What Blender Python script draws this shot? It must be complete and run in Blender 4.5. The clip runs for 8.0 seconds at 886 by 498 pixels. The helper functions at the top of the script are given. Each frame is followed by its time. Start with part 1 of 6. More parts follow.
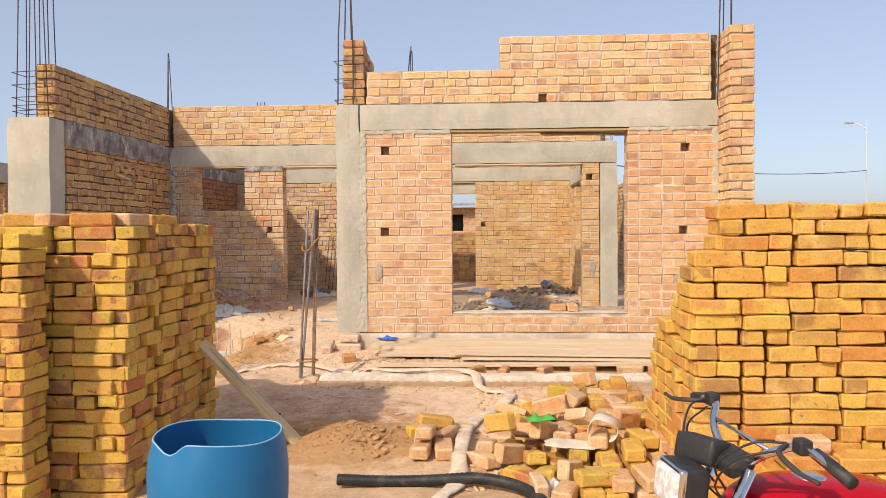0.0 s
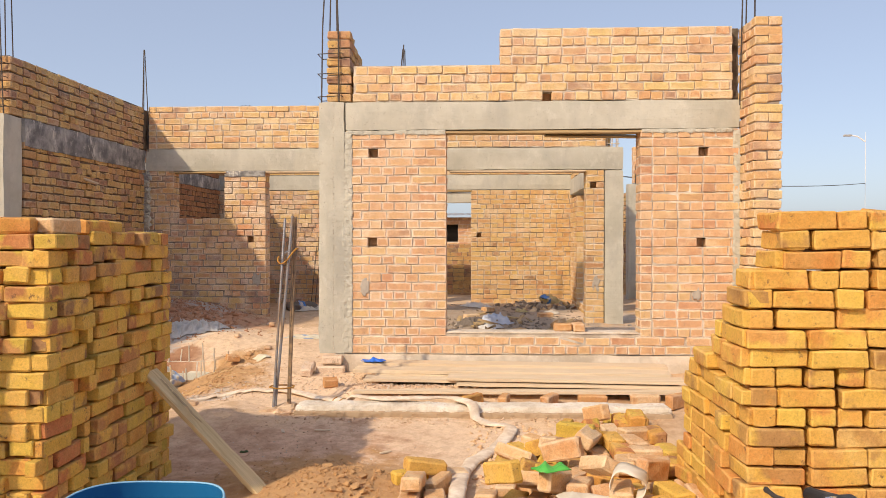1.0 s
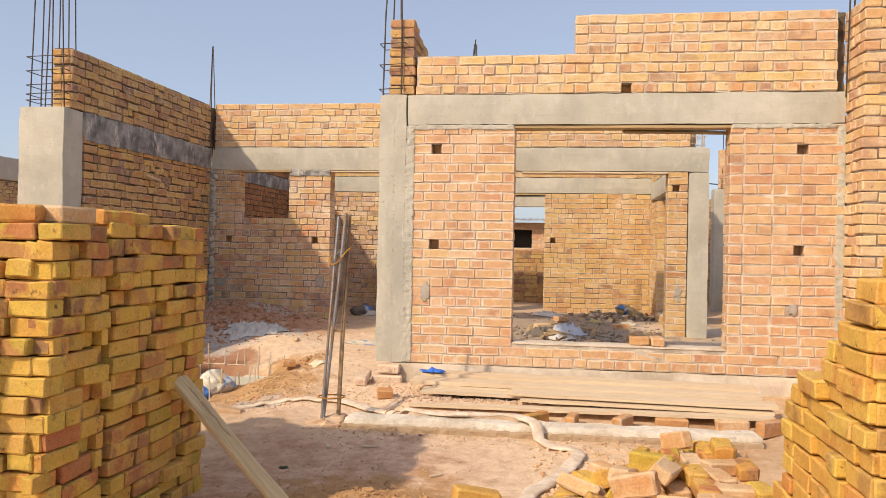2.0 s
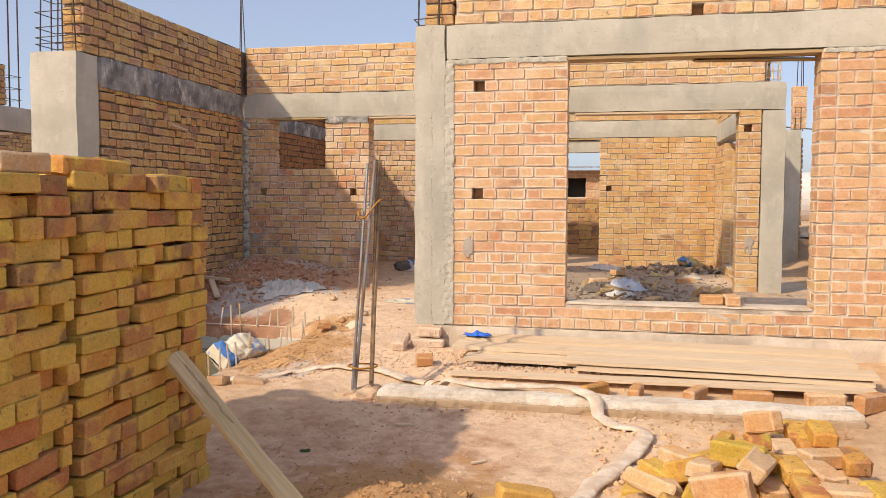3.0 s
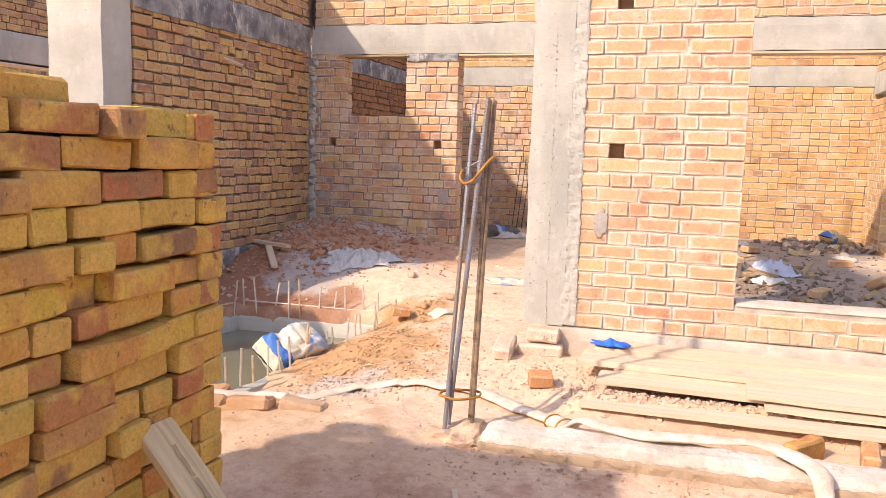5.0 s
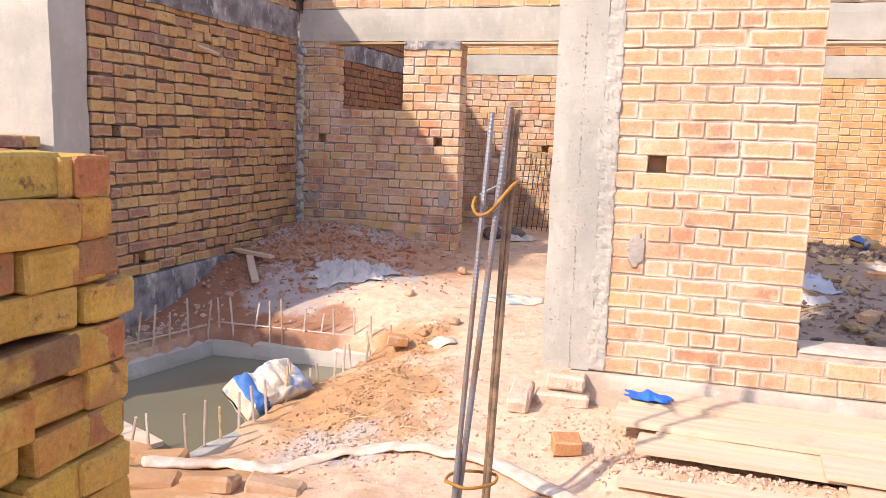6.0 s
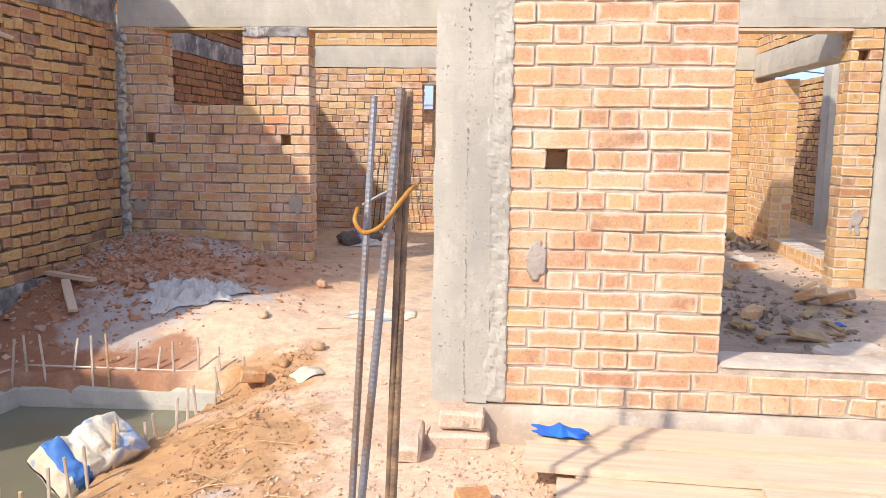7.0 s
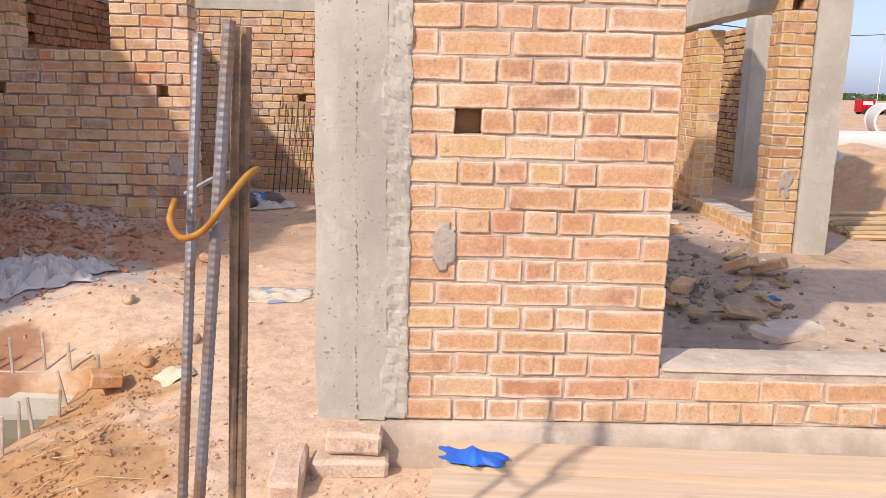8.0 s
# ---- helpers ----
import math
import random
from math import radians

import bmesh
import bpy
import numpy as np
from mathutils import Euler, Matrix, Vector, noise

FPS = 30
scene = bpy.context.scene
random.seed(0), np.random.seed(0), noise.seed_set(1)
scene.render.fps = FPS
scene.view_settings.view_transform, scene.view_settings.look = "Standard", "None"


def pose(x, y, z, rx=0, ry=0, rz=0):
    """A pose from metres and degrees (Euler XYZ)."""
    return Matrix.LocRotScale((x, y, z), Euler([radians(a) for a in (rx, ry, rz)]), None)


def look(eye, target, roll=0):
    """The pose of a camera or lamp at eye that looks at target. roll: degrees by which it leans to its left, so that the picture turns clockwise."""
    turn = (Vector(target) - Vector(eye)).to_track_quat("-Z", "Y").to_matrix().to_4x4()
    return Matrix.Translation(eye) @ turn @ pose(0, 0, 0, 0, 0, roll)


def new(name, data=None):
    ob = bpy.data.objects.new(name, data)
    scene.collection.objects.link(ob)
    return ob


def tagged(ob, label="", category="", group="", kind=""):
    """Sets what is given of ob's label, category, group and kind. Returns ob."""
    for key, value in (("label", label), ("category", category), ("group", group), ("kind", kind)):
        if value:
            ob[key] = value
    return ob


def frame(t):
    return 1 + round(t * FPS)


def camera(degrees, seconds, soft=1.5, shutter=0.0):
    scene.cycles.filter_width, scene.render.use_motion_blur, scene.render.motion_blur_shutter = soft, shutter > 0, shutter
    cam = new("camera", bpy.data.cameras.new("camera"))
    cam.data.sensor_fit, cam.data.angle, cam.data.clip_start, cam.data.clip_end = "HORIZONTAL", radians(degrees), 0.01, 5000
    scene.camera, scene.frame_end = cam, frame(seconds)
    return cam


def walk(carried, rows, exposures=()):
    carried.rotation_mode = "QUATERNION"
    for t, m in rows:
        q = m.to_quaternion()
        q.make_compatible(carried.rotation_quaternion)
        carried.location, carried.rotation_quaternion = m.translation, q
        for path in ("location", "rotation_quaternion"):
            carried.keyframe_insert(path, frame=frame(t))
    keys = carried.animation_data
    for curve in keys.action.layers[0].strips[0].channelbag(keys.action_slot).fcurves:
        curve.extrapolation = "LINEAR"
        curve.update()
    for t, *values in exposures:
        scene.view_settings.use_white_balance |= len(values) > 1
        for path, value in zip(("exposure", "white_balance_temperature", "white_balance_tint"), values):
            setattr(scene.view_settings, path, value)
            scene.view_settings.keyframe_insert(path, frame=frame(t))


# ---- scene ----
cam = camera(57.6, 8.0, 0.3)
PATH = [
    (0, (0.47, -0.205, 1.636), (0.361, 1.791, 1.59), -0.4),
    (0.5, (0.43, 0.211, 1.619), (0.33, 2.208, 1.59), 0.1),
    (1, (0.433, 0.593, 1.639), (0.339, 2.591, 1.619), 0.0),
    (1.5, (0.51, 0.868, 1.644), (0.274, 2.854, 1.636), 0.8),
    (1.7, (0.514, 0.961, 1.627), (0.238, 2.942, 1.623), 1.2),
    (2.8, (0.443, 1.734, 1.587), (0.142, 3.71, 1.529), 0.5),
    (3, (0.449, 1.88, 1.593), (0.041, 3.834, 1.466), 0.2),
    (3.5, (0.378, 2.186, 1.568), (-0.11, 4.12, 1.42), 2.0),
    (4, (0.147, 2.617, 1.553), (-0.339, 4.545, 1.342), 2.0),
    (4.5, (0.009, 3.055, 1.55), (-0.509, 4.973, 1.324), 0.1),
    (4.7, (-0.064, 3.209, 1.565), (-0.612, 5.119, 1.335), 0.5),
    (5.8, (-0.478, 4.052, 1.722), (-1.037, 5.952, 1.441), 2.8),
    (6, (-0.484, 4.203, 1.74), (-1.042, 6.103, 1.458), 1.8),
    (6.5, (-0.54, 4.497, 1.712), (-0.929, 6.438, 1.425), 2.5),
    (7, (-0.761, 4.869, 1.718), (-0.947, 6.841, 1.44), 0.8),
    (7.5, (-0.744, 5.216, 1.717), (-0.751, 7.189, 1.393), 1.0),
    (8, (-0.715, 5.559, 1.735), (-0.694, 7.52, 1.343), 1.3),
]
walk(cam, [(t, look(eye, target, roll)) for t, eye, target, roll in PATH], [(0, 0.56, 8900, 13), (1.7, 0.54, 9100, 13), (3.0, 0.55, 8800, 14), (3.5, 0.75, 8300, 17), (4.5, 1.0, 8000, 19), (6.0, 1.05, 7500, 21), (6.5, 1.01, 7400, 19), (7.0, 0.96, 7300, 14), (7.5, 0.80, 7400, 15), (8, 0.64, 7600, 19)])

# ---- world and sun ----
SUN_WAY = Vector((1.02, 1.29, -1.32)).normalized()
world = bpy.data.worlds.new("sky_world")
scene.world = world
world.use_nodes = True
wn = world.node_tree.nodes
sky = wn.new("ShaderNodeTexSky")
sky.sky_type = "NISHITA"
sky.sun_disc = False
sky.sun_elevation = math.asin(-SUN_WAY.z)
sky.sun_rotation = math.atan2(-SUN_WAY.x, -SUN_WAY.y)
sky.air_density, sky.dust_density, sky.ozone_density = 0.8, 5.0, 4.0
sky.altitude = 1200
haze = wn.new("ShaderNodeMix")
haze.data_type = "RGBA"
haze.inputs[0].default_value = 0.45
haze.inputs[7].default_value = (2.06, 2.86, 4.75, 1)
world.node_tree.links.new(sky.outputs[0], haze.inputs[6])
world.node_tree.links.new(haze.outputs[2], wn["Background"].inputs[0])
wn["Background"].inputs[1].default_value = 0.15
sun_data = bpy.data.lights.new("sun", "SUN")
sun_data.energy, sun_data.angle, sun_data.color = 2.15, radians(1.2), (1.0, 0.95, 0.87)
sun = new("sun", sun_data)
sun.matrix_world = look((-20, -28, 26), Vector((-20, -28, 26)) + SUN_WAY)

# ---- materials ----
class Nodes:
    """A small builder for procedural materials."""

    def __init__(self, name, rough=0.85, metal=0.0, spec=0.3):
        self.mat = bpy.data.materials.new(name)
        self.mat.use_nodes = True
        self.tree = self.mat.node_tree
        self.bsdf = self.tree.nodes["Principled BSDF"]
        self.bsdf.inputs["Roughness"].default_value = rough
        self.bsdf.inputs["Metallic"].default_value = metal
        self.bsdf.inputs["Specular IOR Level"].default_value = spec
        self.pos = self.add("ShaderNodeTexCoord").outputs["Object"]
        self.world_pos = self.add("ShaderNodeNewGeometry").outputs["Position"]

    def add(self, kind, operation="", blend=""):
        n = self.tree.nodes.new(kind)
        if operation:
            n.operation = operation
        if blend:
            n.data_type, n.blend_type = "RGBA", blend
        return n

    def link(self, a, b):
        self.tree.links.new(a, b)

    def noise(self, scale, detail=4.0, rough=0.6, at=None, stretch=None, distort=0.0):
        vec = self.world_pos if at is None else at
        if stretch:
            m = self.add("ShaderNodeMapping")
            m.inputs["Scale"].default_value = stretch
            self.link(vec, m.inputs[0])
            vec = m.outputs[0]
        n = self.add("ShaderNodeTexNoise")
        n.inputs["Scale"].default_value, n.inputs["Detail"].default_value = scale, detail
        n.inputs["Roughness"].default_value, n.inputs["Distortion"].default_value = rough, distort
        self.link(vec, n.inputs["Vector"])
        return n.outputs["Fac"]

    def ramp(self, fac, stops, smooth="LINEAR"):
        r = self.add("ShaderNodeValToRGB")
        r.color_ramp.interpolation = smooth
        els = r.color_ramp.elements
        while len(els) < len(stops):
            els.new(0.5)
        for e, (p, c) in zip(els, stops):
            e.position = p
            e.color = (*c, 1) if not isinstance(c, (int, float)) else (c, c, c, 1)
        self.link(fac, r.inputs[0])
        return r.outputs[0]

    def mix(self, fac, a, b, blend="MIX"):
        m = self.add("ShaderNodeMix", blend=blend)
        for sock, v in ((m.inputs[0], fac), (m.inputs[6], a), (m.inputs[7], b)):
            if isinstance(v, (int, float)):
                sock.default_value = v
            elif isinstance(v, tuple):
                sock.default_value = (*v, 1)
            else:
                self.link(v, sock)
        return m.outputs[2]

    def maths(self, op, a, b=0.0, c=0.0):
        m = self.add("ShaderNodeMath", operation=op)
        for sock, v in zip(m.inputs, (a, b, c)):
            if isinstance(v, (int, float)):
                sock.default_value = v
            else:
                self.link(v, sock)
        return m.outputs[0]

    def chance(self):
        """A number for each piece, whether an object of its own or an island of a joined mesh."""
        ob = self.add("ShaderNodeObjectInfo").outputs["Random"]
        isl = self.add("ShaderNodeNewGeometry").outputs["Random Per Island"]
        return self.maths("FRACT", self.maths("ADD", ob, isl))

    def spot(self, x, y, radius, z=None):
        """1 near a place of the plan, falling to 0 at the radius, with a ragged edge."""
        s = self.add("ShaderNodeSeparateXYZ")
        self.link(self.world_pos, s.inputs[0])
        dx, dy = self.maths("SUBTRACT", s.outputs[0], x), self.maths("SUBTRACT", s.outputs[1], y)
        d = self.maths("SQRT", self.maths("ADD", self.maths("MULTIPLY", dx, dx), self.maths("MULTIPLY", dy, dy)))
        d = self.maths("ADD", d, self.maths("MULTIPLY", self.maths("SUBTRACT", self.noise(5.0, 5), 0.5), radius * 1.6))
        return self.maths("SUBTRACT", 1.0, self.maths("SMOOTH_MIN", self.maths("DIVIDE", d, radius), 1.0, 0.3))

    def done(self, colour, bump=None, strength=0.4, dist=0.004, rough=None):
        if isinstance(colour, tuple):
            self.bsdf.inputs["Base Color"].default_value = (*colour, 1)
        else:
            self.link(colour, self.bsdf.inputs["Base Color"])
        if bump is not None:
            b = self.add("ShaderNodeBump")
            b.inputs["Strength"].default_value, b.inputs["Distance"].default_value = strength, dist
            self.link(bump, b.inputs["Height"])
            self.link(b.outputs[0], self.bsdf.inputs["Normal"])
        if rough is not None:
            self.link(rough, self.bsdf.inputs["Roughness"])
        return self.mat


def brick_material(name, stops, stain, stain_from, dust, dust_from, two_tone=0.45, grain=0.5, rim=0.0, rim_colour=(0.8, 0.7, 0.6), rim_wide=0.022, pitted=0.3):
    """Fired brick: a colour for each piece, burnt bands, dust, scorch marks, and mortar smeared in from its edges."""
    n = Nodes(name, 0.9, spec=0.2)
    luck = n.chance()
    own = n.add("ShaderNodeAttribute")
    own.attribute_name = "local"
    size = n.add("ShaderNodeAttribute")
    size.attribute_name = "half"
    base = n.ramp(luck, stops)
    other = n.ramp(n.maths("FRACT", n.maths("ADD", n.maths("MULTIPLY", luck, 7.31), 0.37)), stops)
    base = n.mix(n.maths("MULTIPLY", n.ramp(n.noise(7.5, 3, 0.55), [(0.45, 0.0), (0.57, 1.0)]), two_tone), base, other)
    base = n.mix(0.25, base, n.ramp(n.noise(13, 6, 0.7), [(0.3, (0.26, 0.11, 0.05)), (0.7, (0.78, 0.50, 0.25))]))
    base = n.mix(n.ramp(n.noise(3.2, 7, 0.72), [(dust_from, 0.0), (dust_from + 0.2, 0.8)]), base, dust)
    base = n.mix(n.ramp(n.noise(24, 5, 0.65), [(stain_from, 0.0), (stain_from + 0.08, 0.85)]), base, stain)
    base = n.mix(grain, base, n.ramp(n.noise(95, 6, 0.8), [(0.34, 0.34), (0.60, 1.04)]), "MULTIPLY")
    pocks = n.ramp(n.noise(62, 3, 0.6), [(0.65, 0.0), (0.70, pitted)])
    base = n.mix(pocks, base, stain)
    h = n.maths("SUBTRACT", n.maths("ADD", n.noise(40, 7, 0.72), n.maths("MULTIPLY", n.noise(240, 2), 0.35)), pocks)
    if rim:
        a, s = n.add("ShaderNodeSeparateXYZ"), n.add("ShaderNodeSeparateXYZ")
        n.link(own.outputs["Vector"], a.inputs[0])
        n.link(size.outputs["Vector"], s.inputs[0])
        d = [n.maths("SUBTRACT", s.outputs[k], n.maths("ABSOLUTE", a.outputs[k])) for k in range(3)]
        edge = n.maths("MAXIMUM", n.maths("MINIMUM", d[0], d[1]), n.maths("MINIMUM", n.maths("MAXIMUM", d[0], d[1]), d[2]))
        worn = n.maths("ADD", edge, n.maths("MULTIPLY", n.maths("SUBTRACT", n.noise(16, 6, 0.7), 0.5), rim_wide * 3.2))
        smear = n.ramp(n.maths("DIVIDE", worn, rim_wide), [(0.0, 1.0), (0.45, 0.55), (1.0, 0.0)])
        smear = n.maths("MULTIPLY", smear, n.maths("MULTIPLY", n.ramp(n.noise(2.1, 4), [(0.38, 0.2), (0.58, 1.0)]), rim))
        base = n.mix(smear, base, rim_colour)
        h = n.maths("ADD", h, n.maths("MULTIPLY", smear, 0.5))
    return n.done(base, h, 0.85, 0.007)


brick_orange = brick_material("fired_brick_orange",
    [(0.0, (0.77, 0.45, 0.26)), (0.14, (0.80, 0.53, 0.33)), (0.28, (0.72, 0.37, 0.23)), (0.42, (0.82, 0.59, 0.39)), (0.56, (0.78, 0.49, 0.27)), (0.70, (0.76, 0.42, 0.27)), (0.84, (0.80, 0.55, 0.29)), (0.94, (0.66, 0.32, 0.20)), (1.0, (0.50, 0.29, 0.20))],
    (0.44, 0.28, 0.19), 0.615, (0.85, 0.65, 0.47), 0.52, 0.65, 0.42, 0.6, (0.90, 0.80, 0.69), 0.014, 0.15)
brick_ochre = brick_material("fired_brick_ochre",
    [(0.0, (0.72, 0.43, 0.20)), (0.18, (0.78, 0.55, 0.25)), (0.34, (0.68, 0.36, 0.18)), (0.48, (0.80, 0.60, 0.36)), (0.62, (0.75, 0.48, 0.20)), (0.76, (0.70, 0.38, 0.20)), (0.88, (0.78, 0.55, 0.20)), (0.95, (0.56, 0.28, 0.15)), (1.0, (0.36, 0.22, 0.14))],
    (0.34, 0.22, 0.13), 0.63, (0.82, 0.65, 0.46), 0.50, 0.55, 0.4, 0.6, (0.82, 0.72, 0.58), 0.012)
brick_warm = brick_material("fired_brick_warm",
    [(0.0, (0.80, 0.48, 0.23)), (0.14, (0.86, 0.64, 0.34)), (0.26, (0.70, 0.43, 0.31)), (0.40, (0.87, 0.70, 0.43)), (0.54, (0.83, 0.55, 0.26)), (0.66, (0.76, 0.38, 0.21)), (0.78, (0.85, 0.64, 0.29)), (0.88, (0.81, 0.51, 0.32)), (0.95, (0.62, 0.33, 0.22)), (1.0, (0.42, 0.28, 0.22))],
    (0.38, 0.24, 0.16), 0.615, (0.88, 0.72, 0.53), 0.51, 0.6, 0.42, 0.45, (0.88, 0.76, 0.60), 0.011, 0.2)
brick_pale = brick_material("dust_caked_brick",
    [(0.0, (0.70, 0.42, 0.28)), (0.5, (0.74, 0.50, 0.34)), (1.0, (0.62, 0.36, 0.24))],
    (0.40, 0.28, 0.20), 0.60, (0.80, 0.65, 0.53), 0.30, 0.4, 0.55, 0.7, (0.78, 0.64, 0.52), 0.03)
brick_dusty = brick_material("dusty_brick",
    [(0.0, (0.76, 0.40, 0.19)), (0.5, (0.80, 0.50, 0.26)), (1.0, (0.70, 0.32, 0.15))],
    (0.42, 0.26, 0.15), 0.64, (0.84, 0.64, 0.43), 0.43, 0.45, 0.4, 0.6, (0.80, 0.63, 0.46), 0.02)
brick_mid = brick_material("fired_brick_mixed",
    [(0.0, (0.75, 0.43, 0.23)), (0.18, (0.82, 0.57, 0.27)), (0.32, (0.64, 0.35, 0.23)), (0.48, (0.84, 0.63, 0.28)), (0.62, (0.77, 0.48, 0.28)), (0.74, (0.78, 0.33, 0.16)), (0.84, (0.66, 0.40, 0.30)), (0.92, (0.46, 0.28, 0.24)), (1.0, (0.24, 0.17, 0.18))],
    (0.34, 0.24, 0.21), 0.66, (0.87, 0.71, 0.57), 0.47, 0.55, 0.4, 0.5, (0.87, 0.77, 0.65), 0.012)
# The same brick browned, with the shade of the side walls in its colours.
brick_shade_brown = brick_material("fired_brick_shade_brown",
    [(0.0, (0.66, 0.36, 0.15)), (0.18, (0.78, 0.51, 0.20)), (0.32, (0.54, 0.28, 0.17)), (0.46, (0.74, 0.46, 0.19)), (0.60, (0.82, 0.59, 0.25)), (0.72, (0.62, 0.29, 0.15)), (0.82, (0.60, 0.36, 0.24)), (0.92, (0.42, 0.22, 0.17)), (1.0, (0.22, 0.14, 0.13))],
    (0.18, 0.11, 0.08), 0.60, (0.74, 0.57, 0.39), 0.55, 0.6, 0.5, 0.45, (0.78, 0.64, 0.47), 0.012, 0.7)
# Red brick whose colours are darkened for the enclosed back room's shade.
brick_shade_red = brick_material("shade_red_brick",
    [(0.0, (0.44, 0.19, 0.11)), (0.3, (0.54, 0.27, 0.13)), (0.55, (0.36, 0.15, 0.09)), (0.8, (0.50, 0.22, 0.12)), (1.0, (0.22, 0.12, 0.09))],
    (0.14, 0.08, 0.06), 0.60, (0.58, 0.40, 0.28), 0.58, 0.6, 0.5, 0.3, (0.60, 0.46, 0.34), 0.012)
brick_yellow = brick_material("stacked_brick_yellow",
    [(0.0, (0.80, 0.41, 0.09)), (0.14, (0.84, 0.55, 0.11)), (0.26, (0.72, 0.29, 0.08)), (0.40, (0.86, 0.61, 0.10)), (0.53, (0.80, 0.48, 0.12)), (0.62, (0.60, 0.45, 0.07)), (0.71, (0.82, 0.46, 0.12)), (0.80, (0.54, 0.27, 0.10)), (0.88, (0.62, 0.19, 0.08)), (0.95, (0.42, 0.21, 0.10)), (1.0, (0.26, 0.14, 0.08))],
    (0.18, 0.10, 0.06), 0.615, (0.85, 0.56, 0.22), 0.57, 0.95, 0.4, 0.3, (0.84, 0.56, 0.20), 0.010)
# Paler copy of the yellow brick, with the east stack's sunlight put in.
brick_yellow_lit = brick_material("stacked_brick_yellow_lit",
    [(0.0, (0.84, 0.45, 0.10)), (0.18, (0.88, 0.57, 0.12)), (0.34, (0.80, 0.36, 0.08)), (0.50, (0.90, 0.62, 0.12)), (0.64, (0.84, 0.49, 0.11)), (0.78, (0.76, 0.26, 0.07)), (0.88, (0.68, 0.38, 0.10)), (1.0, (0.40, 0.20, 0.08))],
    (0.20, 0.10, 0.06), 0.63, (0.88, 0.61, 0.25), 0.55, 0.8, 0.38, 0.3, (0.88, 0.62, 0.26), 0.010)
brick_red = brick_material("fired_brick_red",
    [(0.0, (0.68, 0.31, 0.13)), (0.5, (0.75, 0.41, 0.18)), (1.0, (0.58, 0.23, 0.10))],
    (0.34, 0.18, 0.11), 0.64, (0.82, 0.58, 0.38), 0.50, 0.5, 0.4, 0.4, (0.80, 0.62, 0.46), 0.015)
WEAR = {"fired_brick_orange": 1.0, "fired_brick_warm": 1.6, "fired_brick_ochre": 1.3, "fired_brick_mixed": 1.5, "fired_brick_shade_brown": 2.0, "shade_red_brick": 2.0}

n = Nodes("mortar", 0.95, spec=0.1)
mortar = n.done(n.mix(n.ramp(n.noise(6, 6), [(0.35, 0.0), (0.7, 1.0)]), (0.42, 0.35, 0.285), (0.82, 0.73, 0.63)), n.noise(60, 6, 0.7), 1.0, 0.012)
n = Nodes("mortar_grey", 0.95, spec=0.1)
mortar_grey = n.done(n.mix(n.ramp(n.noise(6, 6), [(0.35, 0.0), (0.7, 1.0)]), (0.22, 0.175, 0.14), (0.56, 0.48, 0.41)), n.noise(60, 6, 0.7), 1.0, 0.012)
# Darker copy of the mortar, used in the shaded walls' raked joints.
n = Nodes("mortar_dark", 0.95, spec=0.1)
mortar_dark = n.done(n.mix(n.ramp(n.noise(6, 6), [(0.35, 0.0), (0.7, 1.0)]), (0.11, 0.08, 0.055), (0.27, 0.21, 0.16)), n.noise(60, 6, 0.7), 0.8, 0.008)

n = Nodes("concrete", 0.9, spec=0.25)
c = n.mix(n.ramp(n.noise(1.7, 7, 0.65), [(0.35, 0.0), (0.65, 1.0)]), (0.44, 0.425, 0.365), (0.57, 0.55, 0.48))
c = n.mix(n.ramp(n.noise(4, 6, stretch=(1, 1, 0.35)), [(0.50, 0.0), (0.68, 0.45)]), c, (0.34, 0.335, 0.315))
c = n.mix(n.ramp(n.noise(9, 8, 0.75, stretch=(1, 1, 0.6)), [(0.54, 0.0), (0.70, 0.5)]), c, (0.68, 0.66, 0.60))
c = n.mix(n.ramp(n.noise(30, 6, 0.7), [(0.62, 0.0), (0.72, 0.4)]), c, (0.32, 0.30, 0.26))
pits = n.ramp(n.noise(75, 3, 0.5), [(0.67, 0.0), (0.72, 1.0)])
c = n.mix(n.maths("MULTIPLY", pits, 0.5), c, (0.20, 0.165, 0.14))
h = n.maths("SUBTRACT", n.maths("ADD", n.noise(22, 7, 0.72), n.maths("MULTIPLY", n.noise(4, 3, stretch=(1, 1, 7)), 0.6)), n.maths("MULTIPLY", pits, 0.9))
concrete = n.done(c, h, 0.55, 0.008)
n = Nodes("plaster_grey", 0.92, spec=0.2)
c = n.mix(n.ramp(n.noise(3.5, 7, 0.7), [(0.4, 0.0), (0.6, 1.0)]), (0.17, 0.17, 0.175), (0.42, 0.41, 0.40))
plaster_grey = n.done(n.mix(n.ramp(n.noise(7, 8, 0.75, stretch=(1, 1, 0.5)), [(0.54, 0.0), (0.62, 0.85)]), c, (0.68, 0.66, 0.62)), n.noise(25, 6, 0.75), 0.9, 0.014)
n = Nodes("cement_patch", 0.92, spec=0.2)
cement_patch = n.done(n.mix(n.noise(26, 6, 0.75), (0.24, 0.22, 0.20), (0.60, 0.53, 0.46)), n.noise(60, 5), 0.8, 0.006)
n = Nodes("cement_wash_pale", 0.9, spec=0.2)
c = n.mix(n.ramp(n.noise(2.5, 7, 0.7), [(0.4, 0.0), (0.62, 1.0)]), (0.54, 0.45, 0.36), (0.77, 0.67, 0.56))
c = n.mix(n.ramp(n.noise(11, 8, 0.75), [(0.55, 0.0), (0.66, 0.7)]), c, (0.80, 0.74, 0.66))
cement_pale = n.done(c, n.noise(28, 8, 0.75), 0.9, 0.010)

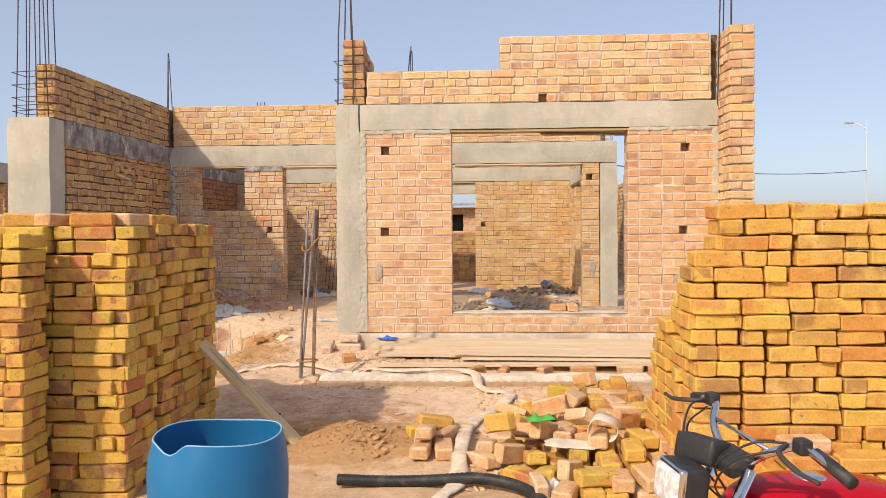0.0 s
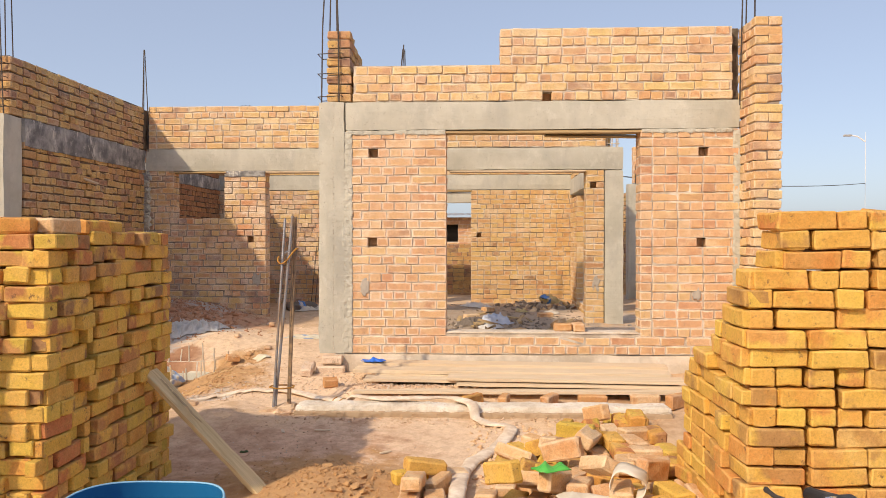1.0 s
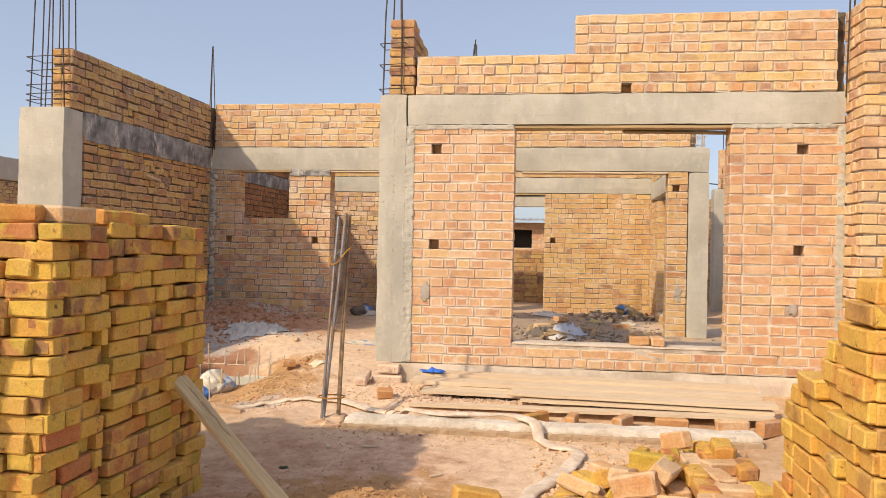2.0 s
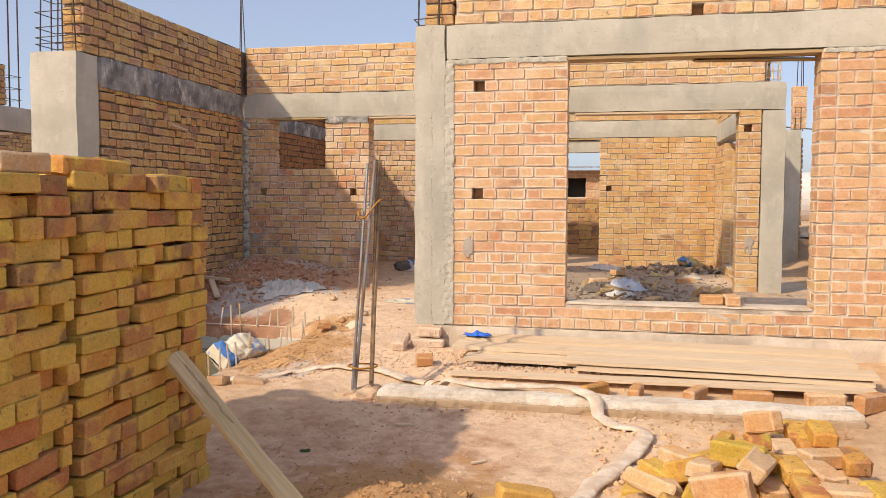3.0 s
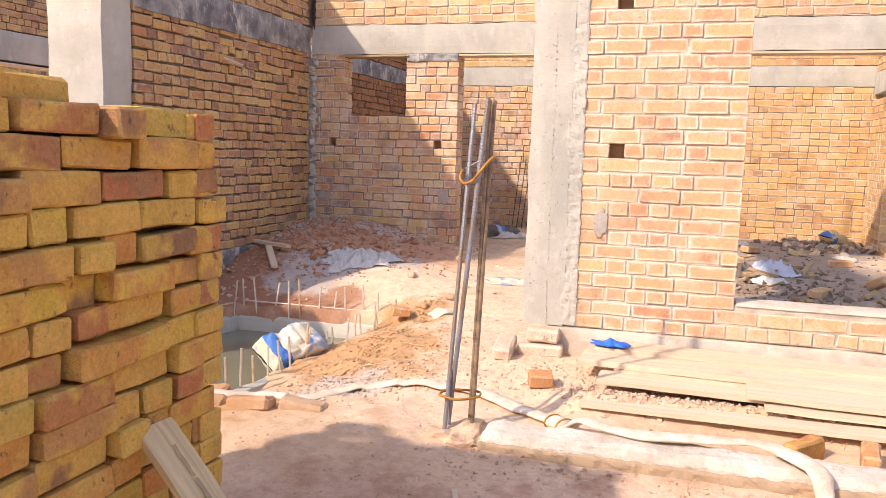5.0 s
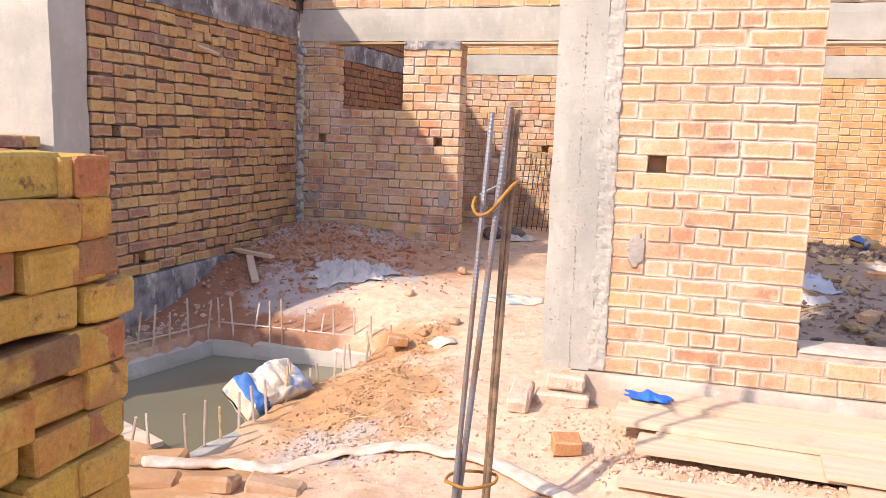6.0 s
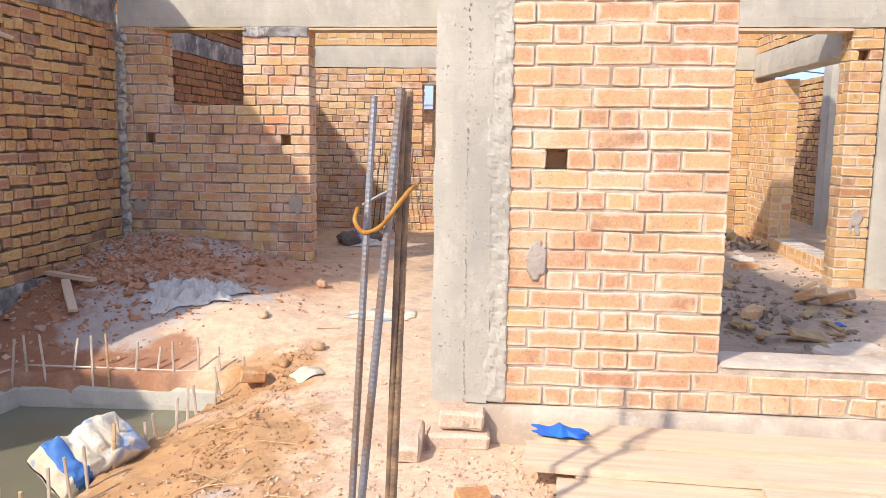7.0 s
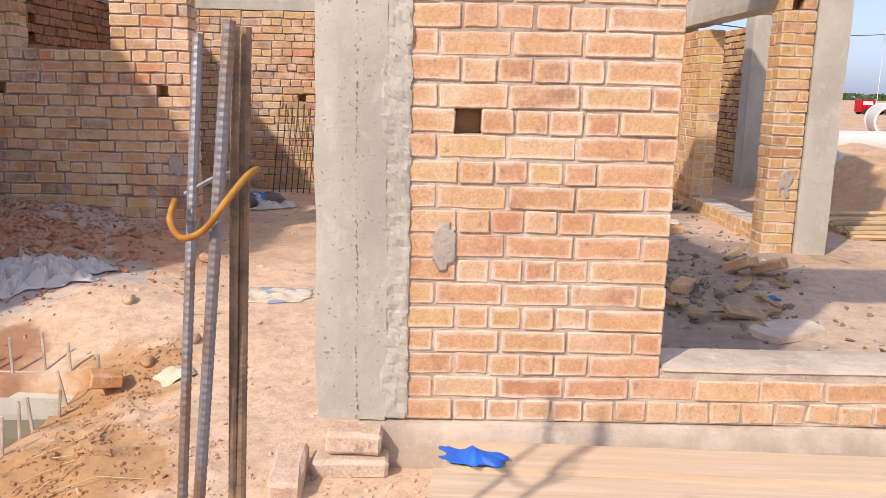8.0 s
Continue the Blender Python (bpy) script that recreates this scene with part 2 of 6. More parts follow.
n = Nodes("kerb_cement", 0.92, spec=0.2)
c = n.mix(n.ramp(n.noise(4.5, 8, 0.72), [(0.40, 0.0), (0.60, 1.0)]), (0.62, 0.53, 0.43), (0.86, 0.80, 0.71))
c = n.mix(n.ramp(n.noise(9, 7, 0.75), [(0.56, 0.0), (0.66, 0.7)]), c, (0.52, 0.33, 0.20))
kerb_cement = n.done(c, n.noise(28, 8, 0.75), 1.0, 0.016)
n = Nodes("steel_bar", 0.5, 0.55, 0.4)
c = n.mix(n.ramp(n.noise(12, 6, stretch=(1, 1, 0.3)), [(0.45, 0.0), (0.6, 1.0)]), (0.30, 0.31, 0.34), (0.30, 0.21, 0.15))
steel = n.done(c, n.noise(90, 3), 0.4, 0.002, n.ramp(n.noise(30, 3), [(0.3, 0.35), (0.7, 0.75)]))
n = Nodes("rusty_steel", 0.8, 0.2, 0.3)
rust = n.done(n.mix(n.ramp(n.noise(25, 6), [(0.4, 0.0), (0.65, 1.0)]), (0.40, 0.17, 0.04), (0.55, 0.30, 0.07)), n.noise(120, 3), 0.5, 0.002)
n = Nodes("rust_brown_bar", 0.7, 0.2, 0.3)
bar_brown = n.done(n.mix(n.ramp(n.noise(18, 6), [(0.4, 0.0), (0.65, 1.0)]), (0.20, 0.145, 0.105), (0.40, 0.27, 0.165)), n.noise(90, 3), 0.4, 0.002)
n = Nodes("dark_iron", 0.7, 0.5, 0.3)
dark_iron = n.done(n.mix(n.noise(20, 5), (0.05, 0.05, 0.055), (0.13, 0.10, 0.08)))

def wood_material(name, dark, light, axis):
    n = Nodes(name, 0.75, spec=0.25)
    st = {"x": (0.35, 9, 9), "y": (14, 0.6, 14), "z": (14, 14, 0.6)}[axis]
    grain = n.noise(2.4, 7, 0.65, at=n.pos, stretch=st, distort=1.2)
    c = n.mix(n.ramp(grain, [(0.32, 0.0), (0.68, 1.0)]), dark, light)
    c = n.mix(n.maths("MULTIPLY", n.chance(), 0.3), c, (0.62, 0.47, 0.32))
    c = n.mix(n.ramp(n.noise(4, 5), [(0.62, 0.0), (0.75, 0.5)]), c, (0.42, 0.31, 0.21))
    return n.done(c, n.maths("ADD", grain, n.noise(160, 2)), 0.4, 0.003)

wood_pale = wood_material("sawn_timber_pale", (0.58, 0.45, 0.32), (0.76, 0.63, 0.48), "x")
wood_old = wood_material("weathered_timber", (0.36, 0.22, 0.10), (0.78, 0.59, 0.34), "x")
wood_board = wood_material("yellowed_board", (0.42, 0.27, 0.11), (0.84, 0.66, 0.38), "x")
wood_form = wood_material("formwork_timber", (0.26, 0.17, 0.09), (0.56, 0.40, 0.20), "x")

def soil(name, clod):
    """Bare earth: pale trampled paths, orange banks, cement dust, painted stack shade and a sun patch laid out on the
    plan.
    """
    n = Nodes(name, 0.97, spec=0.1)
    c = n.mix(n.ramp(n.noise(1.1, 8, 0.62), [(0.34, 0.0), (0.64, 1.0)]), (0.55, 0.345, 0.205), (0.75, 0.545, 0.37))
    c = n.mix(n.ramp(n.noise(7, 7, 0.7), [(0.45, 0.0), (0.75, 0.6)]), c, (0.76, 0.57, 0.41))
    way = n.maths("MAXIMUM", n.maths("MAXIMUM", n.spot(-1.15, 7.7, 1.1), n.spot(-1.40, 9.0, 1.05)), n.maths("MAXIMUM", n.spot(-1.7, 10.4, 0.85), n.maths("MAXIMUM", n.spot(0.2, 6.0, 1.0), n.spot(-0.5, 6.4, 0.6))))
    c = n.mix(n.ramp(way, [(0.02, 0.0), (0.3, 0.85)]), c, n.mix(n.noise(6, 7, 0.7), (0.76, 0.545, 0.385), (0.85, 0.67, 0.505)))
    # Browner tone painted in where the west stack's shadow falls.
    stack_shade = n.spot(-0.9, 5.8, 1.2)
    c = n.mix(n.ramp(stack_shade, [(0.05, 0.0), (0.5, 0.8)]), c, n.mix(n.ramp(n.noise(5, 9, 0.72), [(0.36, 0.0), (0.62, 1.0)]), (0.42, 0.22, 0.13), (0.74, 0.475, 0.335)))
    bank = n.maths("MAXIMUM", n.maths("MAXIMUM", n.maths("MAXIMUM", n.spot(-2.15, 8.2, 0.62), n.spot(-1.95, 7.75, 0.42)), n.spot(-2.3, 9.2, 0.5)), n.maths("MAXIMUM", n.spot(-2.5, 7.0, 0.5), n.spot(-0.5, 5.15, 0.8)))
    c = n.mix(n.ramp(bank, [(0.02, 0.0), (0.3, 0.85)]), c, n.mix(n.noise(12, 8, 0.75), (0.40, 0.20, 0.08), (0.66, 0.40, 0.195)))
    red = n.maths("MAXIMUM", n.spot(-3.6, 11.0, 1.5), n.maths("MAXIMUM", n.spot(-3.75, 9.7, 0.9), n.spot(-3.1, 9.55, 0.6)))
    c = n.mix(n.ramp(red, [(0.02, 0.0), (0.35, 0.9)]), c, n.mix(n.noise(9, 6), (0.36, 0.15, 0.08), (0.74, 0.45, 0.31)))
    mound = n.spot(-2.6, 10.05, 0.75)
    c = n.mix(n.ramp(mound, [(0.02, 0.0), (0.3, 0.9)]), c, n.mix(n.noise(7, 7, 0.7), (0.74, 0.53, 0.37), (0.86, 0.69, 0.52)))
    # Dark red soil at the heap's foot, deepened for the shade there.
    low = n.maths("MAXIMUM", n.maths("MAXIMUM", n.spot(-3.95, 10.05, 0.8), n.spot(-3.45, 9.6, 0.5)), n.maths("MAXIMUM", n.spot(-4.15, 9.4, 0.5), n.spot(-2.95, 9.55, 0.3)))
    c = n.mix(n.ramp(low, [(0.04, 0.0), (0.4, 0.85)]), c, n.mix(n.noise(11, 8, 0.75), (0.22, 0.09, 0.05), (0.50, 0.25, 0.15)))
    dusty = n.maths("MAXIMUM", n.maths("MAXIMUM", n.maths("MAXIMUM", n.spot(-3.35, 10.25, 0.55), n.spot(-2.0, 7.55, 0.33)), n.spot(-3.95, 11.75, 0.6)), n.maths("MAXIMUM", n.spot(-2.9, 10.55, 0.45), n.maths("MAXIMUM", n.spot(-3.4, 11.75, 0.55), n.maths("MAXIMUM", n.spot(-3.42, 9.98, 0.42), n.spot(-4.2, 11.1, 0.4)))))
    c = n.mix(n.ramp(dusty, [(0.04, 0.0), (0.3, 0.85)]), c, n.mix(n.noise(30, 5), (0.36, 0.34, 0.32), (0.72, 0.69, 0.66)))
    room = n.maths("MAXIMUM", n.spot(0.6, 10.5, 1.9), n.spot(0.7, 13.2, 2.6))
    c = n.mix(n.ramp(room, [(0.04, 0.0), (0.3, 0.85)]), c, n.mix(n.noise(12, 7, 0.7), (0.20, 0.175, 0.15), (0.54, 0.46, 0.38)))
    # Pool of sunlight on the room floor, painted as paler earth.
    pale = n.maths("MAXIMUM", n.maths("MAXIMUM", n.spot(1.75, 10.1, 0.75), n.spot(2.2, 12.9, 0.8)), n.spot(2.4, 10.6, 0.8))
    c = n.mix(n.ramp(pale, [(0.02, 0.0), (0.3, 0.9)]), c, n.mix(n.noise(9, 7, 0.7), (0.60, 0.45, 0.33), (0.82, 0.66, 0.51)))
    c = n.mix(n.ramp(n.spot(3.9, 13.7, 1.2), [(0.02, 0.0), (0.3, 0.85)]), c, n.mix(n.noise(8, 8, 0.75), (0.46, 0.25, 0.11), (0.74, 0.48, 0.28)))
    c = n.mix(n.ramp(n.noise(48, 6, 0.7), [(0.60, 0.0), (0.72, 0.45)]), c, (0.38, 0.235, 0.15))
    c = n.mix(n.ramp(n.noise(33, 5, 0.7, at=n.pos), [(0.62, 0.0), (0.72, 0.3)]), c, (0.84, 0.70, 0.57))
    c = n.mix(n.maths("MULTIPLY", n.ramp(n.noise(15, 10, 0.8), [(0.46, 0.0), (0.58, 1.0)]), 0.32), c, (0.38, 0.22, 0.14))
    if clod:
        c = n.mix(n.maths("MULTIPLY", n.chance(), 0.5), c, (0.40, 0.24, 0.14))
    return n.done(c, n.maths("ADD", n.noise(4.5, 9, 0.62), n.maths("MULTIPLY", n.noise(40, 7, 0.78), 0.45)), 0.7, 0.022)


earth = soil("bare_earth", False)
earth_clod = soil("earth_clods", True)

n = Nodes("stony_rubble", 0.95, spec=0.15)
rubble_mat = n.done(n.mix(n.noise(40, 4), n.ramp(n.chance(), [(0.0, (0.46, 0.28, 0.18)), (0.3, (0.60, 0.41, 0.28)), (0.7, (0.66, 0.49, 0.37)), (0.85, (0.50, 0.45, 0.40)), (1.0, (0.66, 0.57, 0.48))]), (0.60, 0.44, 0.33)), n.noise(90, 4), 0.6, 0.004)
n = Nodes("gravel_crust", 0.96, spec=0.12)
crust_mat = n.done(n.mix(n.noise(30, 5), n.ramp(n.chance(), [(0.0, (0.18, 0.14, 0.11)), (0.4, (0.36, 0.28, 0.21)), (0.75, (0.50, 0.36, 0.24)), (1.0, (0.62, 0.52, 0.42))]), (0.40, 0.29, 0.20)), n.noise(90, 4), 0.6, 0.004)
n = Nodes("red_clods", 0.97, spec=0.1)
clod_mat = n.done(n.mix(n.noise(30, 5), n.ramp(n.chance(), [(0.0, (0.34, 0.155, 0.085)), (0.5, (0.56, 0.29, 0.175)), (0.8, (0.72, 0.46, 0.32)), (0.93, (0.50, 0.44, 0.39)), (1.0, (0.62, 0.55, 0.47))]), (0.48, 0.26, 0.16)), n.noise(70, 5), 0.7, 0.005)
n = Nodes("dark_scrap", 0.95, spec=0.15)
scrap_mat = n.done(n.mix(n.noise(40, 4), n.ramp(n.chance(), [(0.0, (0.12, 0.09, 0.07)), (0.45, (0.26, 0.20, 0.15)), (0.75, (0.42, 0.34, 0.27)), (1.0, (0.60, 0.55, 0.49))]), (0.30, 0.23, 0.18)), n.noise(90, 4), 0.6, 0.004)
n = Nodes("pale_blue_cloth", 0.85)
cloth_blue = n.done(n.mix(n.noise(14, 4), (0.42, 0.50, 0.66), (0.68, 0.70, 0.74)), n.noise(50, 4), 0.5, 0.005)
n = Nodes("blue_plastic", 0.42, spec=0.3)
c = n.mix(n.ramp(n.noise(5, 6, stretch=(1, 1, 0.6)), [(0.55, 0.0), (0.85, 0.25)]), (0.0, 0.155, 0.36), (0.05, 0.36, 0.54))
blue_plastic = n.done(c, n.noise(35, 4), 0.25, 0.003, n.ramp(n.noise(9, 5), [(0.3, 0.32), (0.7, 0.6)]))
n = Nodes("pale_cut_plastic", 0.6)
cut_plastic = n.done((0.22, 0.48, 0.66))
n = Nodes("hose_canvas", 0.85, spec=0.2)
hose_mat = n.done(n.mix(n.ramp(n.noise(12, 5), [(0.4, 0.0), (0.7, 1.0)]), (0.62, 0.49, 0.38), (0.84, 0.74, 0.63)), n.noise(26, 6), 0.6, 0.010)
n = Nodes("black_rubber", 0.55, spec=0.4)
rubber = n.done(n.mix(n.ramp(n.noise(14, 6), [(0.5, 0.0), (0.75, 0.5)]), (0.022, 0.023, 0.026), (0.16, 0.14, 0.12)), n.noise(60, 4), 0.4, 0.003)
n = Nodes("muddy_water", 0.08, spec=0.5)
water_mat = n.done(n.mix(n.noise(1.5, 4), (0.17, 0.17, 0.115), (0.235, 0.225, 0.155)), n.noise(18, 3), 0.05, 0.004)
n = Nodes("woven_sack", 0.7, spec=0.3)
c = n.mix(n.ramp(n.noise(5, 3), [(0.45, 0.0), (0.55, 0.5)]), (0.76, 0.70, 0.57), (0.60, 0.50, 0.34))
c = n.mix(n.ramp(n.noise(7, 2, 0.4, at=n.pos), [(0.60, 0.0), (0.63, 0.8)]), c, (0.26, 0.38, 0.60))
sack_mat = n.done(n.mix(0.3, c, n.ramp(n.noise(40, 5), [(0.3, 0.5), (0.6, 1.0)]), "MULTIPLY"), n.noise(40, 4), 0.6, 0.01)
n = Nodes("blue_print", 0.6)
blue_print = n.done(n.mix(n.ramp(n.noise(9, 5), [(0.58, 0.0), (0.63, 0.85)]), (0.06, 0.20, 0.52), (0.66, 0.60, 0.48)), n.noise(40, 4), 0.5, 0.008)
n = Nodes("blue_sheet", 0.5)
blue_sheet = n.done(n.mix(n.noise(25, 4), (0.005, 0.10, 0.62), (0.02, 0.2, 0.75)))
n = Nodes("grey_cloth", 0.9)
cloth_grey = n.done(n.mix(n.noise(18, 5), (0.50, 0.48, 0.455), (0.74, 0.72, 0.69)), n.noise(50, 4), 0.5, 0.005)
n = Nodes("yellowed_card", 0.85)
yellow_card = n.done(n.mix(n.noise(10, 5), (0.48, 0.37, 0.18), (0.66, 0.54, 0.30)), n.noise(40, 4), 0.4, 0.004)
n = Nodes("dark_rag", 0.95)
dark_rag = n.done(n.mix(n.noise(12, 6, 0.7), (0.07, 0.06, 0.055), (0.34, 0.28, 0.23)), n.noise(40, 6), 0.9, 0.02)
n = Nodes("green_plastic", 0.4)
green_plastic = n.done(n.mix(n.noise(20, 4), (0.02, 0.32, 0.05), (0.1, 0.55, 0.12)))
n = Nodes("paper_white", 0.8)
paper = n.done(n.mix(n.noise(14, 5), (0.55, 0.47, 0.37), (0.78, 0.74, 0.66)), n.noise(30, 4), 0.3, 0.004)
n = Nodes("grey_film", 0.45, spec=0.4)
bag_grey = n.done(n.mix(n.noise(16, 5), (0.52, 0.50, 0.48), (0.78, 0.76, 0.74)), n.noise(60, 4), 0.4, 0.004)
n = Nodes("red_paint", 0.14, spec=0.25)
red_paint = n.done(n.mix(n.noise(6, 4), (0.52, 0.006, 0.012), (0.42, 0.004, 0.02)), None)
n = Nodes("yellow_trim", 0.3)
yellow_trim = n.done((0.75, 0.55, 0.03))
n = Nodes("chrome", 0.12, 1.0, 0.5)
chrome = n.done(n.mix(n.noise(30, 4), (0.62, 0.62, 0.62), (0.8, 0.8, 0.8)))
n = Nodes("lamp_glass", 0.12, spec=0.8)
lamp_glass = n.done(n.mix(n.ramp(n.noise(40, 3), [(0.4, 0.0), (0.6, 1.0)]), (0.55, 0.56, 0.56), (0.85, 0.86, 0.86)), n.noise(60, 2), 0.5, 0.004)
n = Nodes("black_vinyl", 0.5, spec=0.4)
vinyl = n.done(n.mix(n.noise(40, 4), (0.012, 0.012, 0.014), (0.05, 0.05, 0.052)), n.noise(120, 3), 0.4, 0.002)
n = Nodes("amber_plastic", 0.25)
amber = n.done((0.75, 0.32, 0.02))
n = Nodes("white_concrete_pipe", 0.85)
pipe_mat = n.done(n.mix(n.noise(2, 6), (0.62, 0.60, 0.57), (0.78, 0.76, 0.73)), n.noise(20, 4), 0.4, 0.01)
# Near-black colour painted as the shade inside the hut.
n = Nodes("painted_shade_black", 0.95)
shade_black = n.done(n.mix(n.noise(6, 4), (0.03, 0.028, 0.026), (0.06, 0.055, 0.05)))
n = Nodes("leaf_green", 0.7)
leaf_mat = n.done(n.ramp(n.chance(), [(0.0, (0.035, 0.06, 0.02)), (1.0, (0.09, 0.12, 0.045))]))
n = Nodes("galvanised_sheet", 0.5, 0.3)
tin = n.done(n.mix(n.noise(6, 5), (0.30, 0.29, 0.28), (0.5, 0.48, 0.45)))
n = Nodes("far_white_paint", 0.6)
white_paint = n.done(n.mix(n.noise(5, 4), (0.7, 0.7, 0.7), (0.8, 0.8, 0.8)))

# ---- mesh helpers ----
def mesh_of(name, verts, faces, material, smooth=False):
    me = bpy.data.meshes.new(name)
    me.from_pydata([tuple(v) for v in verts], [], [tuple(f) for f in faces])
    me.materials.append(material)
    if smooth:
        me.polygons.foreach_set("use_smooth", [True] * len(me.polygons))
    me.update()
    return me


def put(name, me, parent=None, label=""):
    ob = new(name, me)
    if parent is not None:
        ob.parent = parent
    if label:
        ob["label"] = label
    return ob


def part(name, bm, material, parent, label="", smooth=False):
    """Links a bmesh as one mesh object under a thing or a part."""
    me = bpy.data.meshes.new(name)
    bm.normal_update()
    bm.to_mesh(me)
    bm.free()
    me.materials.append(material)
    if smooth:
        me.polygons.foreach_set("use_smooth", [True] * len(me.polygons))
    return put(name, me, parent, label)


def thing(name, at, label, category, group="", kind=""):
    ob = new(name)
    ob.location = at
    return tagged(ob, label, category, group, kind)


# a box with chamfered edges: 24 corners, 26 faces
SIGNS = np.array([(a, b, c) for a in (-1, 1) for b in (-1, 1) for c in (-1, 1)], float)


def chamfer_faces():
    key = {tuple(s): i for i, s in enumerate(SIGNS.astype(int).tolist())}
    at = lambda c, a: 3 * key[tuple(c)] + a
    faces = []
    for a in range(3):
        b, c = (a + 1) % 3, (a + 2) % 3
        for s in (-1, 1):
            ring = []
            for p, q in ((-1, -1), (1, -1), (1, 1), (-1, 1)):
                k = [0, 0, 0]
                k[a], k[b], k[c] = s, p, q
                ring.append(at(k, a))
            faces.append(ring if s > 0 else ring[::-1])
        for p in (-1, 1):
            for q in (-1, 1):
                lo, hi = [0, 0, 0], [0, 0, 0]
                lo[a], lo[b], lo[c] = -1, p, q
                hi[a], hi[b], hi[c] = 1, p, q
                f = [at(lo, b), at(hi, b), at(hi, c), at(lo, c)]
                faces.append(f if p * q > 0 else f[::-1])
    for s in SIGNS.astype(int).tolist():
        f = [at(s, 0), at(s, 1), at(s, 2)]
        faces.append(f if s[0] * s[1] * s[2] > 0 else f[::-1])
    return faces


BOX_FACES = chamfer_faces()
rng = np.random.default_rng(7)


def chamfer_box(size, bevel=0.006, jitter=0.003):
    half = np.array(size) / 2
    out = np.empty((8, 3, 3))
    for a in range(3):
        inset = np.full(3, min(bevel, half.min() * 0.6))
        inset[a] = 0
        out[:, a] = SIGNS * (half - inset)
    return (out + rng.normal(0, jitter, (8, 1, 3)) + rng.normal(0, jitter * 0.35, (8, 3, 3))).reshape(24, 3)


def join_boxes(items):
    """One mesh's corners and faces from (matrix or offset, corners) pairs of chamfered boxes."""
    verts, faces = [], []
    for i, v in enumerate(items):
        verts.append(v)
        faces += [[k + 24 * i for k in f] for f in BOX_FACES]
    return np.concatenate(verts), faces


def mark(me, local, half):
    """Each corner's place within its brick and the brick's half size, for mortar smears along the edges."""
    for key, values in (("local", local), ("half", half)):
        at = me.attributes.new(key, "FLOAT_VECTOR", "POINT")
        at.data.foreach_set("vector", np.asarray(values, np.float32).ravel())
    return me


def joined_bricks(name, items, bevel, jitter, material):
    """One mesh of many bricks given as (centre, size, turn)."""
    boxes = [chamfer_box(s, bevel, jitter) for c, s, t in items]
    v, f = join_boxes([turned(q, *t, at=c) for q, (c, s, t) in zip(boxes, items)])
    half = np.repeat(np.array([s for c, s, t in items]) / 2, 24, axis=0)
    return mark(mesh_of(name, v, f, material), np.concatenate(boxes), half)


def turned(v, x=0.0, y=0.0, z=0.0, at=(0, 0, 0)):
    m = np.array(Euler((x, y, z)).to_matrix())
    return v @ m.T + np.array(at)


def lumpy_box(lo, hi, step=0.08, amp=0.006, seed=0.0, freq=4.0, soft=0.012):
    """A cast or plastered block: a box cut into cells, its faces uneven and its edges worn round."""
    lo, hi = np.array(lo, float), np.array(hi, float)
    bm = bmesh.new()
    grid = {}
    n = [max(1, int(round((hi[i] - lo[i]) / step))) for i in range(3)]
    mid, half = (lo + hi) / 2, (hi - lo) / 2

    def vert(i, j, k):
        key = (i, j, k)
        if key not in grid:
            p = lo + (hi - lo) * np.array([i / n[0], j / n[1], k / n[2]])
            on = [(i in (0, n[0])), (j in (0, n[1])), (k in (0, n[2]))]
            q = p.copy()
            if sum(on) > 1:
                for a in range(3):
                    if on[a]:
                        q[a] -= math.copysign(min(soft, half[a] * 0.5) * (0.5 if sum(on) == 2 else 0.7), p[a] - mid[a])
            d = noise.noise_vector(Vector(p * freq) + Vector((seed, seed * 1.7, 0))) * amp + noise.noise_vector(Vector(p * freq * 4)) * amp * 0.5
            grid[key] = bm.verts.new(Vector(q) + d)
        return grid[key]

    for a, b, c in ((0, 1, 2), (1, 2, 0), (2, 0, 1)):
        for s in (0, n[c]):
            for i in range(n[a]):
                for j in range(n[b]):
                    quad = []
                    for di, dj in ((0, 0), (1, 0), (1, 1), (0, 1)):
                        k = [0, 0, 0]
                        k[a], k[b], k[c] = i + di, j + dj, s
                        quad.append(vert(*k))
                    bm.faces.new(quad if s else quad[::-1])
    return bm


def tube(points, radius, sides=8, flat=1.0, caps=True, wobble=0.0):
    """A bmesh tube along points; radius may be a list; flat squeezes it in height."""
    bm = bmesh.new()
    pts = [Vector(p) for p in points]
    rad = radius if isinstance(radius, (list, tuple)) else [radius] * len(pts)
    rings = []
    for i, p in enumerate(pts):
        t = (pts[min(i + 1, len(pts) - 1)] - pts[max(i - 1, 0)]).normalized()
        up = Vector((0, 0, 1)) if abs(t.z) < 0.95 else Vector((0, 1, 0))
        side = t.cross(up).normalized()
        top = side.cross(t)
        ring = []
        for k in range(sides):
            a = 2 * math.pi * k / sides
            r = rad[i] * (1 + wobble * noise.noise(p * 9 + Vector((k, 0, 0))))
            ring.append(bm.verts.new(p + side * math.cos(a) * r + top * math.sin(a) * r * flat))
        rings.append(ring)
    for r0, r1 in zip(rings, rings[1:]):
        for k in range(sides):
            bm.faces.new((r0[k], r0[(k + 1) % sides], r1[(k + 1) % sides], r1[k]))
    if caps:
        bm.faces.new(rings[0][::-1])
        bm.faces.new(rings[-1])
    return bm


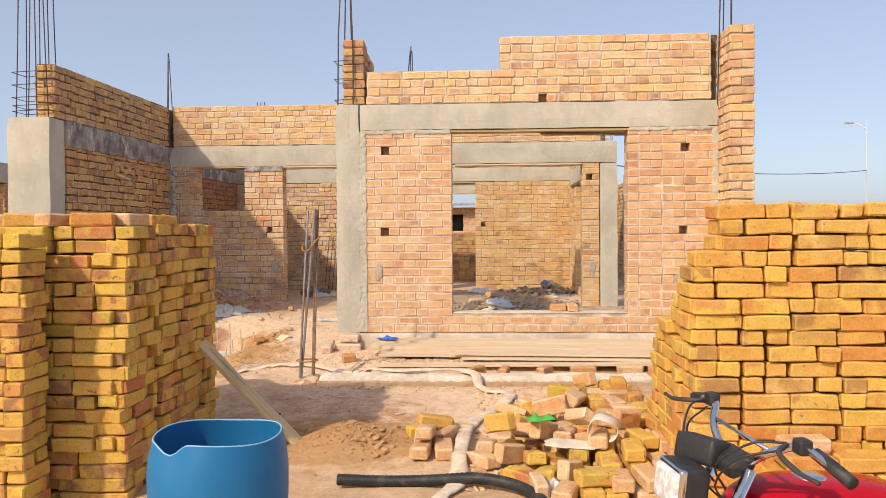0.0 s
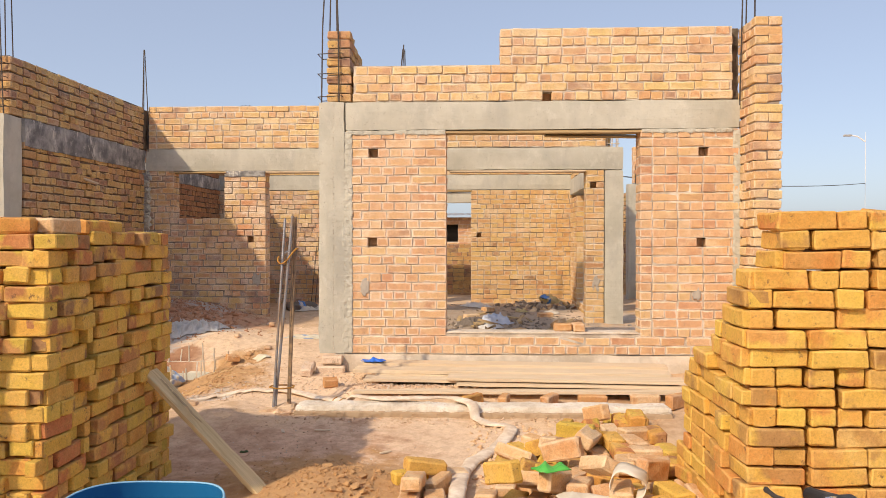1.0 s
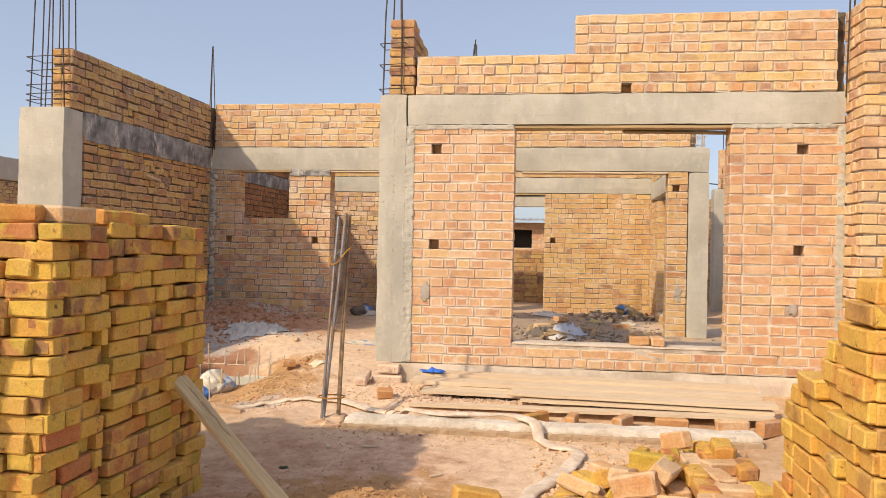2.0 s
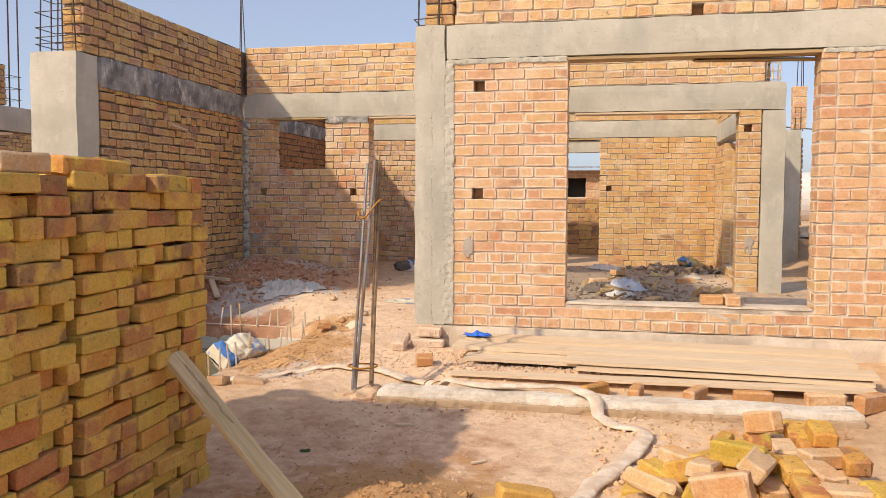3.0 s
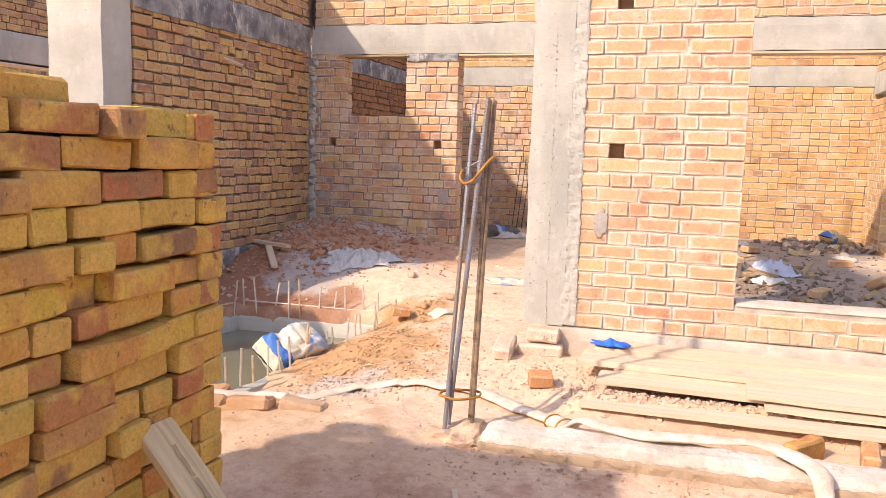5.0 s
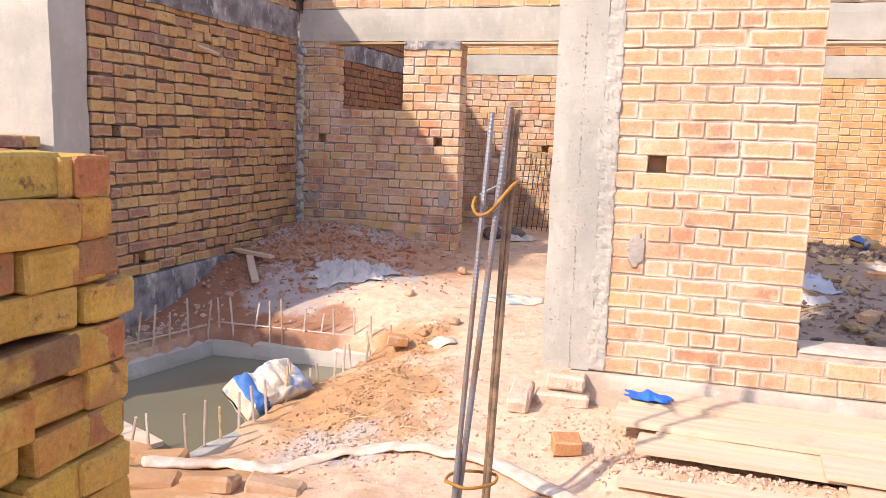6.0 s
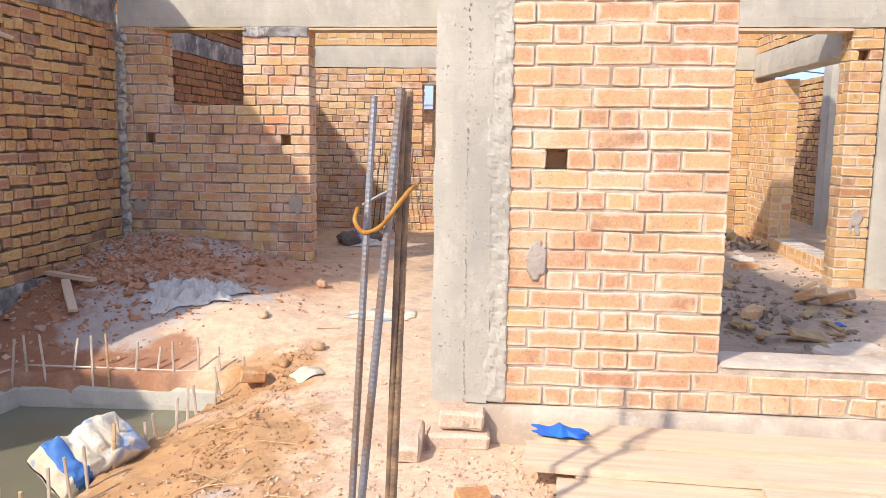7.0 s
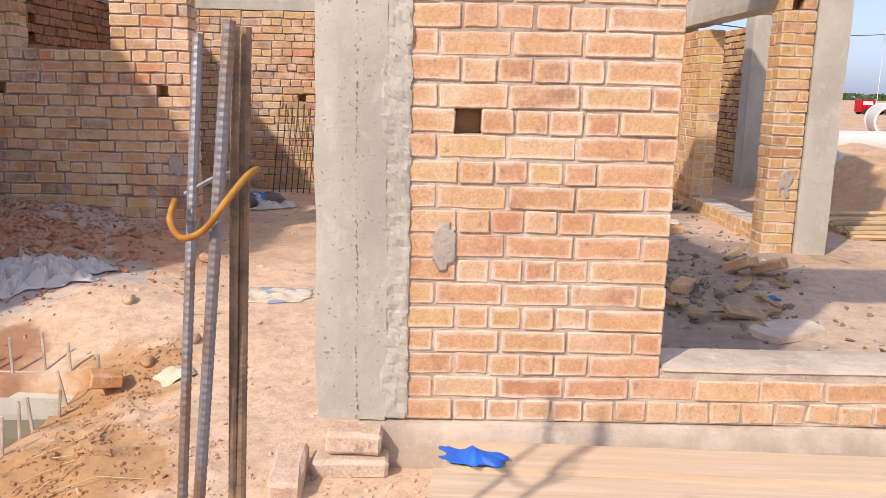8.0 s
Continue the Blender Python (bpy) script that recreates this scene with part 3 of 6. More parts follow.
def smooth_path(points, per=8):
    """A smooth path by way of the points."""
    p = [Vector(q) for q in points]
    p = [p[0] * 2 - p[1], *p, p[-1] * 2 - p[-2]]
    out = []
    for a, b, c, d in zip(p, p[1:], p[2:], p[3:]):
        for k in range(per):
            t = k / per
            out.append(0.5 * (2 * b + (c - a) * t + (2 * a - 5 * b + 4 * c - d) * t * t + (3 * b - a - 3 * c + d) * t ** 3))
    return out + [p[-2]]


def bar(points, radius, sides=7):
    """A ribbed steel bar: a tube with small rings along it."""
    pts = []
    rad = []
    for a, b in zip(points, points[1:]):
        a, b = Vector(a), Vector(b)
        n = max(2, int((b - a).length / 0.0075))
        for i in range(n + (b == Vector(points[-1]))):
            pts.append(a.lerp(b, i / n))
            rad.append(radius * (1.045 if i % 2 else 0.965))
    return tube(pts, rad, sides)


# ---- ground ----
POOL = [(-4.12, 7.40), (-2.72, 7.28), (-2.39, 9.36), (-3.72, 9.28)]
WATER = 0.07


def in_pool(x, y, grow=0.0):
    for (x0, y0), (x1, y1) in zip(POOL, POOL[1:] + POOL[:1]):
        ex, ey = x1 - x0, y1 - y0
        if (ex * (y - y0) - ey * (x - x0)) / math.hypot(ex, ey) < -grow:
            return False
    return True


def ease(a, b, t):
    t = min(1.0, max(0.0, (t - a) / (b - a)))
    return t * t * (3 - 2 * t)


def bump(x, y, cx, cy, r, h):
    return h * math.exp(-((x - cx) ** 2 + (y - cy) ** 2) / (r * r))


def ground_z(x, y):
    z = 0.22 + 0.05 * ease(5.8, 6.8, y) + 0.12 * ease(6.9, 8.3, y) + 0.11 * ease(8.3, 11.5, y)
    z -= 0.16 * ease(-1.4, -2.6, x) * ease(6.9, 7.6, y) * (1 - ease(9.0, 10.6, y))
    z += bump(x, y, -4.1, 11.9, 0.9, 0.26) + bump(x, y, -3.3, 11.5, 0.8, 0.12) + bump(x, y, -3.9, 10.7, 0.7, 0.13) + bump(x, y, -2.6, 10.05, 0.45, 0.11)
    z += bump(x, y, -2.0, 8.4, 0.35, 0.06) + bump(x, y, -2.15, 9.4, 0.3, 0.05) + bump(x, y, -0.48, 5.15, 0.36, 0.11) - bump(x, y, -1.95, 3.85, 0.65, 0.10) + bump(x, y, 0.35, 4.9, 0.5, 0.04)
    z += bump(x, y, -1.5, 6.95, 0.35, 0.05) + bump(x, y, -2.2, 6.7, 0.5, 0.06)
    z += 0.055 * math.exp(-((y - 7.56) / 0.10) ** 2) * ease(-0.95, -0.6, x) * (1 - ease(0.7, 1.4, x))
    near = 1.0 if -6 < x < 5 and -2 < y < 17 else 0.0
    v = Vector((x, y, 0))
    z += noise.fractal(v * 1.3, 1.0, 2.0, 3) * 0.018
    if near:
        rough = 0.009 + 0.016 * math.exp(-((x + 1.85) ** 2 / 0.2 + (y - 7.9) ** 2 / 0.5)) + 0.02 * math.exp(-((x + 3.7) ** 2 + (y - 10.9) ** 2) / 1.4) + 0.03 * math.exp(-((x + 2.1) ** 2 / 0.16 + (y - 8.5) ** 2 / 1.2))
        z += noise.fractal(v * 6, 0.9, 2.1, 4) * rough
    else:
        z += noise.fractal(v * 0.05, 1.0, 2.0, 3) * 0.25 * min(1, max(0, (y - 17) / 40))
    z += 0.62 * ease(3.0, 4.4, x) * ease(12.8, 14.6, y) * (1 - ease(24, 34, y)) * (1 - ease(8, 14, x)) * (0.8 + 0.4 * noise.noise(v * 1.1))
    if in_pool(x, y, 0.02):
        z = -0.5
    return z


def axis_steps(a, b, fine, lo, hi):
    """Fine steps between a and b, growing to lo and hi."""
    mid = list(np.arange(a, b + fine / 2, fine))
    out, s, p = [], fine, mid[-1]
    while p < hi:
        s *= 1.22
        p += s
        out.append(p)
    pre, s, p = [], fine, mid[0]
    while p > lo:
        s *= 1.22
        p -= s
        pre.append(p)
    return pre[::-1] + mid + out


gx, gy = axis_steps(-4.6, 3.2, 0.035, -900, 900), axis_steps(3.3, 13.0, 0.035, -500, 1500)
verts = [(x, y, ground_z(x, y)) for y in gy for x in gx]
w = len(gx)
faces = [(j * w + i, j * w + i + 1, (j + 1) * w + i + 1, (j + 1) * w + i) for j in range(len(gy) - 1) for i in range(w - 1)]
ground = tagged(new("ground", mesh_of("ground", verts, faces, earth, True)), "dusty reddish bare earth with trampled mud", "ground", kind="structure")

# ---- brick walls ----
COURSE = 0.0857
BACKLOG = []


class Run:
    """A straight wall: maps along, depth from its seen face, and height to the world."""

    def __init__(self, axis, face, into):
        self.axis, self.face, self.into = axis, face, into

    def at(self, u, v, z):
        return (u, self.face + self.into * v, z) if self.axis == "x" else (self.face + self.into * v, u, z)

    def size(self, lu, lv, lz):
        return (lu, lv, lz) if self.axis == "x" else (lv, lu, lz)


def solid_parts(u0, u1, z, gaps):
    parts = [(u0, u1)]
    for a, b, c, d in gaps:
        if c < z < d:
            parts = [q for p0, p1 in parts for q in ((p0, min(p1, a)), (max(p0, b), p1)) if q[1] - q[0] > 0.03]
    return parts


def core_mesh(run, u0, u1, z0, z1, gaps, thick, inset):
    us = sorted({u0, u1, *[min(u1, max(u0, g)) for q in gaps for g in q[:2]]})
    zs = sorted({z0, z1, *[min(z1, max(z0, g)) for q in gaps for g in q[2:]]})
    bm = bmesh.new()
    full = lambda i, j: 0 <= i < len(us) - 1 and 0 <= j < len(zs) - 1 and not any(a < (us[i] + us[i + 1]) / 2 < b and c < (zs[j] + zs[j + 1]) / 2 < d for a, b, c, d in gaps)

    def quad(*p):
        bm.faces.new([bm.verts.new(run.at(*q)) for q in p])

    f, k = inset, thick - inset
    for i in range(len(us) - 1):
        for j in range(len(zs) - 1):
            if not full(i, j):
                continue
            a, b, c, d = us[i], us[i + 1], zs[j], zs[j + 1]
            a2, b2 = a + (0 if full(i - 1, j) else inset), b - (0 if full(i + 1, j) else inset)
            quad((a2, f, c), (b2, f, c), (b2, f, d), (a2, f, d))
            quad((b2, k, c), (a2, k, c), (a2, k, d), (b2, k, d))
            if not full(i - 1, j):
                quad((a2, k, c), (a2, f, c), (a2, f, d), (a2, k, d))
            if not full(i + 1, j):
                quad((b2, f, c), (b2, k, c), (b2, k, d), (b2, f, d))
            if not full(i, j - 1):
                quad((a2, f, c), (a2, k, c), (b2, k, c), (b2, f, c))
            if not full(i, j + 1):
                quad((a2, f, d), (b2, f, d), (b2, k, d), (a2, k, d))
    bmesh.ops.recalc_face_normals(bm, faces=bm.faces)
    return bm


SHARED = {}


def face_brick(size, material, deep, wear=1.0):
    """A brick as laid: its seen outline uneven with rounded corners, drawn out to its depth."""
    across, r = 1 - deep, 0.0025 + 0.0035 * wear
    w, h, d = size[across] / 2, size[2] / 2, size[deep] / 2
    off = Vector(rng.uniform(-50, 50, 3))
    ring = []
    for cx, cy, a0 in ((1, 1, 0.0), (-1, 1, 0.5), (-1, -1, 1.0), (1, -1, 1.5)):
        rr = r * rng.uniform(0.4, 1.7)
        for k in range(3):
            a = (a0 + 0.25 * k) * math.pi
            ring.append((cx * (w - rr) + rr * math.cos(a), cy * (h - rr) + rr * math.sin(a)))
        if cy == 1 and cx == 1 or cy == -1 and cx == -1:
            ring += [(cx * w * q, cy * h) for q in (0.5, 0.0, -0.5)]
        else:
            ring += [(cx * w, cy * h * 0.0)]
    n = len(ring)
    verts, local = [], []
    for depth, inset in ((-d, 0.004 * wear), (-d + 0.004 * wear, 0.0), (d - 0.004 * wear, 0.0), (d, 0.004 * wear)):
        for x, z in ring:
            q = noise.noise_vector(Vector((x * 14, z * 14, depth)) + off) * 0.0035 * wear
            x2, z2 = x * (1 - inset / w) + q.x, z * (1 - inset / h) + q.y
            p = [0.0, 0.0, z2]
            p[across], p[deep] = x2, depth + q.z
            verts.append(p)
            f = [0.0, 0.0, z]
            f[across], f[deep] = x, depth
            local.append(f)
    faces = [list(range(n))[::-1], list(range(3 * n, 4 * n))]
    for s in range(3):
        faces += [(s * n + k, s * n + (k + 1) % n, (s + 1) * n + (k + 1) % n, (s + 1) * n + k) for k in range(n)]
    if deep == 1:
        faces = [list(f)[::-1] for f in faces]
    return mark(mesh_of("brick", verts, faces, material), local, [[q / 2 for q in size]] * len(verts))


def worn_brick(size, material, rough=1.0, bevel=0.009):
    """A hand-moulded brick with slumped faces and rounded, chipped edges."""
    bm = bmesh.new()
    bmesh.ops.create_cube(bm, size=1.0)
    bmesh.ops.scale(bm, verts=bm.verts, vec=size)
    bmesh.ops.bevel(bm, geom=bm.edges[:], offset=bevel, segments=1, affect="EDGES")
    long = [e for e in bm.edges if e.calc_length() > 0.07]
    bmesh.ops.subdivide_edges(bm, edges=long, cuts=1, use_grid_fill=True)
    off = Vector(rng.uniform(-50, 50, 3))
    local = [v.co.copy() for v in bm.verts]
    for v in bm.verts:
        v.co += (noise.noise_vector(v.co * 11 + off) * 0.003 + noise.noise_vector(v.co * 45 + off) * 0.0030) * rough
    me = bpy.data.meshes.new("brick")
    bm.to_mesh(me)
    bm.free()
    me.materials.append(material)
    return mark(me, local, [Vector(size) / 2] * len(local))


def shared_brick(kind, material, deep_axis=None):
    """Worn variants of one brick that the pieces share."""
    key = (kind, material.name, deep_axis)
    size = (0.23, 0.11, 0.074) if kind in "sS" else (0.11, 0.23, 0.074)
    if key not in SHARED:
        if kind in "SH":
            SHARED[key] = [worn_brick(size, material, 1.9, 0.0065) for _ in range(8)]
        else:
            SHARED[key] = [face_brick(size, material, deep_axis, WEAR[material.name]) for _ in range(14)]
    return SHARED[key]


def brick_wall(name, label, run, u0, u1, z0, courses, gaps=(), material=None, bed=None, thick=0.23, proud=0.010, near=None, seed=1, loose=(), tooth=0.0, rough=1.0, gap=0.005):
    """A bonded brick wall over a recessed mortar core. near: (u0, u1, z0, z1) of the stretch whose bricks are picked apart."""
    r = random.Random(seed)
    z1 = z0 + courses * COURSE
    row = lambda z: z0 + COURSE * int((z - z0) / COURSE)
    holes = [(u - 0.040, u + 0.040, row(z), row(z) + COURSE) for u, z in loose] if loose else []
    gaps = list(gaps)
    wall = part(name, core_mesh(run, u0, u1, z0, z1, gaps + holes, thick, proud), bed, None)
    tagged(wall, label, "wall", kind="structure")
    # Half brick added behind each hole so that no sky shows through.
    for a0, a1, c0, c1 in holes:
        p, q = run.at(a0 - 0.01, 0.13, c0 - 0.01), run.at(a1 + 0.01, 0.17, c1 + 0.01)
        tagged(part("trim_hole_back", lumpy_box([min(u) for u in zip(p, q)], [max(u) for u in zip(p, q)], step=0.03, amp=0.004), brick_red, None), "half brick added behind a putlog hole to block light", "mortar", kind="structure")
    picked, joined = [], []
    for k in range(courses):
        zc = z0 + (k + 0.5) * COURSE
        header = k % 2 == (0 if tooth else 1)
        for a, b in solid_parts(u0 + (0 if header else tooth), u1 - (0 if header else tooth), zc, gaps + holes):
            u = a
            first = True
            while b - u > 0.02:
                step = (0.118 if header else 0.238) + r.gauss(0, 0.003)
                if header and r.random() < (0.02 if tooth else 0.12):
                    step = 0.238
                if first and header and not tooth:
                    step = 0.118 if r.random() < 0.5 else 0.17
                if header and tooth and (first and a < u0 + 0.02 or 0.15 < b - u < 0.30):
                    step = 0.238 if b - u > 0.30 else b - u
                if first and not header:
                    step = 0.118 if tooth or r.random() < 0.3 else step
                first = False
                if b - u - step < 0.045:
                    step = b - u
                length = max(0.03, step - gap)
                for v, depth in (((thick / 2, thick),) if header and length < 0.16 else ((thick * 0.25 - 0.001, thick / 2 - 0.004), (thick * 0.75 + 0.001, thick / 2 - 0.004))):
                    size = run.size(length, depth + r.gauss(0, 0.002), COURSE - gap + r.gauss(0, 0.0014))
                    c = run.at(u + step / 2, v + max(-0.005, min(0.003, r.gauss(0, 0.0025) * rough)), zc + r.gauss(0, 0.0015) * rough)
                    turn = (r.gauss(0, 0.006) * rough, r.gauss(0, 0.007) * rough, r.gauss(0, 0.007) * rough)
                    front = v < thick * 0.6
                    if near and front and near[0] <= u + step / 2 <= near[1] and near[2] <= zc <= near[3]:
                        picked.append((c, size, turn))
                    else:
                        joined.append((c, size, turn))
                u += step
    cut = 300
    joined += picked[cut:]
    BACKLOG.append((wall, picked[:cut], joined, material, 1 if run.axis == "x" else 0))
    return wall


def lay_bricks():
    """The bricks of all walls, last of all."""
    for wall, picked, joined, material, deep in BACKLOG:
        for i, (c, s, t) in enumerate(picked):
            long = s[0] > s[1]
            me = shared_brick("s" if long else "h", material, deep)[(i * 5) % 14]
            ob = new("brick", me)
            ob.parent = wall
            base = (0.23, 0.11, 0.074) if long else (0.11, 0.23, 0.074)
            ob.matrix_basis = Matrix.LocRotScale(c, Euler(t), [s[q] / base[q] for q in range(3)])
        if joined:
            tagged(put("brickwork", joined_bricks("brickwork", joined, 0.0055, 0.0025, material), wall), kind="stuff")


Z0 = 0.555
FRONT = Run("x", 8.30, 1)
brick_wall("wall_front", "salmon-orange brick front wall with a wide unglazed window opening", FRONT, -0.875, 2.86, Z0, 25,
    [(0.105, 1.935, 0.765, 2.75)], brick_orange, mortar, near=(-0.9, 0.2, 0.5, 2.7), seed=3, proud=0.0085, rough=1.0, gap=0.0095,
    loose=[(-0.60, 2.49), (-0.61, 1.655), (2.53, 2.49), (2.51, 1.655)], tooth=0.045)
ALL = (-99, 99, -99, 99)
parapet = brick_wall("wall_front_parapet", "stepped unfinished brick parapet over the front beam", FRONT, -0.80, 2.80, 2.975, 8,
    [(-0.9, 0.61, 2.975 + 4 * COURSE, 4)], brick_warm, mortar, near=ALL, seed=4, tooth=0.03, loose=[(1.06, 3.03)], rough=1.6, gap=0.009)
cross = Run("y", -1.05, 1)
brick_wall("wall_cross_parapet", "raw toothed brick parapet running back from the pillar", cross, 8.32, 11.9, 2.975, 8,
    [(8.6, 12, 2.975 + 7 * COURSE, 4), (9.1, 12, 2.975 + 6 * COURSE, 4)], brick_shade_brown, mortar_dark, proud=0.02, near=ALL, seed=5, rough=4.0, gap=0.012)
SIDE = Run("y", 2.865, 1)
brick_wall("wall_east_pier", "toothed end of a yellow-orange brick side wall", SIDE, 7.9, 8.36, 0.30, 39,
    [], brick_warm, mortar_grey, thick=0.245, proud=0.020, near=ALL, seed=6, rough=3.2, gap=0.011)
BACK = Run("x", 11.85, 1)
brick_wall("wall_middle", "brown brick cross wall with a small window opening and a doorway", BACK, -4.33, -2.60, 0.42, 26,
    [(-3.92, -3.20, 1.94, 3.0)], brick_mid, mortar_grey, proud=0.013, rough=2.4, gap=0.010, near=(-4.4, -2.5, 0.9, 2.7), seed=7,
    loose=[(-2.82, 1.626), (-4.06, 1.635), (-4.2, 1.09)])
brick_wall("wall_middle_pier", "narrow brick pier beside a cast concrete column", BACK, 1.88, 2.14, 0.40, 26,
    [], brick_ochre, mortar, near=ALL, seed=8, rough=1.8, gap=0.010, loose=[(1.99, 2.40)])
brick_wall("wall_middle_parapet", "unfinished orange brick parapet over the middle beam", BACK, -4.29, 2.16, 2.945, 7,
    [(-1.0, 2.2, 2.945 + 6 * COURSE, 4)], brick_warm, mortar, near=ALL, seed=9, rough=2.0, gap=0.010)
LEFT = Run("y", -4.33, -1)
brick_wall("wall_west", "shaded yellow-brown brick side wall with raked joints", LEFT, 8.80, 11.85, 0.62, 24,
    [], brick_shade_brown, mortar_dark, proud=0.024, rough=3.0, gap=0.013, near=(8.6, 11.0, 0.6, 2.3), seed=10,
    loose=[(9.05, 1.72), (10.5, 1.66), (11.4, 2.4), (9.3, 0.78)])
brick_wall("wall_west_parapet", "brick parapet over the side wall's beam, browned for shade", LEFT, 8.56, 11.80, 2.925, 7,
    [], brick_shade_brown, mortar_dark, proud=0.024, rough=3.0, gap=0.013, near=ALL, seed=11)
REAR = Run("x", 15.20, 1)
brick_wall("wall_rear", "sunlit yellow brick rear wall with a doorway gap", REAR, 0.25, 2.30, 0.42, 25,
    [], brick_ochre, mortar_grey, near=ALL, seed=12, rough=2.0, gap=0.008, loose=[(0.40, 1.72)])
brick_wall("wall_rear_west", "half-shaded brick rear wall with a window opening", REAR, -4.9, -0.52, 0.42, 25,
    [(-2.02, -1.15, 1.42, 2.36)], brick_mid, mortar_grey, proud=0.013, rough=2.2, gap=0.011, seed=13, loose=[(-2.31, 1.576)])
brick_wall("wall_rear_parapet", "orange brick courses over the rear beam", REAR, -4.9, 2.30, 2.84, 6, [], brick_ochre, mortar, seed=14)
EAST = Run("y", 2.04, 1)
brick_wall("wall_inner_east", "short brick wall beside a side doorway", EAST, 14.2, 15.18, 0.42, 23, [], brick_ochre, mortar, near=ALL, seed=15)
# Assumed parapet, added high enough to shade the far column.
brick_wall("wall_inner_east_parapet", "brick parapet over the side doorway's lintel", EAST, 12.12, 15.18, 2.745, 9, [], brick_ochre, mortar_dark, rough=2.0, gap=0.008, seed=21)
brick_wall("threshold_row", "single row of bricks laid as a threshold", EAST, 12.12, 14.15, 0.47, 2, [], brick_ochre, mortar, near=ALL, seed=16)
FAR_EAST = Run("y", 3.30, 1)
brick_wall("wall_far_east", "dark shaded brick wall beyond the side doorway", FAR_EAST, 16.2, 19.2, 0.2, 28, [], brick_shade_brown, mortar_dark, proud=0.02, rough=2.0, gap=0.014, seed=17)
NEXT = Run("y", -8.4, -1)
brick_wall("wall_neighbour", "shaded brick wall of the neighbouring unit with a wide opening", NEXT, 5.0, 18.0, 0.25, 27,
    [(7.0, 14.2, 0.2, 2.56)], brick_shade_brown, mortar_dark, proud=0.018, rough=1.8, gap=0.012, seed=18)
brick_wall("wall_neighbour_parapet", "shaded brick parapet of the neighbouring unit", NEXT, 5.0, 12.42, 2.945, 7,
    [], brick_shade_brown, mortar_dark, proud=0.018, rough=1.8, gap=0.012, seed=19)
# Added wall that shuts out bright sky under the neighbour's beam.
brick_wall("wall_neighbour_rear", "plain brick wall added behind the neighbouring unit to hide sky", Run("y", -12.4, -1), 3.0, 21.0, 0.2, 34, [], brick_shade_brown, mortar_dark, proud=0.018, rough=1.8, gap=0.012, seed=20)
brick_wall("wall_west_back", "red brick wall behind the small window, darkened for shade", Run("y", -4.36, -1), 12.1, 15.2, 0.42, 25,
    [(13.0, 13.1, 1.9 + 0.17 * i, 1.98 + 0.17 * i) for i in range(4)], brick_shade_red, mortar_dark, proud=0.02, rough=2.0, gap=0.014, seed=19)

# ---- cast concrete ----
def cast(name, label, lo, hi, material, category="concrete beam", **kw):
    ob = part(name, lumpy_box(lo, hi, **kw), material, None)
    return tagged(ob, label, category, kind="structure")


brick_wall("wall_west_back_parapet", "red brick parapet behind the small window, darkened for shade", Run("y", -4.36, -1), 12.1, 15.2, 2.78, 7, [], brick_shade_red, mortar_dark, proud=0.02, rough=2.0, gap=0.014, seed=61)
cast("pillar_front", "rough grey cast concrete pillar with drying joints", (-1.13, 8.285, 0.55), (-0.875, 8.54, 2.975), concrete, "pillar", amp=0.009, seed=2)
cast("beam_front", "grey cast concrete ring beam over the front opening", (-0.873, 8.288, 2.697), (2.87, 8.54, 2.972), concrete, amp=0.008, seed=3)
cast("beam_cross", "grey concrete beam running back from the pillar", (-1.12, 8.545, 2.69), (-0.88, 11.83, 2.97), concrete, amp=0.006, seed=4)
cast("plinth_front", "pale cement-rendered plinth under the brick wall", (-0.98, 8.272, 0.30), (2.86, 8.54, 0.553), cement_pale, "plinth", amp=0.008, seed=5)
cast("beam_middle", "grey cast concrete beam over the middle wall", (-4.32, 11.835, 2.625), (2.40, 12.09, 2.943), concrete, amp=0.008, seed=6)
cast("column_middle", "grey cast concrete column at the end of the middle wall", (2.142, 11.835, 0.35), (2.405, 12.095, 2.622), concrete, "column", amp=0.007, seed=7)
cast("column_west", "pale cast concrete column with a sunlit front", (-4.83, 8.46, 0.25), (-4.345, 8.80, 2.925), concrete, "column", amp=0.008, seed=8)
cast("beam_west", "patchy grey plaster band along the side wall", (-4.56, 8.80, 2.63), (-4.308, 11.83, 2.925), plaster_grey, amp=0.012, seed=9)
cast("footing_west", "grey cement footing under the side wall", (-4.57, 8.80, 0.0), (-4.31, 10.6, 0.62), plaster_grey, "footing", amp=0.012, seed=10)
cast("beam_rear", "grey concrete beam on the rear wall", (-4.9, 15.19, 2.563), (2.30, 15.44, 2.838), concrete, amp=0.007, seed=11)
cast("beam_inner_east", "concrete lintel over the side doorway", (2.03, 12.10, 2.46), (2.28, 15.18, 2.74), concrete, amp=0.007, seed=12)
cast("column_far_east", "blue-grey concrete column standing in shade", (3.20, 15.9, 0.1), (3.44, 16.19, 2.72), concrete, "column", amp=0.006, seed=13)
cast("beam_neighbour", "dark concrete beam of the neighbouring unit", (-8.66, 5.0, 2.565), (-8.385, 18.0, 2.94), concrete, amp=0.006, seed=14)

